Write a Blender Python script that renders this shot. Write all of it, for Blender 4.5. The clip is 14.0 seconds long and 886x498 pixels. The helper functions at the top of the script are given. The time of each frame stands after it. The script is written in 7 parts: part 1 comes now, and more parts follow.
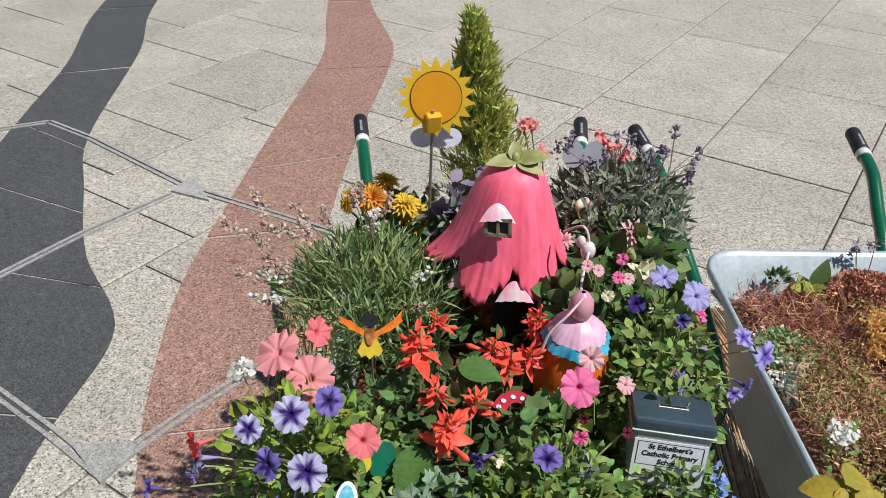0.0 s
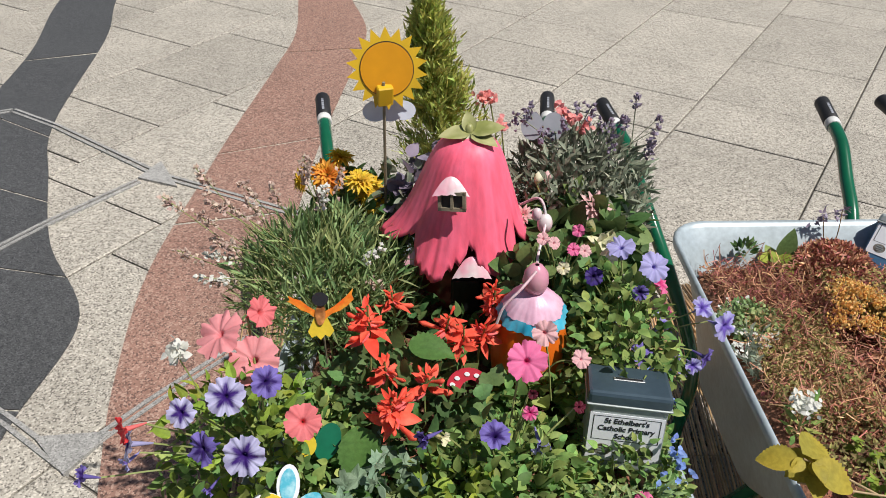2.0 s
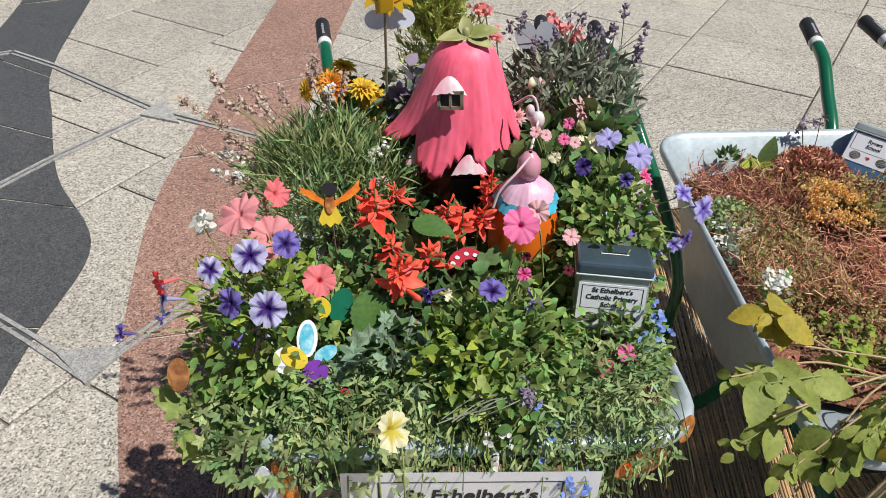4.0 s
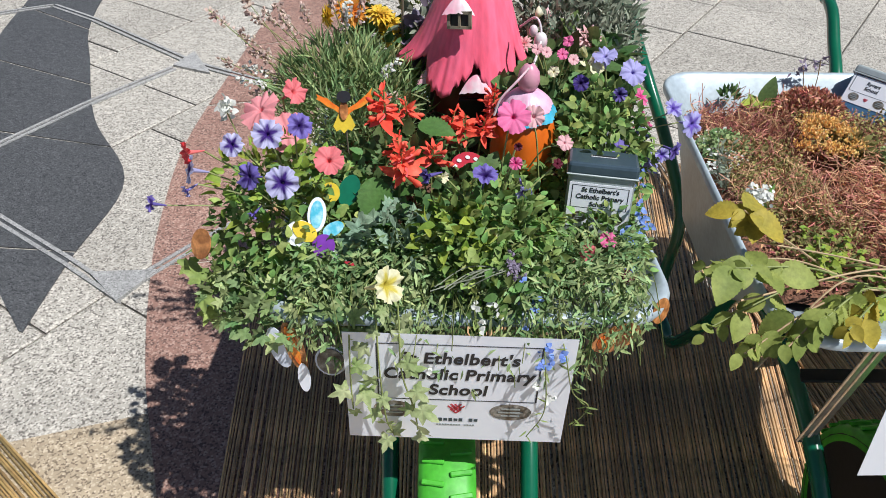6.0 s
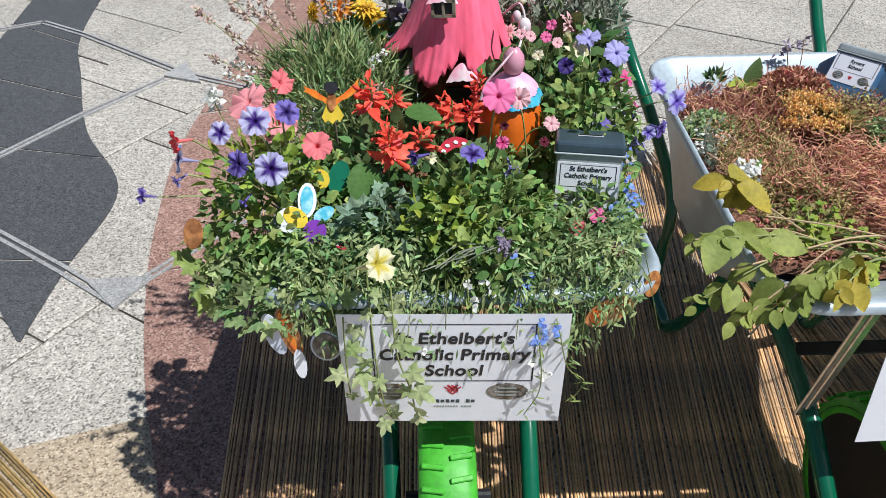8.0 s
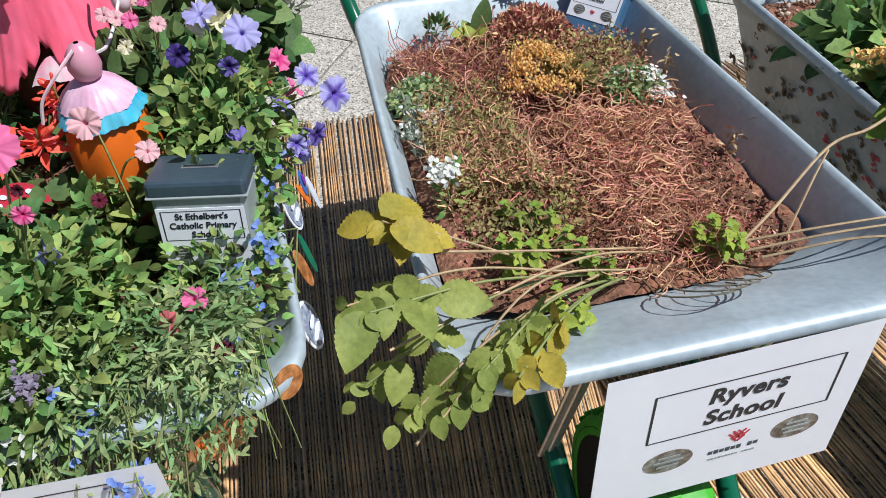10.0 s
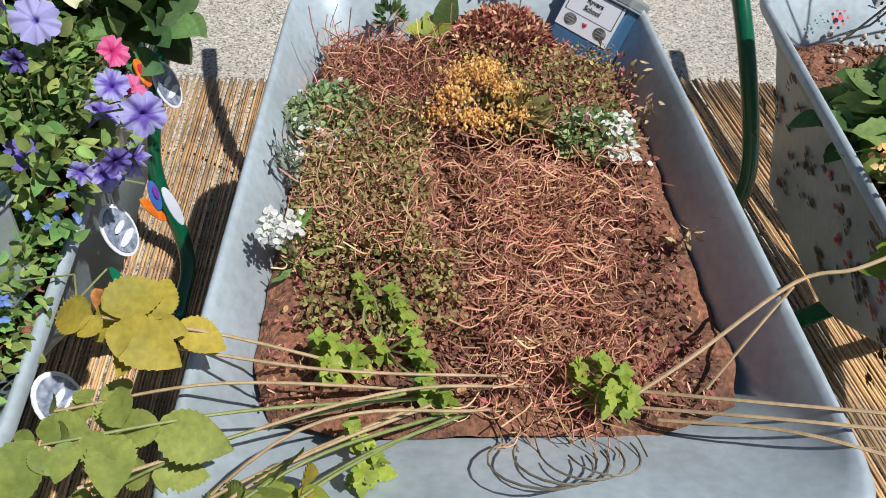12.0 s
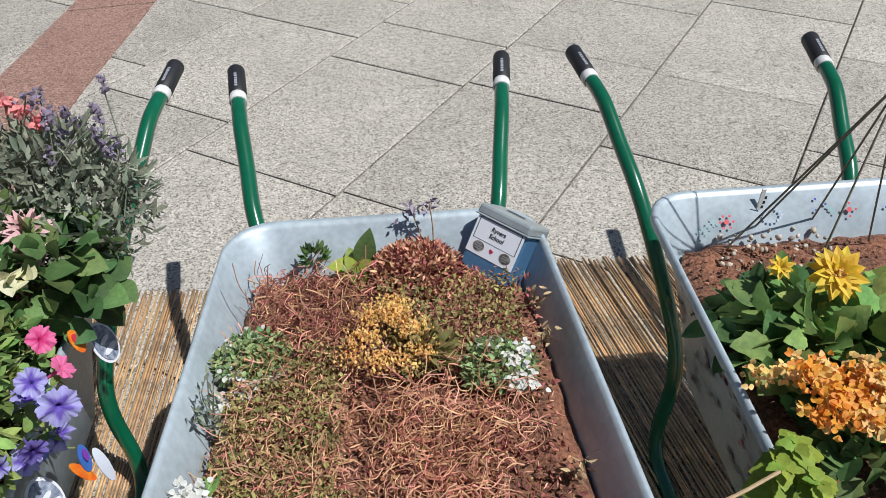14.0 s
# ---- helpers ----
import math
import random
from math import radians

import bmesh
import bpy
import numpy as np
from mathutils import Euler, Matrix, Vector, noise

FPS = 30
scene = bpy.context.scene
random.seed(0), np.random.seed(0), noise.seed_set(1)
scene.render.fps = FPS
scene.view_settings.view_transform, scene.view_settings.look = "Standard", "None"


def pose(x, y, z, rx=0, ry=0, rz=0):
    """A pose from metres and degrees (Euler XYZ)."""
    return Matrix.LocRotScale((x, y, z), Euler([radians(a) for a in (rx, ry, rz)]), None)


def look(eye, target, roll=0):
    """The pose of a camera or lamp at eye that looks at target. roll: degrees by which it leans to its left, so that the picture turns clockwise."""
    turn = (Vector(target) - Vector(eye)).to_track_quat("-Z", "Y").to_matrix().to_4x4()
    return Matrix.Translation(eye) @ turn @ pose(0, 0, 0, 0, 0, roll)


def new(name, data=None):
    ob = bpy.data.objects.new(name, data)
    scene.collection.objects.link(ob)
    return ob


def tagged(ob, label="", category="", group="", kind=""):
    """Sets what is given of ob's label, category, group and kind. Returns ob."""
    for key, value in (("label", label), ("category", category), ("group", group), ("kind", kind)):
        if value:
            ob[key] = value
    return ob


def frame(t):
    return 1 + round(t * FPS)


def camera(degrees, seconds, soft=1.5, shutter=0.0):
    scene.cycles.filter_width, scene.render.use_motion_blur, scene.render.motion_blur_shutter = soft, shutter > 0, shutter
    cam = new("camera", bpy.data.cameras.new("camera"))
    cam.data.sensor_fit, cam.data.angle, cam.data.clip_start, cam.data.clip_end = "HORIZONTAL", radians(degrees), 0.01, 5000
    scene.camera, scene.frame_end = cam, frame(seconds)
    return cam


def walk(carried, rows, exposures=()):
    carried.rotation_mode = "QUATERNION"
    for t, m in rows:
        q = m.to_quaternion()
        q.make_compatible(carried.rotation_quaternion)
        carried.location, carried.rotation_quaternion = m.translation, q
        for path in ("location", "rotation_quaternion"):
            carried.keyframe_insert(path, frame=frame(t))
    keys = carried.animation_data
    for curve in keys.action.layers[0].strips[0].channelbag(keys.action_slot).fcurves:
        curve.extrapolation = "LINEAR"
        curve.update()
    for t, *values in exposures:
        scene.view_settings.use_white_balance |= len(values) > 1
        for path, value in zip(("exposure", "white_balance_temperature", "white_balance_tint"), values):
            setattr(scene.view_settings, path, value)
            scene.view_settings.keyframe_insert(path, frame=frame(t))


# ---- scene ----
cam = camera(62.3, 14.0, soft=0.8)
PATH = [
    (0, (-0.024, -0.592, 1.495), (-0.058, 1.044, 0.345), 1.2),
    (0.5, (0.026, -0.554, 1.482), (-0.004, 1.066, 0.309), 0.0),
    (1, (0.038, -0.542, 1.471), (0.026, 1.069, 0.286), -0.1),
    (1.5, (0.036, -0.548, 1.474), (0.037, 1.07, 0.298), 0.3),
    (2, (0.029, -0.573, 1.464), (0.029, 1.04, 0.283), 0.6),
    (2.5, (0.019, -0.605, 1.456), (0.006, 1.006, 0.27), 0.2),
    (3, (0.007, -0.625, 1.445), (0.035, 0.964, 0.231), 0.8),
    (3.2, (0.002, -0.632, 1.443), (0.026, 0.942, 0.209), 0.5),
    (5.3, (0.065, -0.828, 1.407), (0.046, 0.708, 0.125), 0.7),
    (5.5, (0.063, -0.834, 1.403), (0.027, 0.701, 0.122), 0.5),
    (6, (0.063, -0.858, 1.387), (0.005, 0.662, 0.089), 0.4),
    (6.5, (0.061, -0.868, 1.373), (-0.005, 0.629, 0.049), -0.5),
    (7, (0.062, -0.872, 1.358), (-0.022, 0.614, 0.023), -1.8),
    (7.5, (0.065, -0.878, 1.361), (-0.017, 0.633, 0.053), -1.9),
    (8, (0.074, -0.888, 1.361), (0.02, 0.649, 0.082), -1.6),
    (8.5, (0.133, -0.872, 1.36), (0.153, 0.671, 0.087), -1.2),
    (9, (0.224, -0.78, 1.342), (0.43, 0.678, -0.01), -1.1),
    (9.2, (0.256, -0.724, 1.327), (0.547, 0.685, -0.062), -0.3),
    (11.3, (0.631, -0.387, 1.238), (0.845, 0.878, -0.296), 2.5),
    (11.5, (0.653, -0.363, 1.231), (0.826, 0.877, -0.329), 2.7),
    (12, (0.696, -0.328, 1.246), (0.75, 0.906, -0.327), 3.4),
    (12.5, (0.712, -0.292, 1.289), (0.711, 1.055, -0.189), 1.2),
    (13, (0.733, -0.288, 1.325), (0.756, 1.141, -0.075), 1.1),
    (13.5, (0.751, -0.293, 1.357), (0.786, 1.183, 0.007), 0.2),
    (14, (0.811, -0.295, 1.385), (0.875, 1.223, 0.084), -1.0),
]
EXPOSURE = [(0, -0.03, 6250, 10), (0.7, -0.02, 6500, 10), (3.2, -0.02, 6500, 10), (5.5, 0.12, 6050, 10), (9.2, 0.13, 5900, 10), (11.5, -0.02, 6050, 10), (13, 0.02, 6350, 10), (14, -0.06, 6050, 10)]
walk(cam, [(t, look(eye, target, roll)) for t, eye, target, roll in PATH], EXPOSURE)

# ---- light ----
SUN_TO = Vector((0.335, -0.14, 0.667)).normalized()
elev = math.asin(SUN_TO.z)
world = bpy.data.worlds.new("sky")
scene.world = world
world.use_nodes = True
wn = world.node_tree.nodes
sky = wn.new("ShaderNodeTexSky")
sky.sky_type = "NISHITA"
sky.sun_disc = False
sky.sun_elevation = elev
sky.sun_rotation = math.atan2(SUN_TO.x, SUN_TO.y)
wn["Background"].inputs["Strength"].default_value = 0.049
world.node_tree.links.new(sky.outputs["Color"], wn["Background"].inputs["Color"])
sun_data = bpy.data.lights.new("sun", "SUN")
sun_data.energy = 4.95
sun_data.angle = radians(0.55)
sun_data.color = (1.0, 0.955, 0.895)
sun_lamp = new("sun", sun_data)
sun_lamp.matrix_world = look(SUN_TO * 20, (0, 0, 0))

# ---- materials ----


def mat(name, colour, rough=0.6, metal=0.0, vary=0.15, grain=60.0, bump=0.15, second=None, blotch=6.0,
        rand=None, leaf=0.0, rand_amount=0.0, coat=0.0, bump_scale=None, space="Object"):
    """Principled surface with variation at two scales. second: a colour mixed in by blotches. rand: 'object' or 'island'."""
    m = bpy.data.materials.new(name)
    m.use_nodes = True
    nt = m.node_tree
    n, l = nt.nodes, nt.links
    b = n["Principled BSDF"]
    b.inputs["Roughness"].default_value = rough
    b.inputs["Metallic"].default_value = metal
    b.inputs["Coat Weight"].default_value = coat
    tc = n.new("ShaderNodeTexCoord")
    fine = n.new("ShaderNodeTexNoise")
    fine.inputs["Scale"].default_value = grain
    fine.inputs["Detail"].default_value = 4
    big = n.new("ShaderNodeTexNoise")
    big.inputs["Scale"].default_value = blotch
    big.inputs["Detail"].default_value = 3
    for t in (fine, big):
        l.new(tc.outputs[space], t.inputs["Vector"])
    mix = n.new("ShaderNodeMix")
    mix.data_type = "RGBA"
    mix.inputs["A"].default_value = (*colour, 1)
    mix.inputs["B"].default_value = (*(second or [c * 0.7 for c in colour]), 1)
    ramp = n.new("ShaderNodeMapRange")
    ramp.inputs["From Min"].default_value = 0.38
    ramp.inputs["From Max"].default_value = 0.66
    l.new(big.outputs["Fac"], ramp.inputs["Value"])
    l.new(ramp.outputs["Result"], mix.inputs["Factor"])
    hsv = n.new("ShaderNodeHueSaturation")
    l.new(mix.outputs["Result"], hsv.inputs["Color"])
    val = n.new("ShaderNodeMapRange")
    val.inputs["From Min"].default_value = 0.3
    val.inputs["From Max"].default_value = 0.7
    val.inputs["To Min"].default_value = 1 - vary
    val.inputs["To Max"].default_value = 1 + vary
    l.new(fine.outputs["Fac"], val.inputs["Value"])
    last = val.outputs["Result"]
    if rand:
        if rand == "object":
            info = n.new("ShaderNodeObjectInfo").outputs["Random"]
        else:
            info = n.new("ShaderNodeNewGeometry").outputs["Random Per Island"]
        r = n.new("ShaderNodeMapRange")
        r.inputs["To Min"].default_value = 1 - rand_amount
        r.inputs["To Max"].default_value = 1 + rand_amount
        l.new(info, r.inputs["Value"])
        mul = n.new("ShaderNodeMath")
        mul.operation = "MULTIPLY"
        l.new(last, mul.inputs[0])
        l.new(r.outputs["Result"], mul.inputs[1])
        last = mul.outputs[0]
        hue = n.new("ShaderNodeMapRange")
        hue.inputs["To Min"].default_value = 0.5 - (0.03 if leaf else 0.006) * rand_amount / 0.3
        hue.inputs["To Max"].default_value = 0.5 + (0.02 if leaf else 0.006) * rand_amount / 0.3
        h2 = n.new("ShaderNodeMath")
        h2.operation = "FRACT"
        h3 = n.new("ShaderNodeMath")
        h3.operation = "MULTIPLY"
        h3.inputs[1].default_value = 7.31
        l.new(info, h3.inputs[0])
        l.new(h3.outputs[0], h2.inputs[0])
        l.new(h2.outputs[0], hue.inputs["Value"])
        l.new(hue.outputs["Result"], hsv.inputs["Hue"])
    l.new(last, hsv.inputs["Value"])
    l.new(hsv.outputs["Color"], b.inputs["Base Color"])
    if bump:
        bp = n.new("ShaderNodeBump")
        bp.inputs["Strength"].default_value = bump
        bp.inputs["Distance"].default_value = bump_scale or 0.3 / grain
        l.new(fine.outputs["Fac"], bp.inputs["Height"])
        l.new(bp.outputs["Normal"], b.inputs["Normal"])
    if leaf:
        b.inputs["Specular IOR Level"].default_value = 0.22
        tr = n.new("ShaderNodeBsdfTranslucent")
        l.new(hsv.outputs["Color"], tr.inputs["Color"])
        ms = n.new("ShaderNodeMixShader")
        ms.inputs["Fac"].default_value = leaf
        l.new(b.outputs[0], ms.inputs[1])
        l.new(tr.outputs[0], ms.inputs[2])
        l.new(ms.outputs[0], n["Material Output"].inputs["Surface"])
    return m


def granite(name, base, dark, light, scale=260.0, rough=0.7, rand_amount=0.08, stain=0.5):
    """Speckled stone: chips of three tones, and worn stains over them."""
    m = bpy.data.materials.new(name)
    m.use_nodes = True
    n, l = m.node_tree.nodes, m.node_tree.links
    b = n["Principled BSDF"]
    b.inputs["Roughness"].default_value = rough
    tc = n.new("ShaderNodeTexCoord")
    geo = n.new("ShaderNodeNewGeometry")
    vor = n.new("ShaderNodeTexVoronoi")
    vor.inputs["Scale"].default_value = scale
    noi = n.new("ShaderNodeTexNoise")
    noi.inputs["Scale"].default_value = scale * 0.6
    noi.inputs["Detail"].default_value = 3
    big = n.new("ShaderNodeTexNoise")
    big.inputs["Scale"].default_value = 2.3
    big.inputs["Detail"].default_value = 6
    big.inputs["Roughness"].default_value = 0.65
    for t in (vor, noi, big):
        l.new(geo.outputs["Position"], t.inputs["Vector"])
    sep = n.new("ShaderNodeSeparateColor")
    l.new(vor.outputs["Color"], sep.inputs["Color"])
    ramp = n.new("ShaderNodeValToRGB")
    e = ramp.color_ramp.elements
    e[0].position, e[0].color = 0.0, (*dark, 1)
    e[1].position, e[1].color = 1.0, (*light, 1)
    for p, c in ((0.16, dark), (0.24, base), (0.74, base), (0.86, light)):
        x = e.new(p)
        x.color = (*c, 1)
    l.new(sep.outputs["Red"], ramp.inputs["Fac"])
    st = n.new("ShaderNodeMapRange")
    st.inputs["From Min"].default_value = 0.35
    st.inputs["From Max"].default_value = 0.7
    st.inputs["To Min"].default_value = 1 + 0.16 * stain
    st.inputs["To Max"].default_value = 1 - 0.30 * stain
    l.new(big.outputs["Fac"], st.inputs["Value"])
    spots = n.new("ShaderNodeTexVoronoi")
    spots.inputs["Scale"].default_value = 5.5
    l.new(geo.outputs["Position"], spots.inputs["Vector"])
    sp = n.new("ShaderNodeMapRange")
    sp.inputs["From Min"].default_value = 0.035
    sp.inputs["From Max"].default_value = 0.085
    sp.inputs["To Min"].default_value = 1 - 0.95 * stain
    sp.inputs["To Max"].default_value = 1
    l.new(spots.outputs["Distance"], sp.inputs["Value"])
    mid = n.new("ShaderNodeTexNoise")
    mid.inputs["Scale"].default_value = 46
    mid.inputs["Detail"].default_value = 4
    l.new(geo.outputs["Position"], mid.inputs["Vector"])
    mo = n.new("ShaderNodeMapRange")
    mo.inputs["From Min"].default_value = 0.3
    mo.inputs["From Max"].default_value = 0.7
    mo.inputs["To Min"].default_value = 0.86
    mo.inputs["To Max"].default_value = 1.14
    l.new(mid.outputs["Fac"], mo.inputs["Value"])
    worn = n.new("ShaderNodeMath")
    worn.operation = "MULTIPLY"
    l.new(st.outputs["Result"], worn.inputs[0])
    l.new(mo.outputs["Result"], worn.inputs[1])
    mul = n.new("ShaderNodeMath")
    mul.operation = "MULTIPLY"
    l.new(worn.outputs[0], mul.inputs[0])
    l.new(sp.outputs["Result"], mul.inputs[1])
    oi = n.new("ShaderNodeObjectInfo")
    r = n.new("ShaderNodeMapRange")
    r.inputs["To Min"].default_value = 1 - rand_amount
    r.inputs["To Max"].default_value = 1 + rand_amount
    l.new(oi.outputs["Random"], r.inputs["Value"])
    mul2 = n.new("ShaderNodeMath")
    mul2.operation = "MULTIPLY"
    l.new(mul.outputs[0], mul2.inputs[0])
    l.new(r.outputs["Result"], mul2.inputs[1])
    hsv = n.new("ShaderNodeHueSaturation")
    l.new(ramp.outputs["Color"], hsv.inputs["Color"])
    l.new(mul2.outputs[0], hsv.inputs["Value"])
    l.new(hsv.outputs["Color"], b.inputs["Base Color"])
    bp = n.new("ShaderNodeBump")
    bp.inputs["Strength"].default_value = 0.25
    bp.inputs["Distance"].default_value = 0.002
    l.new(noi.outputs["Fac"], bp.inputs["Height"])
    l.new(bp.outputs["Normal"], b.inputs["Normal"])
    return m


M_SLAB = granite("paving_concrete", (0.40, 0.37, 0.315), (0.15, 0.135, 0.115), (0.58, 0.545, 0.475), 235)
M_TAN = granite("tan_concrete", (0.40, 0.32, 0.215), (0.18, 0.135, 0.09), (0.54, 0.45, 0.32), 240)
M_JOINT = granite("joint_mortar", (0.16, 0.145, 0.125), (0.08, 0.07, 0.06), (0.22, 0.2, 0.17), 300)
M_DARK = granite("dark_granite", (0.073, 0.076, 0.076), (0.03, 0.03, 0.033), (0.13, 0.13, 0.135), 330, 0.6, 0.06, 0.3)
M_RED = granite("red_granite", (0.29, 0.165, 0.125), (0.13, 0.075, 0.06), (0.43, 0.29, 0.23), 225, 0.65, 0.05, 0.4)
M_PALE = granite("pale_inlay", (0.33, 0.325, 0.31), (0.2, 0.2, 0.19), (0.45, 0.44, 0.42), 300, 0.5)
M_STEEL = mat("galvanised_steel", (0.45, 0.525, 0.565), 0.42, 0.2, 0.10, 90, 0.06, (0.36, 0.42, 0.45), 9, bump_scale=0.0005)
M_ZINC = mat("zinc_strut", (0.55, 0.56, 0.56), 0.35, 0.85, 0.15, 120, 0.1)
M_GREEN = mat("green_enamel", (0.006, 0.115, 0.055), 0.22, 0.0, 0.06, 40, 0.02, (0.006, 0.095, 0.045), 12, coat=0.4)
M_GRIP = mat("black_rubber", (0.018, 0.018, 0.02), 0.55, 0.0, 0.2, 200, 0.15)
M_WHITE = mat("white_plastic", (0.72, 0.72, 0.70), 0.45, 0.0, 0.04, 80, 0.05)
M_TYRE = mat("green_tyre", (0.075, 0.42, 0.025), 0.5, 0.0, 0.14, 90, 0.15, (0.055, 0.33, 0.02), 14)
M_BLACK = mat("black_plastic", (0.015, 0.015, 0.016), 0.5, 0.0, 0.2, 90, 0.1)
M_SOIL = mat("brown_peat", (0.25, 0.108, 0.06), 0.95, 0.0, 0.5, 160, 0.9, (0.13, 0.062, 0.038), 14, bump_scale=0.006)
M_CRUMB = mat("peat_crumb", (0.28, 0.135, 0.078), 0.95, 0.0, 0.4, 220, 0.6, (0.15, 0.075, 0.048), 30, rand="island", rand_amount=0.45)
M_BAMBOO = mat("reed_stick", (0.70, 0.43, 0.205), 0.48, 0.0, 0.26, 55, 0.2, (0.36, 0.235, 0.13), 7, rand="object", rand_amount=0.36)
M_BAMBOO2 = mat("reed_yellow", (0.60, 0.40, 0.155), 0.55, 0.0, 0.2, 55, 0.2, (0.38, 0.24, 0.09), 5, rand="object", rand_amount=0.3)
M_PAPER = mat("white_card", (0.84, 0.86, 0.90), 0.35, 0.0, 0.02, 30, 0.02, (0.81, 0.83, 0.88), 8)
M_GREYCARD = mat("grey_film", (0.34, 0.36, 0.40), 0.4, 0.0, 0.06, 60, 0.03)
M_INK = mat("black_ink", (0.02, 0.02, 0.025), 0.5, 0.0, 0.1, 80, 0)
M_PHOTO = mat("oval_print", (0.11, 0.085, 0.06), 0.4, 0.0, 0.5, 160, 0, (0.28, 0.27, 0.24), 60)
M_HEART = mat("red_print", (0.62, 0.04, 0.07), 0.4, 0.0, 0.05, 60, 0)
M_TIN_DARK = mat("slate_tin", (0.075, 0.115, 0.145), 0.35, 0.4, 0.08, 120, 0.03)
M_TIN = mat("pale_tin", (0.42, 0.47, 0.47), 0.4, 0.3, 0.06, 120, 0.03)
M_TIN_BLUE = mat("blue_tin", (0.10, 0.23, 0.40), 0.35, 0.2, 0.06, 120, 0.03)


def green(name, c, second, amount=0.32, rough=0.58, leafy=0.27):
    return mat(name, c, rough, 0.0, 0.15, 180, 0.25, second, 18, "island", leafy, amount)


M_LEAF = green("leaf_mid", (0.26, 0.38, 0.105), (0.115, 0.21, 0.06), 0.5)
M_LEAF_BIG = green("leaf_salvia", (0.075, 0.175, 0.04), (0.055, 0.135, 0.032), 0.2, 0.62, 0.15)
M_LEAF_DARK = green("leaf_dark", (0.135, 0.23, 0.075), (0.068, 0.135, 0.048), 0.45)
M_LEAF_LIME = green("leaf_lime", (0.29, 0.38, 0.055), (0.19, 0.29, 0.045))
M_LEAF_GREY = green("leaf_grey", (0.33, 0.36, 0.27), (0.19, 0.23, 0.16), 0.45)
M_IVY = green("leaf_ivy", (0.33, 0.43, 0.19), (0.15, 0.25, 0.09), 0.5)
M_IVY_PALE = green("leaf_ivy_pale", (0.40, 0.46, 0.24), (0.20, 0.31, 0.10), 0.3)
M_IVY_BLUE = green("leaf_ivy_grey", (0.25, 0.345, 0.24), (0.14, 0.235, 0.145), 0.3)
M_BALM = green("leaf_balm_yellow", (0.47, 0.40, 0.05), (0.33, 0.31, 0.05), 0.25)
M_BALM_GREEN = green("leaf_balm_green", (0.29, 0.36, 0.09), (0.17, 0.24, 0.055), 0.32)
M_CONIFER = green("needle_lime", (0.55, 0.60, 0.17), (0.33, 0.42, 0.10), 0.45)
M_STEM = green("stem_green", (0.24, 0.28, 0.09), (0.16, 0.19, 0.06), 0.3, 0.6, 0.0)
M_TWIG = green("dry_twig", (0.45, 0.33, 0.18), (0.32, 0.23, 0.12), 0.35, 0.7, 0.0)
M_STRAW = green("dry_straw", (0.78, 0.47, 0.29), (0.58, 0.30, 0.17), 0.4, 0.7, 0.15)
M_DRYRED = green("dry_red", (0.44, 0.21, 0.13), (0.27, 0.12, 0.08), 0.5, 0.8, 0.15)
M_DRYGREEN = green("dry_green", (0.37, 0.33, 0.12), (0.22, 0.21, 0.075), 0.45, 0.7, 0.2)


def petal(name, c, second=None, amount=0.1):
    return mat(name, c, 0.55, 0.0, 0.08, 140, 0.2, second or [v * 0.86 for v in c], 35, "island", 0.3, amount)


P_PINK = petal("petal_pink", (0.82, 0.13, 0.32), (0.80, 0.20, 0.38))
P_PEACH = petal("petal_salmon", (0.84, 0.30, 0.27), (0.85, 0.38, 0.36))
P_CORAL = petal("petal_coral", (0.80, 0.16, 0.15), (0.80, 0.24, 0.2))
P_RED = petal("petal_scarlet", (0.90, 0.15, 0.055), (0.90, 0.24, 0.11), 0.2)
P_LILAC = petal("petal_lilac", (0.40, 0.36, 0.72), (0.5, 0.47, 0.78))
P_VIOLET = petal("petal_violet", (0.14, 0.09, 0.42), (0.22, 0.15, 0.5), 0.2)
P_DEEP = petal("petal_deep_violet", (0.045, 0.02, 0.16), (0.06, 0.03, 0.2))
P_CREAM = petal("petal_cream", (0.80, 0.78, 0.45), (0.82, 0.80, 0.6))
P_WHITE = petal("petal_white", (0.80, 0.80, 0.76), (0.72, 0.73, 0.66))
P_YELLOW = petal("petal_yellow", (0.80, 0.55, 0.035), (0.82, 0.62, 0.1), 0.15)
P_ORANGE = petal("petal_orange", (0.80, 0.33, 0.03), (0.82, 0.45, 0.1), 0.2)
P_AMBER = petal("petal_amber", (0.92, 0.68, 0.27), (0.86, 0.56, 0.18), 0.22)
P_BLUE = petal("petal_blue", (0.20, 0.30, 0.75), (0.30, 0.42, 0.8))
P_MAROON = petal("petal_maroon", (0.10, 0.012, 0.02))
P_MAUVE = petal("petal_mauve_grey", (0.33, 0.28, 0.37), (0.20, 0.165, 0.225), 0.35)
P_BLUSH = petal("petal_blush", (0.82, 0.50, 0.50), (0.84, 0.6, 0.58))
P_FADED = petal("petal_faded", (0.66, 0.54, 0.45), (0.58, 0.42, 0.36), 0.25)


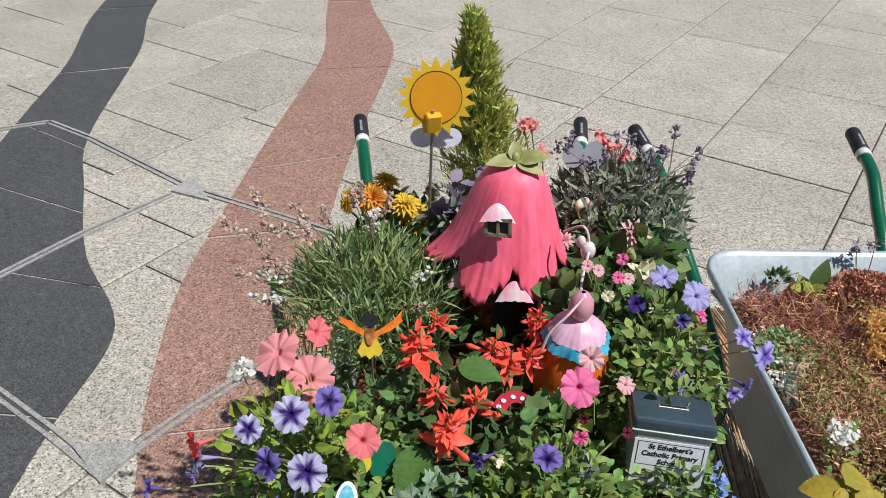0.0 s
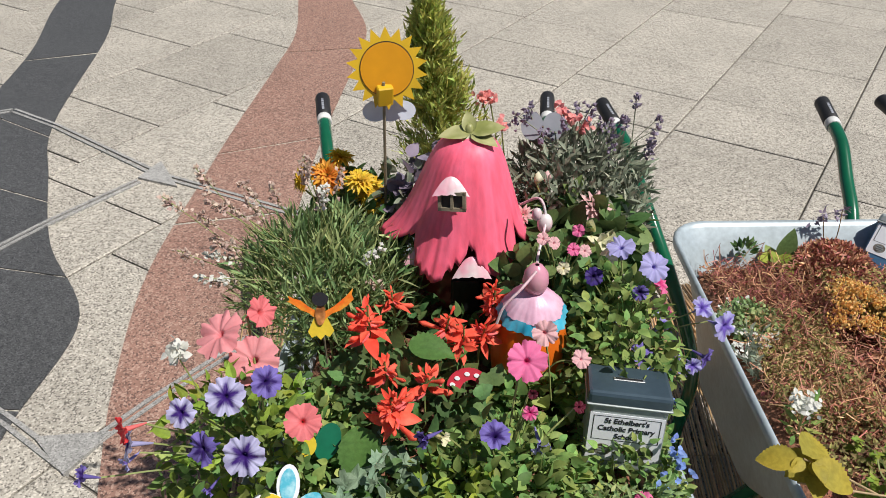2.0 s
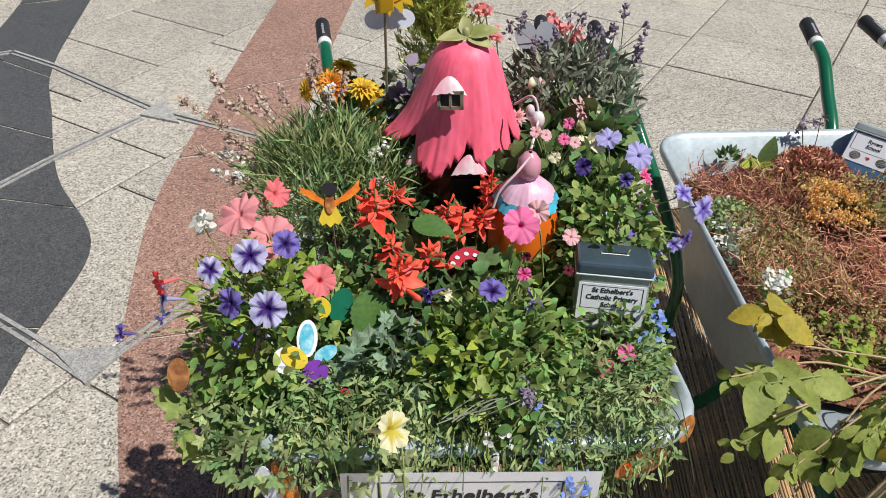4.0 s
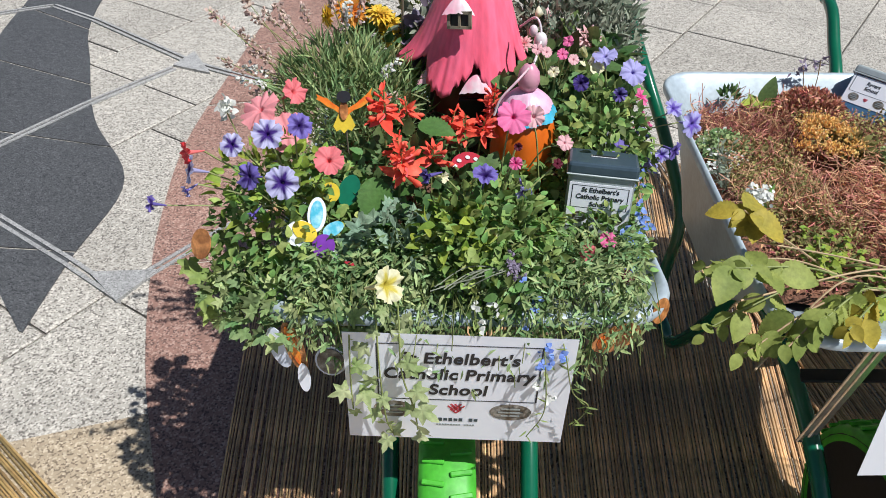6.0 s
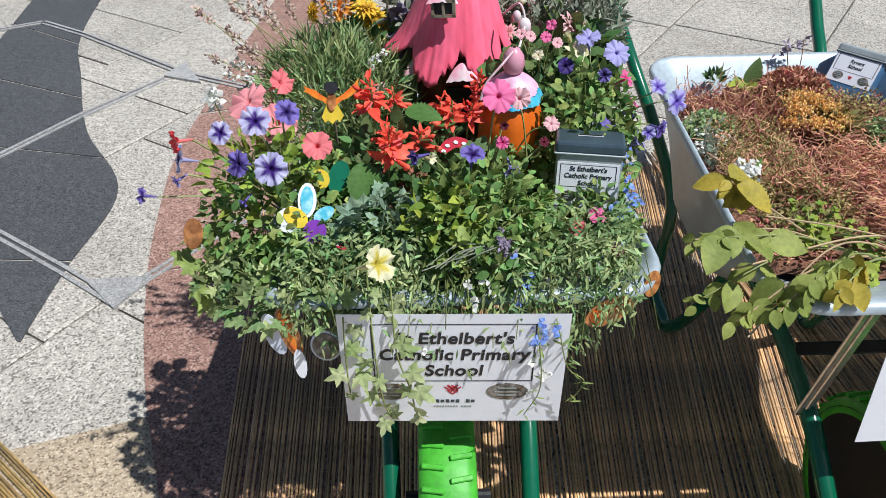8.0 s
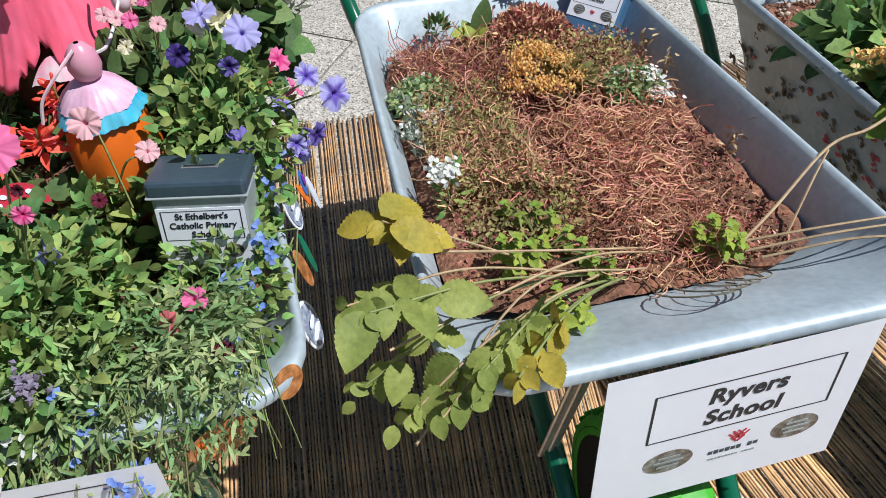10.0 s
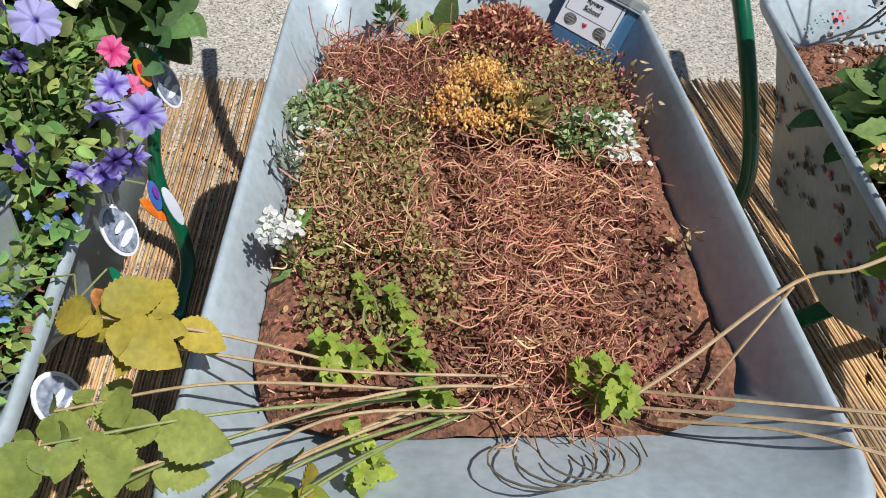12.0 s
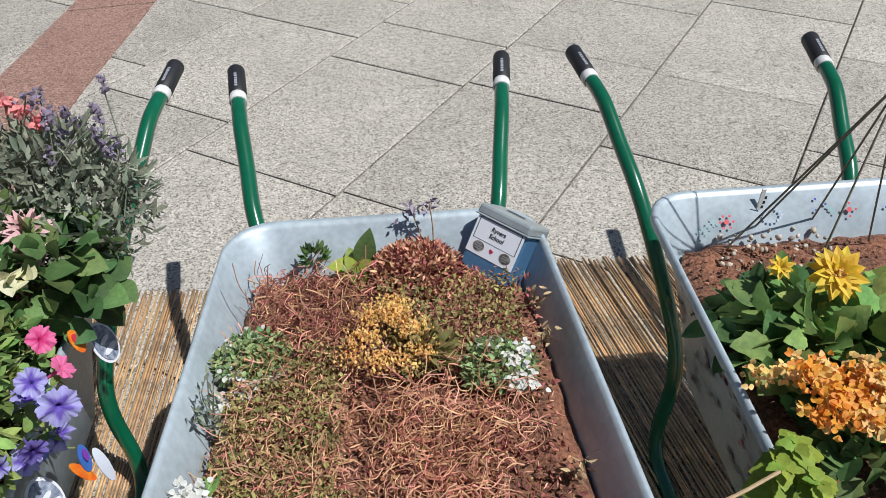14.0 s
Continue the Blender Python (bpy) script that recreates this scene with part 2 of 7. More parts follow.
def marked(name, edge, heart, fine=26.0):
    """A petal whose ribs and centre carry a second colour; the mark is stored on the petal's points."""
    m = petal(name, edge, None, 0.08)
    n, l = m.node_tree.nodes, m.node_tree.links
    at = n.new("ShaderNodeAttribute")
    at.attribute_name = "mark"
    hsv = [x for x in n if x.bl_idname == "ShaderNodeHueSaturation"][0]
    mx = n.new("ShaderNodeMix")
    mx.data_type = "RGBA"
    l.new(at.outputs["Fac"], mx.inputs["Factor"])
    l.new(hsv.outputs["Color"], mx.inputs["A"])
    mx.inputs["B"].default_value = (*heart, 1)
    l.new(mx.outputs["Result"], n["Principled BSDF"].inputs["Base Color"])
    for x in n:
        if x.bl_idname == "ShaderNodeBsdfTranslucent":
            l.new(mx.outputs["Result"], x.inputs["Color"])
    return m


K_LILAC = marked("petunia_lilac", (0.60, 0.58, 0.85), (0.05, 0.018, 0.18))
K_VIOLET = marked("petunia_violet", (0.24, 0.18, 0.56), (0.035, 0.015, 0.13))
K_SOFT = marked("petunia_soft_lilac", (0.48, 0.45, 0.80), (0.16, 0.10, 0.48))
K_PEACH = marked("petunia_salmon", (0.90, 0.36, 0.37), (0.78, 0.17, 0.20))
K_PINK = marked("petunia_pink", (0.88, 0.20, 0.40), (0.66, 0.05, 0.22))
K_CORAL = marked("petunia_coral", (0.86, 0.22, 0.22), (0.72, 0.09, 0.10))
K_CREAM = marked("petunia_cream", (0.84, 0.82, 0.55), (0.62, 0.52, 0.08))
K_BLUSH = marked("petunia_blush", (0.86, 0.52, 0.53), (0.8, 0.36, 0.42))
K_RED = marked("petunia_red", (0.82, 0.07, 0.06), (0.80, 0.45, 0.38))
K_MAROON = marked("petunia_maroon", (0.13, 0.015, 0.03), (0.04, 0.004, 0.01))
K_DEEP = marked("petunia_deep", (0.075, 0.04, 0.24), (0.02, 0.008, 0.08))

# ---- mesh helpers ----
rng = np.random.default_rng(7)


def mesh_of(name, verts, faces, smooth=False):
    me = bpy.data.meshes.new(name)
    me.from_pydata([tuple(map(float, v)) for v in verts], [], [tuple(map(int, f)) for f in faces])
    if smooth:
        me.polygons.foreach_set("use_smooth", [True] * len(me.polygons))
    me.update()
    return me


def put(name, verts, faces, material, parent=None, label="", smooth=False):
    """One mesh object, under a thing or a part where parent is given; vertices are in the parent's space."""
    me = mesh_of(name, verts, faces, smooth)
    for m in (material if isinstance(material, (list, tuple)) else [material]):
        me.materials.append(m)
    ob = new(name, me)
    if parent is not None:
        ob.parent = parent
    if label:
        tagged(ob, label)
    return ob


def part(name, bm, material, parent, label="", smooth=False):
    me = bpy.data.meshes.new(name)
    bm.to_mesh(me)
    bm.free()
    if smooth:
        me.polygons.foreach_set("use_smooth", [True] * len(me.polygons))
    me.materials.append(material)
    ob = new(name, me)
    ob.parent = parent
    if label:
        tagged(ob, label)
    return ob


def thing(name, m, label, category, group=""):
    e = new(name)
    e.matrix_world = m
    e.empty_display_size = 0.05
    return tagged(e, label, category, group)


def box_bm(size, at=(0, 0, 0), bevel=0.0, segments=2, turn=None):
    bm = bmesh.new()
    m = Matrix.LocRotScale(at, turn, size)
    bmesh.ops.create_cube(bm, size=1.0, matrix=m)
    if bevel:
        bmesh.ops.bevel(bm, geom=bm.edges[:], offset=bevel, segments=segments, affect="EDGES", profile=0.5)
    return bm


def spline(points, steps=8):
    """Catmull-Rom through the points."""
    p = [np.array(q, float) for q in points]
    p = [2 * p[0] - p[1]] + p + [2 * p[-1] - p[-2]]
    out = []
    for i in range(1, len(p) - 2):
        for s in range(steps):
            t = s / steps
            a, b, c, d = p[i - 1], p[i], p[i + 1], p[i + 2]
            out.append(0.5 * (2 * b + (c - a) * t + (2 * a - 5 * b + 4 * c - d) * t * t + (3 * b - a - 3 * c + d) * t ** 3))
    out.append(p[-2])
    return np.array(out)


def tube(path, radius, sides=10, cap=True):
    """Vertices and faces of a tube; radius: a number, or one for each point."""
    path = np.asarray(path, float)
    n = len(path)
    r = np.full(n, radius) if np.isscalar(radius) else np.asarray(radius, float)
    tan = np.gradient(path, axis=0)
    tan /= np.linalg.norm(tan, axis=1)[:, None] + 1e-12
    up = np.array([0, 0, 1.0]) if abs(tan[0][2]) < 0.9 else np.array([1.0, 0, 0])
    verts, faces = [], []
    for i in range(n):
        a = up - tan[i] * np.dot(up, tan[i])
        a /= np.linalg.norm(a) + 1e-12
        b = np.cross(tan[i], a)
        up = a
        for k in range(sides):
            w = 2 * math.pi * k / sides
            verts.append(path[i] + r[i] * (math.cos(w) * a + math.sin(w) * b))
    for i in range(n - 1):
        for k in range(sides):
            k2 = (k + 1) % sides
            faces.append((i * sides + k, i * sides + k2, (i + 1) * sides + k2, (i + 1) * sides + k))
    if cap:
        faces.append(tuple(range(sides - 1, -1, -1)))
        faces.append(tuple((n - 1) * sides + k for k in range(sides)))
    return verts, faces


def merge(pieces):
    vs, fs, o = [], [], 0
    for v, f in pieces:
        vs.extend(v)
        fs.extend([tuple(i + o for i in q) for q in f])
        o += len(v)
    return vs, fs


def strew(tv, tf, pos, axis, normal, size, wide=None):
    """Copies of a small template (its axis along y, its face up z) at pos, along axis."""
    tv = np.asarray(tv, float)
    pos, axis, normal = (np.asarray(a, float) for a in (pos, axis, normal))
    n = len(pos)
    size = np.broadcast_to(np.asarray(size, float), (n,))
    wide = size if wide is None else np.broadcast_to(np.asarray(wide, float), (n,))
    y = axis / (np.linalg.norm(axis, axis=1)[:, None] + 1e-9)
    x = np.cross(y, normal)
    x /= np.linalg.norm(x, axis=1)[:, None] + 1e-9
    z = np.cross(x, y)
    v = (pos[:, None] + tv[None, :, 0:1] * (x * wide[:, None])[:, None] + tv[None, :, 1:2] * (y * size[:, None])[:, None]
         + tv[None, :, 2:3] * (z * size[:, None])[:, None])
    f = [tuple(int(i) + k * len(tv) for i in q) for k in range(n) for q in tf]
    return v.reshape(-1, 3), f


# leaf templates: length 1 along y, folded on the midrib
def leaf_shape(width, fold=0.12, droop=0.15, points=5, point=1.0, serrate=0.0):
    v, f = [], []
    ys = np.linspace(0, 1, points)
    for i, y in enumerate(ys):
        w = width * (math.sin(math.pi * min(1, y ** (0.75 * point) * 0.98 + 0.02)) ** 0.8) if 0 < i < points - 1 else 0.012
        if serrate and i % 2:
            w *= 1 + serrate
        z = -droop * y * y
        v += [(-w, y, z + fold * w * 2), (0, y, z), (w, y, z + fold * w * 2)]
    for i in range(points - 1):
        a = 3 * i
        f += [(a, a + 1, a + 4, a + 3), (a + 1, a + 2, a + 5, a + 4)]
    return v, f


LEAF_OVAL = leaf_shape(0.30, 0.16, 0.25, 7)
LEAF_BROAD = leaf_shape(0.42, 0.08, 0.2, 7)
LEAF_SERR = leaf_shape(0.36, 0.1, 0.25, 9, 1.0, 0.22)
LEAF_NARROW = leaf_shape(0.09, 0.1, 0.2, 4)
LEAF_BLADE = leaf_shape(0.045, 0.1, 0.35, 5)


def ribbed_leaf(width=0.33, rows=23, cols=7):
    """A large toothed leaf with sunken side veins."""
    v, f = [], []
    for i in range(rows):
        y = i / (rows - 1)
        w = width * math.sin(math.pi * min(1, y ** 0.75 * 0.98 + 0.02)) ** 0.8 * (1.0 + 0.09 * (i % 2)) if 0 < i < rows - 1 else 0.012
        for j in range(cols):
            a = j / (cols - 1) * 2 - 1
            v.append((a * w, y + 0.10 * abs(a) * w, -0.25 * y * y + 0.16 * abs(a) ** 1.3 * w - 0.06 * a * a * w + 0.026 * (i % 2) * (1 - 0.6 * abs(a)) * (abs(a) > 0.05) + (0.03 if abs(a) > 0.9 and i % 2 else 0)))
    for i in range(rows - 1):
        for j in range(cols - 1):
            k = i * cols + j
            f.append((k, k + 1, k + cols + 1, k + cols))
    return v, f


LEAF_RIB = ribbed_leaf()


def ivy_leaf(n=26):
    """Five pointed lobes round the stalk end, the veins slightly sunken."""
    v, f = [(0, 0.34, -0.02)], []
    lobes = ((0, 0.40, 0.30), (55, 0.26, 0.26), (-55, 0.26, 0.26), (118, 0.20, 0.30), (-118, 0.20, 0.30))
    for ring in (0.55, 1.0):
        for k in range(n):
            a = 360 * k / n
            r = 0.24 + sum(h * math.exp(-((((a - c + 180) % 360) - 180) / (w * 57)) ** 2) for c, h, w in lobes)
            r *= 0.55 if abs(a - 180) < 8 else 1.0
            t = radians(a)
            v.append((ring * r * math.sin(t), 0.34 + ring * r * math.cos(t), 0.05 * ring * math.sin(5 * t) - 0.20 * (ring * r) ** 2))
    f += [(0, 1 + k, 1 + (k + 1) % n) for k in range(n)]
    f += [(1 + k, 1 + n + k, 1 + n + (k + 1) % n, 1 + (k + 1) % n) for k in range(n)]
    return v, f


LEAF_IVY = ivy_leaf()
BUD = ([(0, 0, 0), (0.4, 0.45, 0), (-0.2, 0.45, 0.35), (-0.2, 0.45, -0.35), (0, 1, 0)],
       [(0, 2, 1), (0, 3, 2), (0, 1, 3), (4, 1, 2), (4, 2, 3), (4, 3, 1)])


def dome(n, centre, radii, low=-0.2, fill=0.45):
    """Points in the outer shell of a bush, and the way out at each."""
    d = rng.normal(size=(n * 3, 3))
    d /= np.linalg.norm(d, axis=1)[:, None]
    d = d[d[:, 2] > low][:n]
    r = (1 - fill * rng.random(len(d)) ** 1.5)[:, None]
    return np.array(centre) + d * r * np.array(radii), d


def leaves(n, centre, radii, size, template, spread=0.7, low=-0.2, fill=0.5, wide=None):
    p, d = dome(n, centre, radii, low, fill)
    a = d + rng.normal(scale=spread, size=d.shape)
    nn = np.array([0, 0, 1.0]) + d * 0.5 + rng.normal(scale=0.75, size=d.shape)
    s = size * rng.uniform(0.6, 1.25, len(p))
    return strew(*template, p, a, nn, s, None if wide is None else s * wide)


def stalks(n, base, radii, tops_centre, tops_radii, r=0.0012, bend=0.02):
    """Thin stems from a patch of soil up into the bush."""
    out = []
    for _ in range(n):
        b = np.array(base) + np.array([*rng.normal(scale=0.4, size=2), 0]) * np.array([*radii[:2], 0])
        d = rng.normal(size=3)
        d /= np.linalg.norm(d)
        d[2] = abs(d[2])
        t = np.array(tops_centre) + d * np.array(tops_radii) * rng.uniform(0.6, 1.0)
        m = (b + t) / 2 + rng.normal(scale=bend, size=3)
        out.append(tube([b, m, t], r, 3, False))
    return merge(out)

# ---- ground ----
def plate(outline, z0, z1, material, name, parent=None):
    """A flat stone of the given outline, with sides."""
    n = len(outline)
    v = [(x, y, z1) for x, y in outline] + [(x, y, z0) for x, y in outline]
    f = [tuple(range(n))] + [(i, n + i, n + (i + 1) % n, (i + 1) % n) for i in range(n)]
    return put(name, v, f, material, parent)


ground = put("ground", [(-300, -300, -0.012), (300, -300, -0.012), (300, 300, -0.012), (-300, 300, -0.012)], [(0, 1, 2, 3)], M_JOINT)
tagged(ground, "grey mortar bed under the plaza paving", "ground", kind="structure")
far_paving = thing("pavement", Matrix(), "pale speckled concrete plaza slabs in sunlight", "paving")
tagged(far_paving, kind="structure")


# ---- wheelbarrows ----
def rounded(hw, y0, y1, r, per=6):
    """A rounded rectangle, counter-clockwise from the front right."""
    out = []
    for cx, cy, a0 in ((hw - r, y0 + r, -90), (hw - r, y1 - r, 0), (-hw + r, y1 - r, 90), (-hw + r, y0 + r, 180)):
        for k in range(per + 1):
            a = radians(a0 + 90 * k / per)
            out.append((cx + r * math.cos(a), cy + r * math.sin(a)))
    return out


Y_FRONT, Y_REAR, HALF = -0.447, 0.418, 0.290


def rim_z(y):
    """The rim's height, higher over the wheel."""
    return 0.640 - 0.068 * y


def narrowing(y):
    """The pan tapers towards the handles."""
    return 1 - 0.122 * (y - Y_FRONT) / (Y_REAR - Y_FRONT)


def side_in(push):
    """The side walls lean in at the top and stand steep below."""
    return 0.55 * min(push, 0.068) + 0.20 * max(0.0, push - 0.068)


def tray_ring(drop, push, r):
    """A ring of the pan: drop below the rim, push in from it. The front slopes most."""
    ring = rounded(HALF - side_in(push), Y_FRONT + (1.9 if push > 0 else 1.0) * push, Y_REAR - 0.9 * push, r)
    return [(x * narrowing(y), y, rim_z(y) - drop) for x, y in ring]


def build_tray(parent):
    rings = [tray_ring(0.012, -0.012, 0.085), tray_ring(0.002, -0.013, 0.085), tray_ring(-0.004, -0.006, 0.082), tray_ring(-0.003, 0.003, 0.08),
             tray_ring(0.004, 0.010, 0.078), tray_ring(0.055, 0.055, 0.075), tray_ring(0.14, 0.115, 0.07), tray_ring(0.25, 0.19, 0.065), tray_ring(0.262, 0.22, 0.06)]
    outer = [tray_ring(0.012, -0.008, 0.085), tray_ring(0.013, 0.004, 0.08), tray_ring(0.058, 0.050, 0.077), tray_ring(0.143, 0.11, 0.072), tray_ring(0.254, 0.185, 0.067), tray_ring(0.266, 0.22, 0.06)]
    n = len(rings[0])
    v, f = [], []
    for group in (rings, outer):
        o = len(v)
        for ring in group:
            v += ring
        for i in range(len(group) - 1):
            for k in range(n):
                q = (o + i * n + k, o + i * n + (k + 1) % n, o + (i + 1) * n + (k + 1) % n, o + (i + 1) * n + k)
                f.append(q if group is outer else q[::-1])
        cap = tuple(o + (len(group) - 1) * n + k for k in range(n))
        f.append(cap)
    return put("tray", v, f, M_STEEL, parent, smooth=True)


def barrow(m, label, wheel_x=-0.022, splay=(0.0, 0.0)):
    w = thing("wheelbarrow", m, label, "wheelbarrow", "row of planted wheelbarrows")
    build_tray(w)
    for s in (-1, 1):
        e = splay[s > 0]
        run = spline([(s * (0.258 + e), 0.800, 0.641), (s * (0.253 + e), 0.765, 0.638), (s * (0.246 + e), 0.717, 0.626), (s * (0.233 + e), 0.64, 0.584), (s * (0.216 + e), 0.54, 0.530), (s * (0.190 + e / 2), 0.445, 0.43), (s * 0.155, 0.37, 0.29), (s * 0.150, 0.335, 0.20),
                      (s * 0.168, 0.31, 0.08), (s * 0.175, 0.27, 0.022), (s * 0.175, 0.20, 0.017), (s * 0.172, 0.13, 0.03), (s * 0.15, 0.06, 0.16), (s * 0.13, 0.0, 0.33)], 8)
        put("handle_tube", *tube(run, 0.0155, 12), M_GREEN, w, smooth=True)
        fork = spline([(s * 0.13, 0.30, 0.415), (s * 0.128, 0.05, 0.395), (s * 0.124, -0.2, 0.385), (s * 0.12, -0.36, 0.345), (s * 0.116, -0.5, 0.26), (s * 0.112, -0.60, 0.17), (s * 0.09, -0.66, 0.12), (0.0, -0.68, 0.11)], 8)
        put("fork_tube", *tube(fork, 0.0155, 12), M_GREEN, w, smooth=True)
        g0 = np.array([s * (0.2590 + e), 0.808, 0.642])
        d = np.array([s * 0.0155, 0.112, 0.014])
        d /= np.linalg.norm(d)
        collar = put("collar", *tube([g0 - d * 0.012, g0 - d * 0.011, g0 + d * 0.004, g0 + d * 0.012], [0.0165, 0.0182, 0.0182, 0.017], 14), M_WHITE, w, "white plastic collar", True)
        grip = put("grip", *tube([g0 + d * t for t in (0.010, 0.013, 0.066, 0.098, 0.104, 0.107)], [0.017, 0.0188, 0.0183, 0.0188, 0.0175, 0.012], 16), M_GRIP, w, "black rubber grip", True)
        up = np.array([0, -d[2], d[1]])
        bars = []
        for k, (a, b) in enumerate(((0.022, 0.029), (0.031, 0.037), (0.039, 0.047), (0.049, 0.054), (0.056, 0.063), (0.065, 0.070))):
            c0, c1 = g0 + d * a + up * 0.0192, g0 + d * b + up * 0.0192
            sx = np.array([0.0030, 0, 0])
            bars.append(([c0 - sx, c0 + sx, c1 + sx, c1 - sx], [(0, 1, 2, 3)]))
        put("marking", *merge(bars), M_GREYCARD, grip)
        strut = part("strut", box_bm((0.027, 0.006, 0.325), (s * 0.122, -0.386, 0.488), 0.002, 1, Euler((radians(7), radians(s * -2), 0)).to_quaternion()), M_ZINC, w, "galvanised flat strut")
        part("rib", box_bm((0.007, 0.004, 0.29), (s * 0.122, -0.391, 0.490), 0.0015, 1, Euler((radians(7), radians(s * -2), 0)).to_quaternion()), M_ZINC, strut)
        bm = bmesh.new()
        bmesh.ops.create_cone(bm, cap_ends=True, segments=10, radius1=0.009, radius2=0.007, depth=0.01, matrix=pose(s * 0.122, -0.372, 0.338, 97, 0, 0))
        part("bolt", bm, M_ZINC, strut)
    # wheel
    wheel = new("wheel")
    wheel.parent = w
    wheel.location = (wheel_x, -0.46, 0.19)
    R, T = 0.19, 0.047
    prof = [(-T * 0.8, R * 0.72), (-T, R * 0.84), (-T * 0.95, R * 0.955), (-T * 0.6, R * 0.99), (0, R), (T * 0.6, R * 0.99), (T * 0.95, R * 0.955), (T, R * 0.84), (T * 0.8, R * 0.72)]
    v, f, seg = [], [], 40
    for k in range(seg):
        a = 2 * math.pi * k / seg
        for x, r in prof:
            v.append((x, r * math.cos(a), r * math.sin(a)))
    q = len(prof)
    for k in range(seg):
        for i in range(q - 1):
            f.append((k * q + i, k * q + i + 1, ((k + 1) % seg) * q + i + 1, ((k + 1) % seg) * q + i))
    tyre = put("tyre", v, f, M_TYRE, wheel, "bright green ribbed tyre", True)
    for k in range(34):
        a = 360 * k / 34
        for s in (-1, 1):
            bm = box_bm((0.036, 0.0085, 0.007), (0, 0, 0), 0.0015, 1)
            bmesh.ops.transform(bm, verts=bm.verts, matrix=pose(0, 0, 0, a + s * 3, 0, 0) @ pose(s * 0.0225, 0, R + 0.0005, 0, s * 6, s * 9))
            if k == 0 and s == -1:
                lug_pieces = []
            lug_pieces.append(([tuple(p.co) for p in bm.verts], [tuple(p.index for p in fc.verts) for fc in (bm.verts.index_update() or bm.faces)]))
            bm.free()
    put("tread", *merge(lug_pieces), M_TYRE, wheel)
    # Black centre disc, widened so its colour stands in for shade on the tyre's sides.
    bm = bmesh.new()
    bmesh.ops.create_cone(bm, cap_ends=True, segments=28, radius1=R * 0.90, radius2=R * 0.90, depth=0.092, matrix=pose(0, 0, 0, 0, 90, 0))
    part("rim", bm, M_BLACK, wheel, "black plastic wheel centre, spread over the tyre's sides as painted shade")
    bm = bmesh.new()
    bmesh.ops.create_cone(bm, cap_ends=True, segments=12, radius1=0.012, radius2=0.012, depth=0.15, matrix=pose(0, 0, 0, 0, 90, 0))
    part("axle", bm, M_BLACK, wheel)
    part("crossbar", box_bm((0.24, 0.03, 0.006), (0, -0.27, 0.385), 0.002, 1), M_BLACK, w)
    return w


BARROWS = [pose(0.050, 0.292, 0, 0, 0, 2.2), pose(0.766, 0.278, 0, 0, 0, 2.1), pose(1.482, 0.315, 0, 0, 0, 2.4)]
B1, B2, B3 = BARROWS
barrow(B1, "grey steel wheelbarrow with green frame, overflowing with bedding flowers", splay=(0.030, 0.010))
barrow(B2, "grey steel wheelbarrow with green frame, full of dried-out plants", 0.012, (0.026, 0.004))
barrow(B3, "grey steel wheelbarrow painted with small flowers on its side")


def soil(m, label, height=-0.08, hump=0.012):
    """The bed of earth in a tray, uneven, with crumbs on it."""
    push = 0.068
    bm = bmesh.new()
    nx, ny = 44, 60
    grid = {}
    for i in range(nx + 1):
        for j in range(ny + 1):
            a, b = i / nx * 2 - 1, j / ny * 2 - 1
            y = (Y_FRONT + 1.9 * push) * (1 - (b + 1) / 2) + (Y_REAR - 0.9 * push) * (b + 1) / 2
            x = a * (HALF - 0.55 * push + 0.002) * narrowing(y)
            edge = max(0.0, max(abs(a), abs(b)) - 0.86) / 0.14
            z = 0.66 - 0.073 * y + height + hump * noise.noise((x * 9, y * 9, 3)) + hump * 0.8 * noise.noise((x * 30, y * 30, 1)) - 0.012 * edge ** 2
            corner = max(0.0, (abs(a) - 0.6) / 0.4) * max(0.0, (abs(b) - 0.75) / 0.25)
            x *= 1 - 0.10 * corner
            y *= 1 - 0.07 * corner
            grid[i, j] = bm.verts.new((x, y, z))
    for i in range(nx):
        for j in range(ny):
            bm.faces.new((grid[i, j], grid[i + 1, j], grid[i + 1, j + 1], grid[i, j + 1]))
    s = thing("soil", m, label, "soil")
    tagged(s, kind="stuff")
    part("bed", bm, M_SOIL, s, smooth=True)
    n = 2600
    x, y = rng.uniform(-0.215, 0.215, n), rng.uniform(-0.30, 0.33, n)
    p = np.stack([x, y, 0.66 - 0.073 * y + height + 0.002], 1)
    put("crumbs", *strew(*BUD, p, rng.normal(size=(n, 3)), rng.normal(size=(n, 3)), rng.uniform(0.004, 0.012, n)), M_CRUMB, s)
    return s


soil(B1, "dark compost in the flower barrow")
soil(B2, "dry reddish brown peat with crumbs in the barrow")
soil(B3, "dark compost in the painted barrow")

# ---- planting tools ----
def plant(name, base, label, category, group=""):
    return thing(name, Matrix.Translation(base), label, category, group)


def grow(name, vf, material, parent, label="", smooth=False):
    """A part given in world coordinates, kept under its plant."""
    v, f = vf
    o = np.array(parent.matrix_world.translation)
    return put(name, np.asarray(v, float).reshape(-1, 3) - o, f, material, parent, label, smooth)


def facing(d, spin=0.0):
    """A turn that takes z to d."""
    return Vector(d).normalized().to_track_quat("Z", "Y").to_matrix() @ Matrix.Rotation(spin, 3, "Z")


def placed(v, at, d, spin=0.0, size=1.0):
    r = np.array(facing(d, spin))
    return np.asarray(v, float) @ r.T * size + np.array(at)


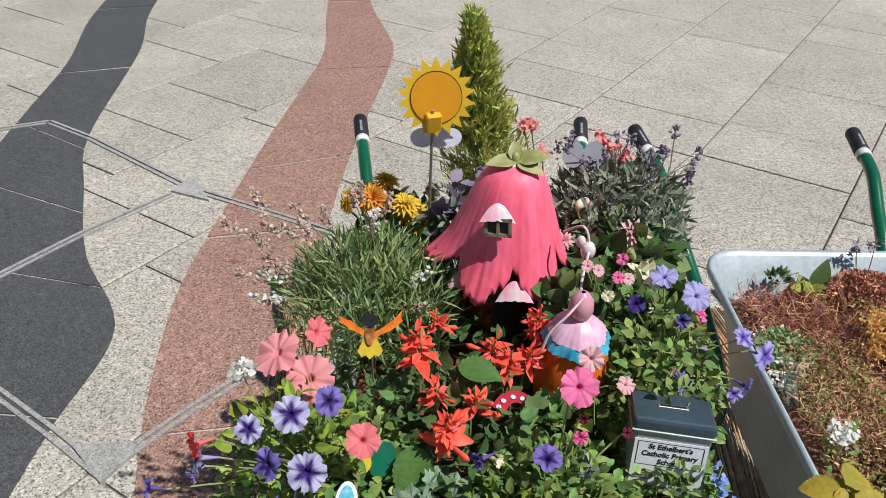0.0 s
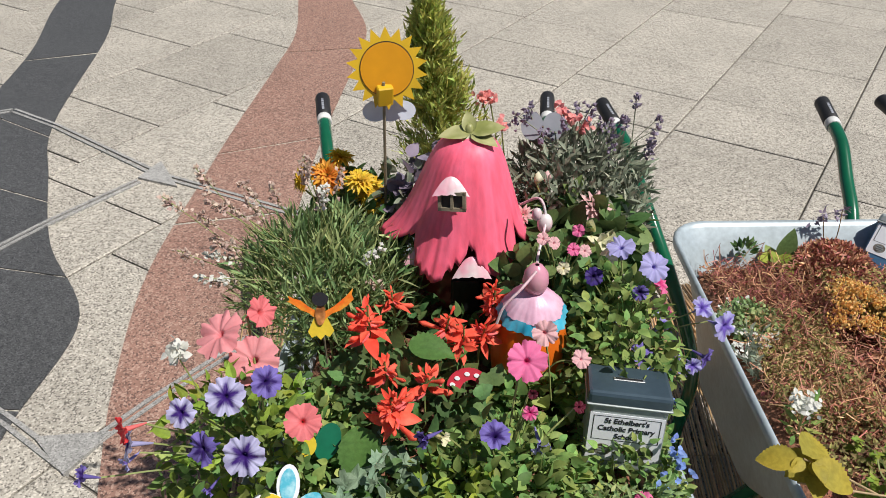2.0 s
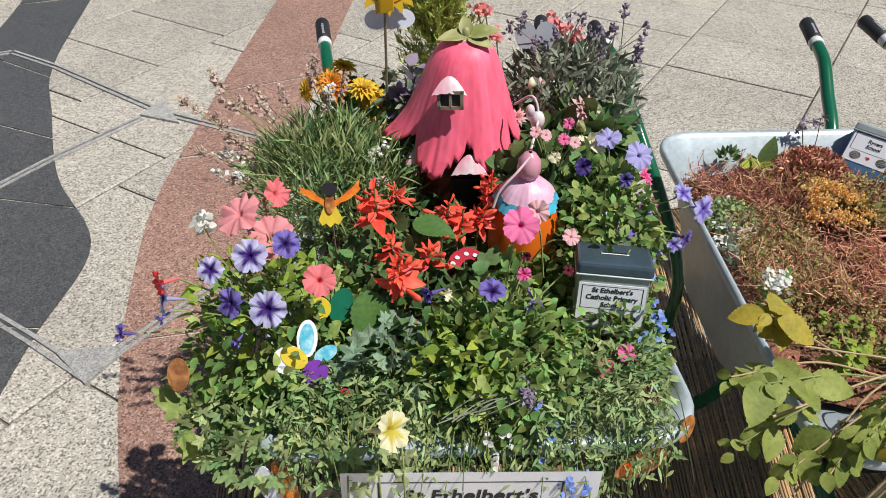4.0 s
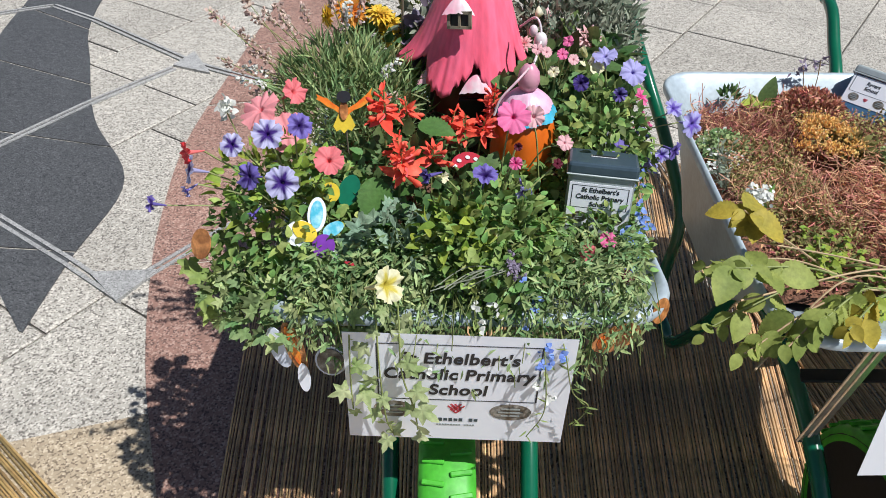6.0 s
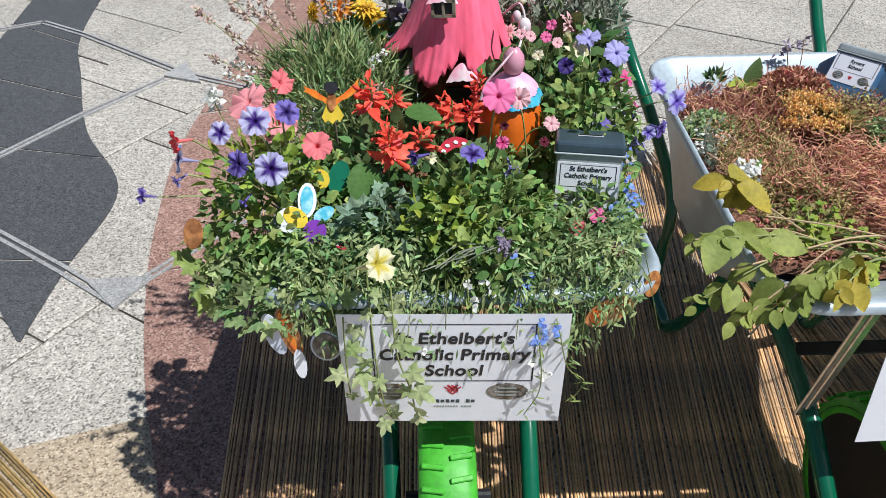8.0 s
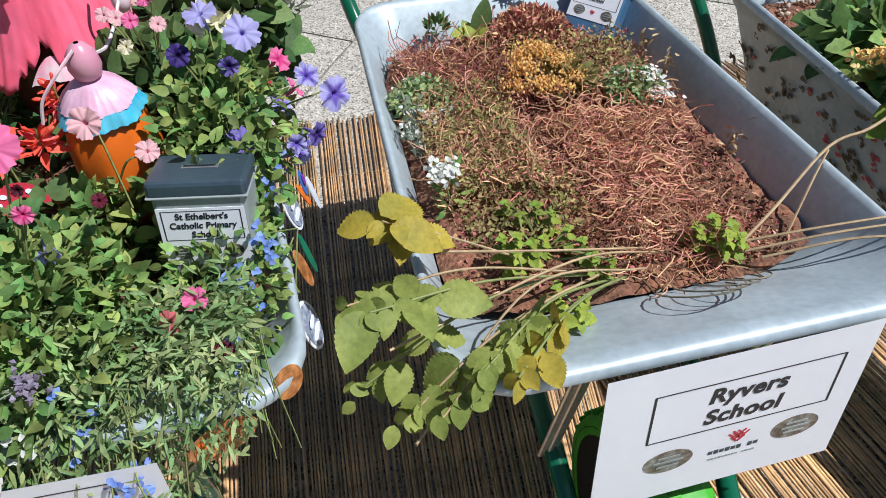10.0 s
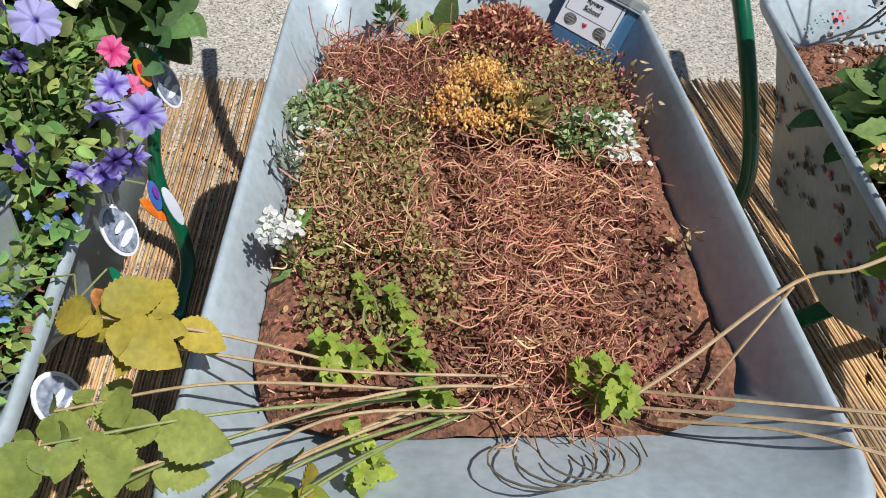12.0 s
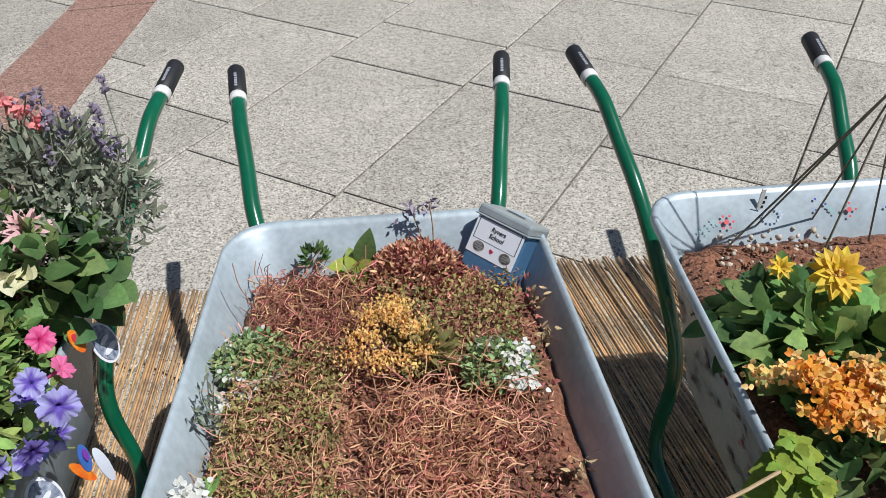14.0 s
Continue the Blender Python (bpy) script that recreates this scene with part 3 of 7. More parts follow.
KEYED = {P_LILAC: K_LILAC, P_VIOLET: K_VIOLET, P_PEACH: K_PEACH, P_PINK: K_PINK, P_CORAL: K_CORAL, P_CREAM: K_CREAM, P_BLUSH: K_BLUSH, P_RED: K_RED, P_MAROON: K_MAROON, P_DEEP: K_DEEP}
RING = [0.03, 0.09, 0.17, 0.27, 0.38, 0.50, 0.62, 0.73, 0.83, 0.92, 1.0]


def petunia_mesh(seed, open_=1.0, ruffle=0.075, star=True):
    """Five broad ruffled lobes, radius 1, round a small throat, with the strength of the rib marks at each point."""
    r_ = np.random.default_rng(seed)
    n = 60
    ph = r_.uniform(0, 6.28, 5)
    v, mark = [], []
    for r in RING:
        for k in range(n):
            a = 2 * math.pi * k / n
            gap = (1 - abs(math.sin(2.5 * a))) ** 6
            lobe = 1 - 0.20 * r ** 3 * gap + 0.035 * r * r * math.sin(13 * a + ph[0]) + 0.03 * r * r * math.sin(23 * a + ph[3])
            wave = math.sin(5 * a + ph[1]) + 0.75 * math.sin(10 * a + ph[2]) + 0.55 * r * math.sin(19 * a + ph[4])
            z = 0.09 * min(1.0, r / 0.3) ** 0.6 - 0.09 - 0.30 * max(0.0, 0.16 - r) / 0.16 - 0.10 * r ** 3
            z += ruffle * r ** 1.8 * wave - 0.05 * gap * r
            q = r * lobe * (open_ if r > 0.3 else 1 - (1 - open_) * r / 0.3)
            v.append((q * math.cos(a), q * math.sin(a), z + (1 - open_) * 0.9 * r))
            vein = max(0.0, abs(math.sin(2.5 * a)) ** 14 + 0.40 * max(0.0, math.sin(25 * a + 0.4)) ** 3)
            m = max(0.0, 1.12 - (r / (0.50 + 0.20 * abs(math.sin(2.5 * a)) ** 3)) ** 2.6) + vein * max(0.0, 1.25 - r) if star else max(0.0, 1 - r / 0.20) + 0.35 * vein * max(0.0, 0.95 - r)
            mark.append(min(1.0, m))
    f = [(i * n + k, i * n + (k + 1) % n, (i + 1) * n + (k + 1) % n, (i + 1) * n + k) for i in range(len(RING) - 1) for k in range(n)]
    b = len(v)
    for r, z in ((0.16, -0.10), (0.11, -0.6), (0.05, -1.2)):
        for k in range(8):
            a = 2 * math.pi * k / 8
            v.append((r * math.cos(a), r * math.sin(a), z))
            mark.append(0.35)
    f += [(b + i * 8 + k, b + i * 8 + (k + 1) % 8, b + (i + 1) * 8 + (k + 1) % 8, b + (i + 1) * 8 + k) for i in range(2) for k in range(8)]
    return v, f, mark


def petunia(parent, at, d, radius, outer, throat, seed=1, open_=1.0, name="petunia_flower", star=True, base=None):
    open_ = min(open_, 0.84 + 0.03 * (seed % 4))
    v, f, mark = petunia_mesh(seed, open_, 0.065 + 0.03 * (seed % 3), star)
    radius *= 0.71
    paint = K_SOFT if outer is P_LILAC and throat is not P_DEEP else KEYED.get(outer, outer)
    ob = grow(name, (placed(v, at, d, seed * 1.7, radius), f), paint, parent, smooth=True)
    ob.data.attributes.new("mark", "FLOAT", "POINT").data.foreach_set("value", mark)
    if base is not None:
        b = np.array(base)
        a = np.array(at) - np.array(Vector(d).normalized()) * radius * 1.1
        grow("stem", tube(spline([b, (a + b) / 2 + np.array([0, 0, 0.02]), a], 4), 0.0013, 4, False), M_STEM, parent)
    return ob


def rosette(parent, at, d, radius, material, layers, name, template=LEAF_OVAL, wide=1.0, centre=None):
    """A double flower. layers: (count, tilt up in degrees, length)."""
    pos, ax, nn, sz = [], [], [], []
    for li, (count, tilt, length) in enumerate(layers):
        for k in range(count):
            a = 2 * math.pi * (k + 0.5 * (li % 2)) / count + rng.normal(scale=0.07)
            t = radians(tilt + rng.normal(scale=5))
            u = np.array([math.cos(a), math.sin(a), 0])
            pos.append(u * 0.06)
            ax.append(u * math.cos(t) + np.array([0, 0, math.sin(t)]))
            nn.append(-u * math.sin(t) + np.array([0, 0, math.cos(t)]))
            sz.append(length * rng.uniform(0.9, 1.08))
    v, f = strew(*template, np.array(pos), np.array(ax), np.array(nn), np.array(sz), np.array(sz) * wide)
    ob = grow(name, (placed(v, at, d, rng.uniform(0, 6), radius), f), material, parent)
    if centre:
        c = rng.normal(size=(26, 3)) * np.array([0.12, 0.12, 0.03]) + np.array([0, 0, 0.1])
        v2, f2 = strew(*BUD, c, np.tile([0, 0, 1.0], (26, 1)) + rng.normal(scale=0.3, size=(26, 3)), rng.normal(size=(26, 3)), 0.2)
        grow("disc", (placed(v2, at, d, 0, radius), f2), centre, parent)
    return ob


def bell_shape(sides=6):
    """A slender hooded floret, length 1 along y, its mouth flared."""
    v, f = [], []
    rr = [(0.0, 0.05), (0.3, 0.10), (0.65, 0.13), (0.86, 0.17), (1.0, 0.08)]
    for y, r in rr:
        for k in range(sides):
            a = 2 * math.pi * k / sides
            v.append((r * math.cos(a), y + (0.10 * math.sin(a) if y > 0.8 else 0), r * math.sin(a) - 0.16 * y * y))
    for i in range(len(rr) - 1):
        for k in range(sides):
            f.append((i * sides + k, i * sides + (k + 1) % sides, (i + 1) * sides + (k + 1) % sides, (i + 1) * sides + k))
    f.append(tuple(range((len(rr) - 1) * sides, len(rr) * sides)))
    return v, f


FLORET = bell_shape()


def salvia_spike(parent, base, top, length, n, size=0.0115):
    """Whorls of long scarlet florets that open below and bunch into a bud tip."""
    base, top = np.array(base), np.array(top)
    d = (top - base) / np.linalg.norm(top - base)
    u = np.cross(d, [1, 0, 0.3])
    u /= np.linalg.norm(u)
    w = np.cross(d, u)
    whorls = max(3, n // 6)
    for i in range(whorls):
        t = (i + 0.4) / whorls
        for k in range(6 if i else 4):
            a = 2 * math.pi * k / 6 + i * 0.7 + rng.normal(scale=0.25)
            out = math.cos(a) * u + math.sin(a) * w
            p = top - d * t * length + out * 0.003
            ax = out * (0.35 + 0.9 * t) + d * (0.75 - 0.75 * t) + rng.normal(scale=0.22, size=3)
            s = (0.013 + 0.020 * t) * rng.uniform(0.7, 1.25)
            grow("floret", strew(*(LEAF_OVAL if k % 3 else FLORET), [p], [ax], [rng.normal(scale=0.5, size=3) + (0.1, -0.3, 1.0)], [s], [s * rng.uniform(0.6, 0.9)]), P_RED, parent, smooth=True)
            if t > 0.3 and k % 2:
                grow("calyx", strew(*LEAF_OVAL, [p], [ax - np.array([0, 0, 0.4])], [(0, -0.4, 0.9)], [s * 0.7]), P_CORAL, parent, smooth=True)
    grow("stem", tube([base, (base + top) / 2 + rng.normal(scale=0.004, size=3), top], 0.0017, 5, False), M_STEM, parent)


def bush(name, base, centre, radii, n, size, template, material, label, category, stems=14, spread=0.7, low=-0.25, fill=0.55, wide=None, group=""):
    p = plant(name, base, label, category, group)
    grow("foliage", leaves(n, centre, radii, size, template, spread, low, fill, wide), material, p, smooth=True)
    if stems:
        tagged(grow("stem_tangle", stalks(stems, base, radii, centre, np.array(radii) * 0.95), M_STEM, p), kind="stuff")
    return p


# ---- flower barrow: the bushes ----
Z1 = 0.585

salvia = bush("salvia_plant", (-0.02, 0.08, Z1), (-0.02, 0.07, 0.665), (0.15, 0.16, 0.115), 520, 0.026, LEAF_SERR, M_LEAF_DARK, "scarlet salvia with dark toothed leaves among the petunias", "flower")
for base, top, ln, n in (((-0.03, 0.02, 0.66), (-0.028, -0.002, 0.835), 0.05, 46), ((-0.07, 0.13, 0.7), (-0.068, 0.146, 0.845), 0.055, 34),
                         ((0.05, 0.16, 0.66), (0.058, 0.155, 0.80), 0.05, 34), ((0.1, 0.24, 0.66), (0.105, 0.25, 0.795), 0.05, 32), ((0.02, 0.2, 0.66), (0.04, 0.21, 0.775), 0.035, 20),
                         ((0.0, 0.08, 0.66), (0.012, 0.085, 0.785), 0.03, 16), ((-0.03, 0.1, 0.68), (-0.045, 0.1, 0.79), 0.03, 16), ((-0.05, 0.3, 0.66), (-0.05, 0.3, 0.74), 0.03, 14),
                         ((0.08, 0.2, 0.66), (0.09, 0.19, 0.775), 0.04, 24)):
    salvia_spike(salvia, base, top, ln, n)
big = [((-0.015, 0.13, 0.795), (0.8, -0.2, 0.05), 0.055), ((-0.07, 0.0, 0.785), (0.1, -0.55, -0.55), 0.068), ((-0.075, -0.03, 0.735), (0.05, -0.65, -0.4), 0.06),
       ((0.03, 0.14, 0.765), (0.6, 0.2, 0.1), 0.035), ((0.0, 0.05, 0.76), (-0.6, -0.3, -0.2), 0.06), ((0.04, 0.02, 0.74), (0.5, -0.5, -0.2), 0.055)]
for at, ax, s in big:
    grow("salvia_leaf", strew(*LEAF_RIB, [at], [ax], [(0.05, -0.2, 0.95)], [s * 1.1]), M_LEAF_BIG, salvia, smooth=True)

pet_left = bush("petunia_plant", (-0.17, 0.0, Z1), (-0.19, 0.0, 0.685), (0.125, 0.14, 0.105), 1250, 0.018, LEAF_OVAL, M_LEAF, "purple and salmon petunias spilling over the tray edge", "flower")
grow("young_growth", leaves(150, (-0.22, 0.02, 0.75), (0.09, 0.09, 0.07), 0.021, LEAF_OVAL), M_LEAF_LIME, pet_left)
B = (-0.18, 0.0, 0.68)
petunia(pet_left, (-0.244, -0.056, 0.869), (-0.1, -0.75, 0.62), 0.026, P_LILAC, P_DEEP, 1, base=B)
petunia(pet_left, (-0.200, -0.040, 0.877), (0.1, -0.6, 0.75), 0.033, P_LILAC, P_DEEP, 2, base=B)
petunia(pet_left, (-0.160, -0.020, 0.879), (0.5, -0.5, 0.6), 0.027, P_VIOLET, P_DEEP, 3, base=B)
petunia(pet_left, (-0.180, -0.076, 0.825), (0.1, -0.8, 0.55), 0.038, P_LILAC, P_DEEP, 4, base=B)
petunia(pet_left, (-0.224, -0.072, 0.831), (-0.45, -0.7, 0.5), 0.030, P_VIOLET, P_DEEP, 5, base=B)
petunia(pet_left, (-0.300, -0.075, 0.841), (-0.8, -0.35, 0.35), 0.030, P_LILAC, P_DEEP, 6, base=B)
petunia(pet_left, (-0.312, -0.070, 0.804), (-0.5, -0.6, -0.1), 0.020, P_LILAC, P_LILAC, 7, 0.6, base=B)
petunia(pet_left, (-0.367, -0.070, 0.779), (-0.95, 0.0, 0.1), 0.024, P_VIOLET, P_DEEP, 8, 0.7, base=B)
petunia(pet_left, (-0.209, 0.092, 0.799), (0.0, -0.6, 0.8), 0.053, P_PEACH, P_CORAL, 9, star=False, base=B)
petunia(pet_left, (-0.254, 0.113, 0.824), (-0.35, -0.3, 0.85), 0.052, P_PEACH, P_CORAL, 10, star=False, base=B)
petunia(pet_left, (-0.203, 0.131, 0.846), (0.6, -0.3, 0.5), 0.038, P_CORAL, P_CREAM, 11, 0.75, star=False, base=B)
petunia(pet_left, (-0.122, -0.040, 0.838), (0.15, -0.5, 0.6), 0.036, P_CORAL, P_CORAL, 12, 0.8, star=False, base=B)
petunia(pet_left, (-0.294, -0.082, 0.872), (-0.7, -0.55, 0.2), 0.027, P_RED, P_CREAM, 13, 0.75, star=False, base=B)
petunia(pet_left, (-0.222, -0.085, 0.779), (-0.3, -0.4, -0.2), 0.018, P_VIOLET, P_DEEP, 14, 0.5, base=B)
w = rng.normal(size=(34, 3)) * [0.006, 0.005, 0.010] + np.array([-0.275, 0.03, 0.872])
grow("stem", tube([(-0.21, 0.02, 0.72), (-0.26, 0.03, 0.81), (-0.275, 0.03, 0.872)], 0.0012, 4, False), M_STEM, pet_left)
grow("white_head", strew(*LEAF_BROAD, w, rng.normal(size=(34, 3)), np.tile([0, -0.5, 0.8], (34, 1)), 0.010, 0.011), P_WHITE, pet_left)

pet_mid = bush("petunia_plant", (0.1, -0.02, Z1), (0.10, -0.05, 0.695), (0.11, 0.12, 0.105), 1250, 0.0185, LEAF_OVAL, M_LEAF, "violet petunia with lime young leaves in the middle of the barrow", "flower")
grow("young_growth", leaves(110, (0.05, -0.08, 0.735), (0.06, 0.055, 0.06), 0.020, LEAF_OVAL), M_LEAF_LIME, pet_mid)
B = (0.1, -0.03, 0.68)
petunia(pet_mid, (0.124, 0.012, 0.882), (0.12, -0.72, 0.68), 0.038, P_PINK, P_CORAL, 21, star=False, base=B)
petunia(pet_mid, (0.088, -0.046, 0.826), (0.1, -0.2, 0.95), 0.032, P_VIOLET, P_DEEP, 22, 0.75, base=B)
petunia(pet_mid, (0.012, -0.05, 0.825), (-0.7, -0.5, 0.1), 0.026, P_VIOLET, P_DEEP, 23, 0.55, base=B)
petunia(pet_mid, (0.03, -0.045, 0.82), (0.7, -0.5, 0.2), 0.022, P_CREAM, P_CREAM, 24, 0.5, star=False, base=B)
petunia(pet_mid, (0.142, -0.03, 0.79), (0.15, -0.7, -0.2), 0.027, P_LILAC, P_VIOLET, 25, 0.6, base=B)
petunia(pet_mid, (0.13, -0.01, 0.822), (0.1, -0.8, 0.3), 0.017, P_PINK, P_WHITE, 26, 0.8, base=B)
petunia(pet_mid, (0.132, 0.0, 0.843), (0.1, -0.8, 0.3), 0.014, P_MAROON, P_MAROON, 27, 0.6, base=B)
petunia(pet_mid, (0.107, -0.105, 0.765), (0.45, -0.5, -0.55), 0.016, P_CREAM, P_CREAM, 28, 0.35, star=False, base=B)
petunia(pet_mid, (0.19, 0.01, 0.81), (0.2, -0.5, 0.6), 0.015, P_MAROON, P_RED, 29, 0.7, star=False, base=B)

pet_right = bush("petunia_plant", (0.29, 0.24, Z1), (0.285, 0.22, 0.69), (0.092, 0.16, 0.115), 1000, 0.019, LEAF_OVAL, M_LEAF, "lilac petunias leaning over the tray edge", "flower")
tagged(pet_right, "lilac petunias hanging over the edge towards the next barrow")
B = (0.3, 0.22, 0.68)
petunia(pet_right, (0.331, 0.257, 0.829), (0.2, -0.6, 0.75), 0.034, P_LILAC, P_VIOLET, 31, star=False, base=B)
petunia(pet_right, (0.285, 0.28, 0.845), (-0.2, -0.2, 0.95), 0.034, P_LILAC, P_LILAC, 32, 0.85, star=False, base=B)
petunia(pet_right, (0.31, 0.235, 0.80), (0.0, -0.8, 0.2), 0.025, P_VIOLET, P_DEEP, 33, 0.7, base=B)
petunia(pet_right, (0.428, 0.200, 0.768), (0.5, -0.7, 0.3), 0.034, P_LILAC, P_VIOLET, 34, 0.9, base=B)
petunia(pet_right, (0.398, 0.22, 0.785), (0.3, -0.4, 0.7), 0.028, P_LILAC, P_VIOLET, 35, 0.8, base=B)
petunia(pet_right, (0.40, 0.17, 0.735), (0.6, -0.6, 0.0), 0.027, P_VIOLET, P_DEEP, 36, 0.8, base=B)
petunia(pet_right, (0.375, 0.15, 0.74), (0.1, -0.8, 0.3), 0.024, P_LILAC, P_VIOLET, 37, 0.7, base=B)
petunia(pet_right, (0.365, 0.31, 0.755), (0.6, -0.2, 0.5), 0.030, P_PINK, P_LILAC, 38, 0.8, base=B)
petunia(pet_right, (0.25, 0.27, 0.80), (0.1, -0.6, 0.4), 0.025, P_DEEP, P_DEEP, 39, 0.8, base=B)
petunia(pet_right, (0.163, 0.135, 0.812), (0.0, -0.75, 0.5), 0.034, P_BLUSH, P_CREAM, 40, 0.72, star=False, base=(0.18, 0.12, 0.70))

for k, (at, d, r, m) in enumerate((((0.372, 0.185, 0.700), (0.8, -0.3, 0.5), 0.036, P_LILAC), ((0.360, 0.250, 0.725), (0.7, 0.1, 0.7), 0.036, P_LILAC), ((0.382, 0.235, 0.672), (0.9, -0.3, 0.1), 0.034, P_LILAC),
                                    ((0.378, 0.300, 0.715), (0.8, 0.2, 0.5), 0.032, P_PINK), ((0.310, 0.175, 0.735), (0.2, -0.4, 0.9), 0.032, P_VIOLET))):
    petunia(pet_right, at, d, r, m, P_VIOLET, 81 + k, 0.72 + 0.06 * (k % 3), star=k < 3, base=B)

# small pink impatiens and fuchsia buds
pinks = bush("impatiens_plant", (0.2, 0.33, Z1), (0.21, 0.33, 0.69), (0.10, 0.09, 0.11), 300, 0.03, LEAF_BROAD, M_LEAF_DARK, "pink impatiens beside the fairy house", "flower")
for i, (x, y, z, m) in enumerate(((0.212, 0.258, 0.857, P_PINK), (0.19, 0.29, 0.845, P_BLUSH), (0.175, 0.30, 0.845, P_BLUSH), (0.225, 0.30, 0.86, P_PINK), (0.235, 0.285, 0.835, P_BLUSH), (0.2, 0.25, 0.83, P_CREAM))):
    petunia(pinks, (x, y, z), (rng.normal() * 0.4, -0.6, 0.6), 0.017, m, m, 50 + i, 0.8, "pink_flower", False, (0.21, 0.32, 0.7))

dahlia = bush("dahlia_plant", (0.27, 0.5, Z1), (0.265, 0.49, 0.69), (0.115, 0.10, 0.09), 280, 0.045, LEAF_BROAD, M_LEAF_DARK, "blush pink dahlias with broad dark leaves", "flower")
for at, d, r in (((0.290, 0.490, 0.776), (0.3, -0.6, 0.7), 0.032), ((0.165, 0.47, 0.775), (-0.3, -0.6, 0.7), 0.017), ((0.292, 0.47, 0.75), (0.4, -0.5, 0.3), 0.022)):
    rosette(dahlia, at, d, r, P_BLUSH, [(13, 8, 1.0), (11, 30, 0.9), (9, 52, 0.75), (6, 72, 0.55)], "dahlia_flower", LEAF_NARROW, 2.0)
    grow("stem", tube([(0.27, 0.5, 0.66), np.array(at) - 0.01], 0.002, 5, False), M_STEM, dahlia)
for at in ((0.19, 0.52, 0.815), (0.255, 0.53, 0.80), (0.21, 0.55, 0.80)):
    grow("bud", strew(*BUD, [np.array(at) - [0, 0, 0.012]], [(0.05, -0.1, 1)], [(0, -1, 0)], [0.03], [0.028]), P_CREAM if at[0] < 0.2 else P_BLUSH, dahlia, smooth=True)
    grow("stem", tube([(0.25, 0.52, 0.66), np.array(at) - [0, 0, 0.01]], 0.0016, 4, False), M_STEM, dahlia)
snap = plant("snapdragon", (0.3, 0.42, Z1), "cream snapdragon florets on short stems", "flower")
for at in ((0.29, 0.41, 0.765), (0.305, 0.42, 0.75), (0.275, 0.43, 0.77), (0.27, 0.3, 0.83)):
    grow("floret", strew(*LEAF_BROAD, np.tile(at, (5, 1)), rng.normal(size=(5, 3)) + [0, -0.5, 0.3], rng.normal(size=(5, 3)), 0.026), P_CREAM, snap)
grow("stem", tube([(0.3, 0.42, Z1), (0.295, 0.415, 0.75)], 0.002, 5, False), M_STEM, snap)

# lavenders
lav = plant("lavender", (-0.16, 0.38, Z1), "green lavender with pale faded flower spikes on long stalks", "lavender")
pts, d = dome(2600, (-0.17, 0.39, 0.665), (0.155, 0.14, 0.135), -0.1, 0.6)
grow("foliage", strew(*LEAF_NARROW, pts, d * 0.7 + [0, 0, 0.6] + rng.normal(scale=0.45, size=d.shape), d + rng.normal(scale=0.5, size=d.shape), rng.uniform(0.022, 0.045, len(d)), rng.uniform(0.018, 0.03, len(d))), M_IVY, lav)
tagged(grow("stem_tangle", stalks(60, (-0.16, 0.38, Z1), (0.1, 0.1), (-0.17, 0.39, 0.67), (0.15, 0.14, 0.15)), M_STEM, lav), kind="stuff")
tips = [(-0.317, 0.333, 0.885), (-0.325, 0.35, 0.80), (-0.345, 0.35, 0.775), (-0.335, 0.33, 0.735), (-0.39, 0.35, 0.88), (-0.175, 0.36, 0.945), (-0.152, 0.36, 0.89), (-0.27, 0.37, 0.86), (-0.07, 0.34, 0.795),
        (-0.195, 0.42, 0.89), (-0.30, 0.30, 0.83), (-0.36, 0.38, 0.83), (-0.29, 0.42, 0.86), (-0.24, 0.40, 0.87), (-0.135, 0.45, 0.87), (-0.33, 0.27, 0.79), (-0.31, 0.36, 0.76), (-0.16, 0.40, 0.86), (-0.065, 0.32, 0.74),
        (-0.37, 0.31, 0.81), (-0.35, 0.40, 0.9), (-0.28, 0.3, 0.9)]
for tip in tips:
    tip = np.array(tip)
    b = np.array([-0.17, 0.38, 0.66]) + rng.normal(scale=0.03, size=3)
    path = spline([b, (b + tip) / 2 + np.array([0, 0, 0.012]), tip], 5)
    grow("stalk", tube(path, 0.0009, 4, False), M_STEM, lav)
    dd = (path[-1] - path[-3]) / np.linalg.norm(path[-1] - path[-3])
    n = 26
    p = tip - dd * rng.uniform(0, 0.04, n)[:, None] + rng.normal(scale=0.0035, size=(n, 3))
    grow("flower_spike", strew(*BUD, p, dd + rng.normal(scale=0.8, size=(n, 3)), rng.normal(size=(n, 3)), rng.uniform(0.007, 0.011, n)), P_FADED if rng.random() < 0.7 else P_WHITE, lav)

lav2 = plant("lavender", (0.26, 0.62, Z1), "grey-leaved lavender bush with dusky mauve flower heads", "lavender")
pts, d = dome(2300, (0.275, 0.60, 0.725), (0.14, 0.12, 0.135), -0.35, 0.5)
grow("foliage", strew(*LEAF_NARROW, pts, d * 0.8 + [0, 0, 0.35] + rng.normal(scale=0.6, size=d.shape), d + rng.normal(scale=0.5, size=d.shape), rng.uniform(0.016, 0.034, len(d)), rng.uniform(0.03, 0.05, len(d))), M_LEAF_GREY, lav2)
tagged(grow("stem_tangle", stalks(70, (0.27, 0.61, Z1), (0.1, 0.1), (0.275, 0.60, 0.72), (0.14, 0.12, 0.15)), M_LEAF_GREY, lav2), kind="stuff")
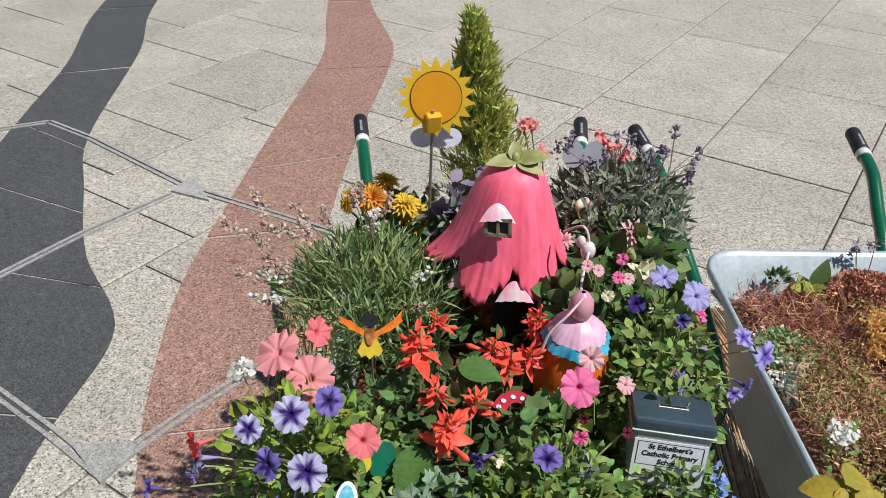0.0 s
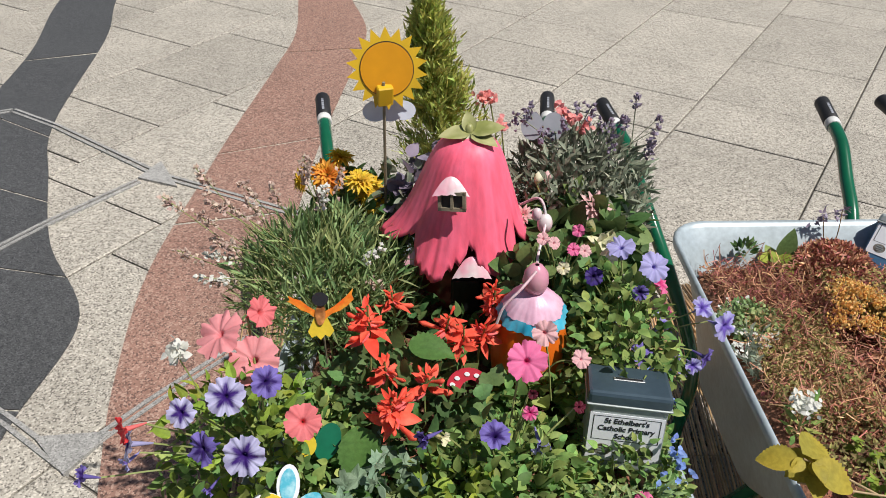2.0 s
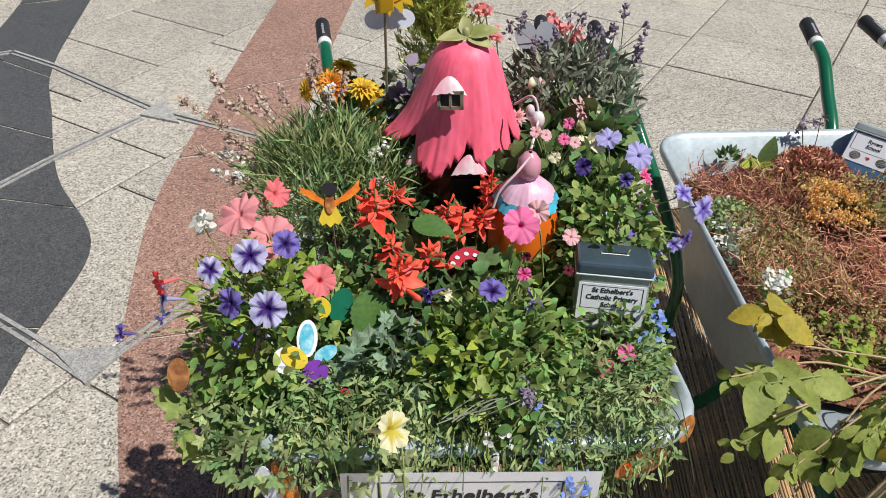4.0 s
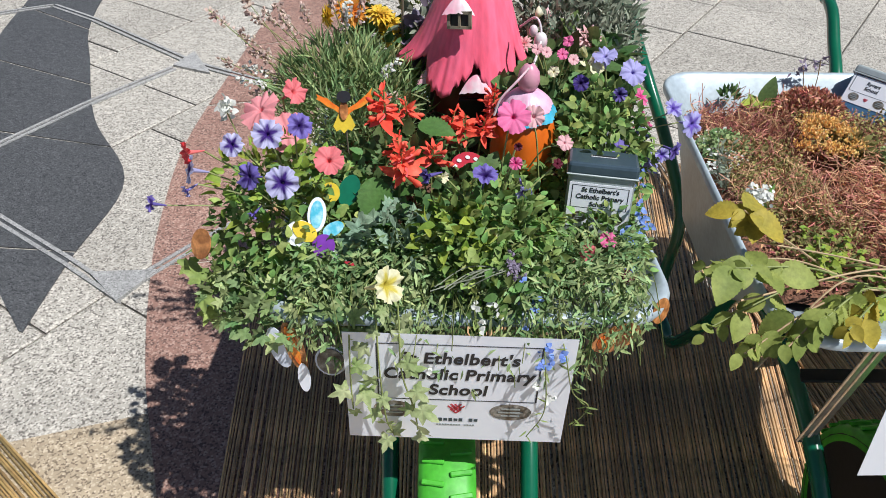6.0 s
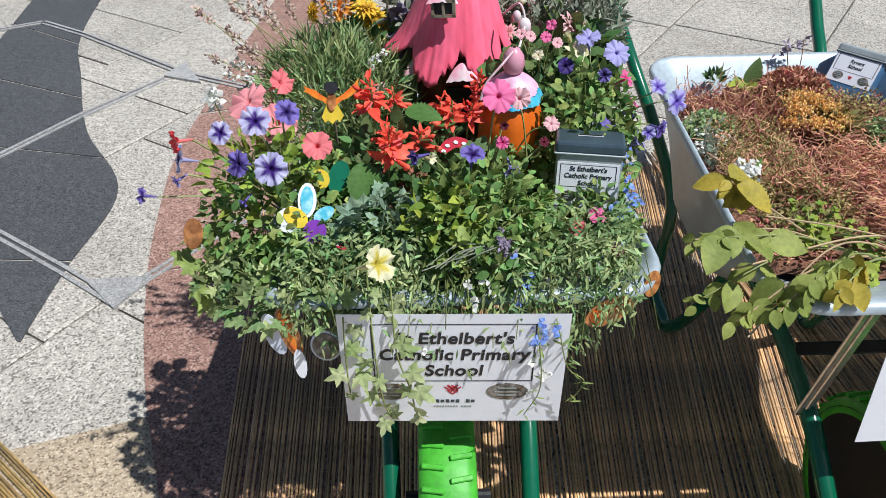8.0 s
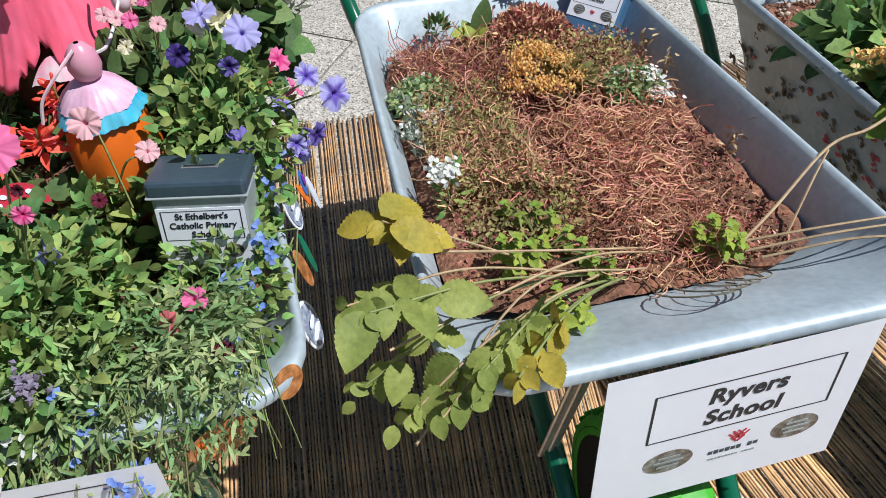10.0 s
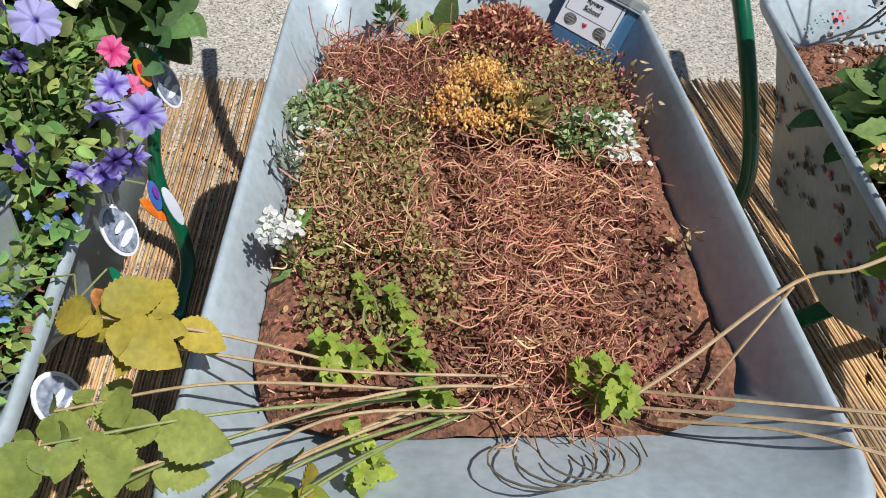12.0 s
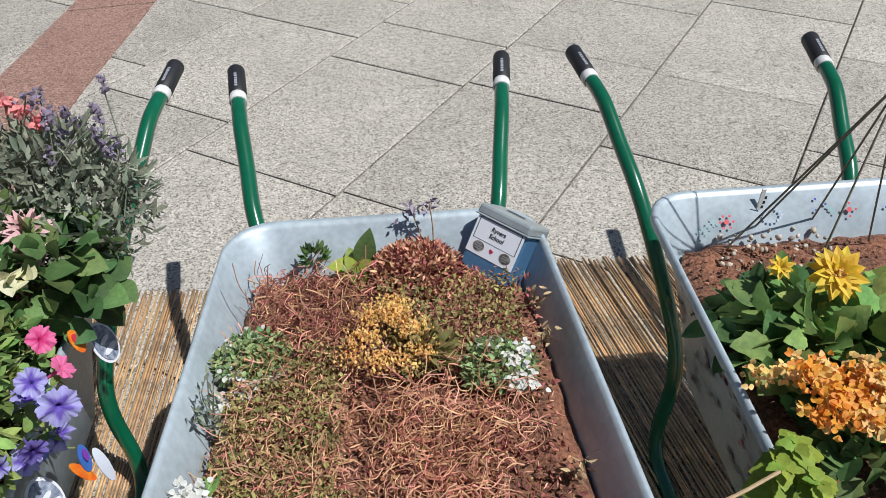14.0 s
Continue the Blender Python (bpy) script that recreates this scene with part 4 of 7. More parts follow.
for _ in range(22):
    tip = np.array([rng.uniform(0.15, 0.40), rng.uniform(0.56, 0.68), rng.uniform(0.84, 0.915)])
    b = np.array([0.27, 0.62, 0.76]) + rng.normal(scale=0.04, size=3)
    grow("stalk", tube([b, tip], 0.001, 4, False), M_LEAF_GREY, lav2)
    n = 14
    p = tip - np.array([0, 0, 1]) * rng.uniform(0, 0.028, n)[:, None] + rng.normal(scale=0.003, size=(n, 3))
    grow("flower_head", strew(*BUD, p, np.array([0, 0, 0.6]) + rng.normal(scale=0.6, size=(n, 3)), rng.normal(size=(n, 3)), rng.uniform(0.007, 0.012, n)), P_MAUVE, lav2)
rose = plant("pink_verbena", (0.16, 0.68, Z1), "small coral pink flower clusters behind the fairy house", "flower")
for at in ((0.114, 0.703, 0.884), (0.10, 0.70, 0.885), (0.135, 0.66, 0.85), (0.26, 0.64, 0.875), (0.285, 0.63, 0.86), (0.24, 0.65, 0.885)):
    n = 26
    p = rng.normal(scale=0.0055, size=(n, 3)) + np.array(at)
    grow("verbena_head", strew(*LEAF_BROAD, p, rng.normal(size=(n, 3)), np.tile([0, -0.5, 0.8], (n, 1)) + rng.normal(scale=0.3, size=(n, 3)), 0.011), P_PEACH, rose)
    grow("stem", tube([(0.17, 0.67, Z1 + 0.02), np.array(at) - [0, 0, 0.006]], 0.0014, 4, False), M_STEM, rose)

marigold = bush("marigold_plant", (-0.13, 0.57, Z1), (-0.13, 0.57, 0.68), (0.09, 0.08, 0.10), 260, 0.035, LEAF_OVAL, M_LEAF_DARK, "orange and yellow double flowers at the back of the barrow", "flower")
for at, d, r, m in (((-0.177, 0.552, 0.80), (0.0, -0.6, 0.75), 0.034, P_ORANGE), ((-0.225, 0.56, 0.785), (-0.9, -0.3, 0.2), 0.027, P_YELLOW), ((-0.107, 0.551, 0.772), (0.2, -0.6, 0.6), 0.030, P_YELLOW),
                    ((-0.117, 0.53, 0.802), (0.1, -0.2, 0.9), 0.028, P_YELLOW), ((-0.155, 0.58, 0.82), (0.3, 0.1, 0.9), 0.026, P_YELLOW), ((-0.095, 0.545, 0.745), (0.2, -0.7, 0.3), 0.024, P_YELLOW)):
    rosette(marigold, at, d, r, m, [(15, 2, 1.0), (15, 18, 0.94), (14, 36, 0.84), (12, 54, 0.70), (9, 74, 0.52)], "marigold_flower", LEAF_OVAL, 0.62)
    grow("stem", tube([(-0.13, 0.57, 0.66), np.array(at) - 0.006], 0.002, 5, False), M_STEM, marigold)
dusky = bush("purple_sage", (0.0, 0.56, Z1), (-0.01, 0.555, 0.74), (0.075, 0.06, 0.10), 110, 0.034, LEAF_BROAD, P_MAUVE, "dusky purple-leaved sage behind the fairy house", "herb")
grow("green_leaves", leaves(90, (-0.03, 0.55, 0.72), (0.08, 0.06, 0.1), 0.03, LEAF_OVAL), M_LEAF_GREY, dusky)

# conifer
con = plant("conifer", (0.035, 0.66, Z1), "small golden-green conifer with upright feathery shoots", "conifer")
a0, a1 = np.array([0.048, 0.665, Z1]), np.array([-0.006, 0.65, 1.085])
grow("trunk", tube([a0, (a0 + a1) / 2, a1], [0.006, 0.004, 0.001], 6), M_TWIG, con)
pos, ax, sz = [], [], []
twigs = []
for k in range(430):
    t = rng.random() ** 0.8
    r = 0.098 * (1 - t) ** 0.85 * (0.6 + 0.55 * rng.random()) + 0.006
    an = rng.uniform(0, 6.28)
    c = a0 + (a1 - a0) * (0.30 + 0.70 * t)
    out = np.array([math.cos(an), math.sin(an), 0])
    tip = c + out * r + np.array([0, 0, 0.02 + 0.01 * rng.random()])
    st = c - (a1 - a0) * 0.06
    twigs.append(tube([st, tip], 0.0007, 3, False))
    m = 26
    s = rng.uniform(0.25, 1.05, m)
    q = st + (tip - st) * s[:, None] + rng.normal(scale=0.0035, size=(m, 3))
    pos.append(q)
    ax.append(np.tile(out * 0.5 + [0, 0, 1.0], (m, 1)) + rng.normal(scale=0.45, size=(m, 3)))
    sz.append(rng.uniform(0.009, 0.021, m))
pos, ax, sz = np.concatenate(pos), np.concatenate(ax), np.concatenate(sz)
grow("needles", strew([(-0.12, 0, 0), (0.12, 0, 0), (0.08, 0.6, 0.02), (0, 1, 0), (-0.08, 0.6, 0.02)], [(0, 1, 2, 3, 4)], pos, ax, rng.normal(size=pos.shape), sz), M_CONIFER, con)
tagged(grow("twig_mass", merge(twigs), M_CONIFER, con), kind="stuff")

# ivy, lobelia and other trailers at the front
ivy = bush("ivy", (-0.13, -0.06, Z1), (-0.14, -0.11, 0.65), (0.17, 0.085, 0.065), 520, 0.027, LEAF_IVY, M_IVY, "variegated ivy trailing over the front rim and sign", "ivy", 10)
grow("grey_leaves", leaves(42, (-0.045, -0.07, 0.712), (0.05, 0.055, 0.055), 0.040, LEAF_IVY, 0.5, 0.0), M_IVY_BLUE, ivy)


def trail(parent, points, size, every, template, leaf_mat, stem_r=0.0012):
    path = spline(points, 10)
    grow("strand", tube(path, stem_r, 4, False), M_STEM, parent)
    p = path[::every] + rng.normal(scale=0.004, size=path[::every].shape)
    n = len(p)
    for q in p:
        grow("leaf", strew(*template, [q], [rng.normal(size=3) * [1, 0.3, 0.7] + [0, -0.3, -0.2]], [rng.normal(scale=0.3, size=3) + [0, -0.8, 0.5]], [size * rng.uniform(0.6, 1.2)]), leaf_mat, parent, smooth=True)


trail(ivy, [(-0.06, -0.12, 0.70), (-0.05, -0.19, 0.70), (-0.045, -0.222, 0.62), (-0.04, -0.226, 0.53), (-0.03, -0.226, 0.49)], 0.036, 4, LEAF_IVY, M_IVY_PALE)
trail(ivy, [(-0.03, -0.12, 0.70), (-0.02, -0.19, 0.69), (-0.015, -0.226, 0.63), (0.0, -0.23, 0.56), (0.005, -0.23, 0.51)], 0.038, 4, LEAF_IVY, M_IVY_PALE)
trail(ivy, [(-0.09, -0.12, 0.70), (-0.085, -0.2, 0.68), (-0.085, -0.225, 0.60), (-0.085, -0.228, 0.55)], 0.040, 4, LEAF_IVY, M_IVY_PALE)
trail(ivy, [(-0.2, -0.1, 0.70), (-0.28, -0.12, 0.70), (-0.31, -0.13, 0.66), (-0.285, -0.14, 0.635)], 0.045, 5, LEAF_IVY, M_LEAF)
trail(ivy, [(-0.22, -0.05, 0.70), (-0.30, -0.06, 0.71), (-0.34, -0.07, 0.69)], 0.042, 6, LEAF_IVY, M_LEAF)
lob = plant("lobelia", (0.15, -0.08, Z1), "fine trailing lobelia with tiny blue flowers hanging over the rim", "lobelia")
n = 6200
x = rng.uniform(-0.17, 0.31, n)
tt = rng.random(n)
y = -0.04 - 0.15 * tt + rng.normal(scale=0.012, size=n) + 0.25 * np.maximum(0, x - 0.25)
z = 0.700 + 0.02 * np.sin(tt * 3.14) - 0.10 * tt ** 4 * (0.4 + 0.8 * np.abs(np.sin(x * 21))) * np.clip((0.36 - x) / 0.16, 0.15, 1) + rng.normal(scale=0.015, size=n)
p = np.stack([x, y, z], 1)
ax = rng.normal(size=(n, 3)) * [1, 0.6, 0.6] + np.stack([0 * tt, -0.9 * tt, 0.8 - 1.9 * tt], 1)
grow("foliage", strew(*LEAF_NARROW, p, ax, rng.normal(scale=0.5, size=(n, 3)) + [0, -0.5, 0.8], rng.uniform(0.007, 0.021, n), rng.uniform(0.016, 0.030, n)), M_IVY, lob)
ends = []
for _ in range(120):
    x0 = rng.uniform(-0.17, 0.32)
    a = np.array([x0, rng.uniform(-0.1, -0.02), 0.68])
    b = a + np.array([rng.normal(scale=0.03), -0.10 - 0.03 * rng.random(), rng.uniform(-0.10, 0.02)])
    ends.append(tube(spline([a, (a + b) / 2 + [0, -0.01, 0.03], b], 3), 0.0008, 3, False))
tagged(grow("stem_tangle", merge(ends), M_STEM, lob), kind="stuff")
for cx, cy, cz, k, m in ((0.18, -0.2, 0.655, 16, P_BLUE), (0.305, -0.03, 0.705, 9, P_BLUE), (0.175, -0.205, 0.575, 10, P_WHITE), (0.15, -0.15, 0.70, 12, P_BLUE), (0.285, -0.09, 0.70, 9, P_BLUE), (0.325, 0.02, 0.71, 9, P_BLUE),
                          (0.335, 0.12, 0.70, 9, P_BLUE), (0.0, -0.19, 0.62, 8, P_WHITE), (0.25, -0.12, 0.69, 10, P_WHITE), (0.338, 0.2, 0.668, 9, P_BLUE), (0.09, -0.18, 0.70, 8, P_WHITE)):
    c = rng.normal(scale=0.012, size=(k, 3)) + [cx, cy, cz]
    tagged(grow("tiny_flower", strew(*LEAF_BROAD, np.repeat(c, 3, 0), rng.normal(size=(3 * k, 3)), np.tile([0, -0.7, 0.6], (3 * k, 1)), 0.008), m, lob), kind="stuff")
for pts in ([(0.19, -0.15, 0.68), (0.2, -0.21, 0.66), (0.215, -0.225, 0.60), (0.24, -0.225, 0.57), (0.225, -0.22, 0.52)], [(0.17, -0.15, 0.68), (0.175, -0.22, 0.64), (0.18, -0.228, 0.56), (0.16, -0.228, 0.50)]):
    trail(lob, pts, 0.014, 2, LEAF_NARROW, M_LEAF, 0.0009)
right_fill = bush("bacopa", (0.3, 0.05, Z1), (0.275, 0.03, 0.665), (0.072, 0.15, 0.05), 1000, 0.014, LEAF_OVAL, M_LEAF, "low green bacopa creeping along the tray rim", "plant", 20)
fill = bush("green_filler", (0.02, 0.2, Z1), (0.03, 0.22, 0.61), (0.26, 0.36, 0.06), 900, 0.026, LEAF_OVAL, M_LEAF_DARK, "dark low foliage covering the compost between the flowers", "plant", 0)
tagged(fill, kind="stuff")
yel = plant("petunia_plant", (-0.03, -0.17, 0.68), "pale yellow petunia bloom at the front rim", "flower")
petunia(yel, (-0.030, -0.216, 0.778), (0.75, -0.42, 0.55), 0.046, P_CREAM, P_YELLOW, 61, 0.70, star=True, base=(-0.03, -0.14, 0.69))
ger = plant("geranium", (0.25, -0.04, Z1), "two bright pink geranium blooms low in the greenery", "flower")
petunia(ger, (0.262, -0.065, 0.735), (0.2, -0.5, 0.7), 0.022, P_PINK, P_PINK, 62, 0.8, "bloom", False, (0.25, -0.04, 0.65))
petunia(ger, (0.236, -0.078, 0.722), (-0.3, -0.6, 0.5), 0.022, P_CORAL, P_PINK, 63, 0.8, "bloom", False, (0.25, -0.04, 0.65))
pansy = plant("pansy", (0.29, -0.09, 0.64), "dark maroon and white pansy at the tray corner", "flower")
petunia(pansy, (0.285, -0.118, 0.715), (0.1, -0.6, 0.7), 0.018, P_MAROON, P_MAROON, 64, 0.9, "bloom", False, (0.29, -0.08, 0.65))

sprig1 = plant("lavender_sprig", (0.08, -0.15, 0.715), "cut grey lavender stalks lying on the front greenery", "lavender")
for k in range(9):
    a = np.array([0.02 + 0.006 * k, -0.165 + 0.004 * (k % 3), 0.722 + 0.004 * (k % 2)])
    b = np.array([0.125, -0.148 + 0.003 * (k % 4), 0.742 + 0.004 * (k % 3)])
    pa = spline([a, (a + b) / 2 + rng.normal(scale=0.005, size=3) + [0, 0, 0.008], b], 5)
    grow("stalk", tube(pa, 0.0009, 4, False), M_LEAF_GREY, sprig1)
    q = b + rng.normal(scale=0.005, size=(8, 3))
    grow("flower_head", strew(*BUD, q, rng.normal(size=(8, 3)) + [0.8, 0, 0.3], rng.normal(size=(8, 3)), 0.008), P_MAUVE, sprig1)

front_leaf = bush("impatiens_plant", (0.15, 0.15, Z1), (0.15, 0.14, 0.665), (0.07, 0.045, 0.05), 190, 0.024, LEAF_OVAL, M_LEAF, "leafy green impatiens in front of the small fairy house", "flower", 10)
petunia(front_leaf, (0.215, 0.13, 0.770), (0.2, -0.5, 0.7), 0.022, P_BLUSH, P_CREAM, 71, 0.85, "pink_flower", False, (0.16, 0.15, 0.70))

# ---- fairy houses and garden ornaments ----
M_ROOF = mat("pink_glaze", (0.97, 0.165, 0.27), 0.5, 0.0, 0.10, 110, 0.2, (0.90, 0.12, 0.20), 40, coat=0.05, bump_scale=0.0015)
for nd in [x for x in M_ROOF.node_tree.nodes if x.bl_idname == "ShaderNodeTexNoise"]:
    mp = M_ROOF.node_tree.nodes.new("ShaderNodeMapping")
    mp.inputs["Scale"].default_value = (1.0, 1.0, 0.12)
    M_ROOF.node_tree.links.new(nd.inputs["Vector"].links[0].from_socket, mp.inputs["Vector"])
    M_ROOF.node_tree.links.new(mp.outputs["Vector"], nd.inputs["Vector"])
M_WINE = mat("wine_glaze", (0.16, 0.02, 0.022), 0.3, 0.0, 0.2, 30, 0.1, (0.10, 0.015, 0.015), 18, coat=0.3)
M_FLAP = mat("white_pink_glaze", (0.72, 0.66, 0.66), 0.35, 0.0, 0.08, 40, 0.1, (0.78, 0.36, 0.45), 26)
M_OLIVE = mat("olive_leaf_glaze", (0.42, 0.41, 0.20), 0.35, 0.0, 0.15, 40, 0.1, (0.22, 0.24, 0.07), 25)
M_BULB = mat("rose_glaze", (0.62, 0.24, 0.36), 0.3, 0.0, 0.08, 30, 0.05, (0.68, 0.36, 0.42), 22)
M_CAP = mat("pink_cap_glaze", (0.68, 0.36, 0.50), 0.35, 0.0, 0.1, 60, 0.1, (0.70, 0.46, 0.58), 30)
M_CAPB = mat("turquoise_glaze", (0.03, 0.38, 0.58), 0.32, 0.0, 0.1, 60, 0.1, (0.12, 0.5, 0.66), 40)
M_ORANGE = mat("orange_glaze", (0.82, 0.17, 0.015), 0.3, 0.0, 0.08, 40, 0.05)
M_SUNY = mat("yellow_card", (0.80, 0.50, 0.02), 0.45, 0.0, 0.03, 60, 0.03)
M_SUNO = mat("orange_card", (0.78, 0.34, 0.005), 0.45, 0.0, 0.03, 60, 0.03)
M_CLOUD = mat("pale_blue_card", (0.74, 0.79, 0.90), 0.45, 0.0, 0.04, 60, 0.03)
M_CANE = mat("grey_cane", (0.16, 0.14, 0.10), 0.6, 0.0, 0.3, 60, 0.2, (0.24, 0.2, 0.13), 12)
M_CARD_O = mat("orange_print", (0.78, 0.14, 0.015), 0.4, 0.0, 0.15, 90, 0.0, (0.80, 0.32, 0.03), 60)
M_CARD_Y = mat("yellow_print", (0.80, 0.60, 0.05), 0.4, 0.0, 0.08, 90, 0.0)
M_CARD_T = mat("turquoise_print", (0.10, 0.52, 0.68), 0.4, 0.0, 0.1, 90, 0.0, (0.45, 0.72, 0.78), 90)
M_CARD_P = mat("purple_print", (0.22, 0.05, 0.42), 0.4, 0.0, 0.1, 90, 0.0)
M_CARD_G = mat("green_print", (0.01, 0.17, 0.09), 0.4, 0.0, 0.1, 90, 0.0)
M_CARD_B = mat("brown_print", (0.30, 0.11, 0.03), 0.4, 0.0, 0.3, 120, 0.0, (0.55, 0.24, 0.08), 60)
M_CARD_BL = mat("blue_print", (0.06, 0.16, 0.5), 0.4, 0.0, 0.1, 90, 0.0)

hx, hy = 0.070, 0.462
house = plant("fairy_house", (hx, hy, 0.600), "glossy pink flower-roofed fairy house ornament among the plants", "garden ornament")
ROOF = [(0.018, 0.930), (0.036, 0.924), (0.049, 0.911), (0.060, 0.890), (0.069, 0.865), (0.078, 0.838), (0.087, 0.811), (0.096, 0.785), (0.106, 0.761), (0.116, 0.738), (0.124, 0.718)]


def roof_point(s, az, inset):
    """A point of the petal roof: s from the apex to a petal's tip, az its bearing in degrees."""
    q = min(s, 0.999) * (len(ROOF) - 1)
    k = int(q)
    r = ROOF[k][0] + (ROOF[k + 1][0] - ROOF[k][0]) * (q - k) - inset
    z = ROOF[k][1] + (ROOF[k + 1][1] - ROOF[k][1]) * (q - k)
    across = ((az - 185) / 60 + 0.5) % 1.0 - 0.5
    r *= 1 + 0.07 * s * (1 - (2 * across) ** 2) - 0.05 * s - 0.03 * s * max(0.0, 1 - abs(across) / 0.06)
    r *= 1 + 0.006 * math.sin(radians(az) * 41) * s
    lift = math.exp(-(((az - 185 + 180) % 360 - 180) / 28) ** 2) * s ** 3
    r, z = r * (1 + 0.14 * lift), z + 0.030 * lift
    a = radians(az)
    return hx - 0.012 * s + r * math.cos(a), hy + r * math.sin(a), z


n, m_ = 216, 18
v = []
for inset in (0.0, 0.004):
    for i in range(m_ + 1):
        for k in range(n):
            az = 360 * k / n
            across = abs(((az - 185) / 60 + 0.5) % 1.0 - 0.5) * 2
            reach = 0.985 - 0.24 * across ** 1.6 - 0.034 * ((k // 2 * 5) % 7 in (0, 3)) - 0.030 * (k % 11 < 5) * (0.3 + across)
            v.append(roof_point(reach * i / m_, az, inset))
o = (m_ + 1) * n
f = [(i * n + k, i * n + (k + 1) % n, (i + 1) * n + (k + 1) % n, (i + 1) * n + k) for i in range(m_) for k in range(n)]
f += [tuple(q + o for q in t[::-1]) for t in f]
f += [(m_ * n + k, m_ * n + (k + 1) % n, o + m_ * n + (k + 1) % n, o + m_ * n + k) for k in range(n)] + [tuple(range(n - 1, -1, -1))]
grow("roof", (v, f), M_ROOF, house, "pink petal roof", True)
rings = [(0.05, 0.600), (0.074, 0.62), (0.086, 0.66), (0.087, 0.70), (0.080, 0.745), (0.068, 0.80), (0.052, 0.85)]
v = [(hx + r * math.cos(2 * math.pi * k / 40), hy + r * math.sin(2 * math.pi * k / 40), z) for r, z in rings for k in range(40)]
f = [(i * 40 + k, i * 40 + (k + 1) % 40, (i + 1) * 40 + (k + 1) % 40, (i + 1) * 40 + k) for i in range(len(rings) - 1) for k in range(40)] + [tuple(range(39, -1, -1))]
grow("wall", (v, f), M_WINE, house, "dark wine-red wall", True)


def awning(parent, at, w, h, material, name, tilt=-50):
    """A small scalloped petal hood."""
    v, f = [], []
    for i in range(7):
        for j in range(13):
            a = (j / 12 - 0.5) * 2
            r = i / 6
            v.append((a * w * (0.35 + 0.65 * r), -0.55 * w * r - 0.12 * w * (1 - a * a) * r, -h * r ** 1.4 - 0.12 * h * r * abs(math.sin(a * 7)) + 0.25 * h * (1 - a * a)))
    for i in range(6):
        for j in range(12):
            f.append((i * 13 + j, i * 13 + j + 1, (i + 1) * 13 + j + 1, (i + 1) * 13 + j))
    return grow(name, ([(x + at[0], y + at[1], z + at[2]) for x, y, z in v], f), material, parent, smooth=True)


awning(house, (0.040, 0.391, 0.890), 0.029, 0.020, M_FLAP, "window_hood")
awning(house, (0.076, 0.366, 0.756), 0.032, 0.024, M_FLAP, "door_hood")
awning(house, (-0.012, 0.400, 0.752), 0.026, 0.024, M_FLAP, "side_hood")
wf = grow("window_frame", ([], []), M_CANE, house)
bm = bmesh.new()
for sx, sz, ox, oz in ((0.044, 0.005, 0, 0.0125), (0.044, 0.005, 0, -0.0125), (0.005, 0.030, -0.0195, 0), (0.005, 0.030, 0.0195, 0), (0.004, 0.026, 0, 0)):
    bmesh.ops.create_cube(bm, size=1, matrix=Matrix.LocRotScale((ox, 0, oz), None, (sx, 0.006, sz)))
bmesh.ops.transform(bm, verts=bm.verts, matrix=pose(0.042 - hx, 0.3735 - hy, 0.861 - 0.600, -16, -6, -14))
bm.to_mesh(wf.data)
bm.free()
part("window_pane", box_bm((0.034, 0.003, 0.022), (0.043 - hx, 0.377 - hy, 0.861 - 0.600), 0, 1, Euler((radians(-14), radians(-8), radians(-14))).to_quaternion()), M_BLACK, house)
part("door", box_bm((0.05, 0.01, 0.07), (-0.002, -0.088, 0.075), 0.004, 2), M_BLACK, house, "dark arched doorway")
for ax, ln in (((-1.0, -0.15, 0.10), 0.050), ((-0.15, 0.5, 0.75), 0.036), ((0.95, 0.1, 0.30), 0.055), ((0.85, -0.5, -0.05), 0.048), ((0.12, -0.8, -0.55), 0.048)):
    ax = np.array(ax)
    up = np.array([0, -0.25, 1.0]) if ax[2] < 0.6 else np.array([0, -1.0, 0.3])
    grow("sepal", strew(*LEAF_BROAD, [(hx, hy - 0.006, 0.935)], [ax], [up], [ln], [ln * 0.78]), M_OLIVE, house, smooth=True)
bm = bmesh.new()
bmesh.ops.create_uvsphere(bm, u_segments=12, v_segments=8, radius=0.011, matrix=Matrix.LocRotScale((-0.002, 0.0, 0.336), None, (0.7, 0.7, 1.1)))
part("stalk", bm, M_OLIVE, house, smooth=True)
for at, s in (((0.185, 0.36, 0.832), 0.014), ((0.17, 0.35, 0.855), 0.009)):
    bm = bmesh.new()
    bmesh.ops.create_uvsphere(bm, u_segments=14, v_segments=10, radius=s, matrix=Matrix.LocRotScale(Vector(at) - Vector((hx, hy, 0.600)), None, (0.85, 0.85, 1.2)))
    part("bell_bud", bm, M_FLAP, house, smooth=True)
grow("vine", tube(spline([(0.15, 0.40, 0.84), (0.175, 0.37, 0.87), (0.185, 0.355, 0.84), (0.17, 0.3, 0.81), (0.165, 0.24, 0.83)], 6), 0.0022, 6), M_FLAP, house)

mx, my = 0.158, 0.222
mini = plant("fairy_house", (mx, my, 0.607), "small orange fairy house with a pink and turquoise petal cap", "garden ornament")


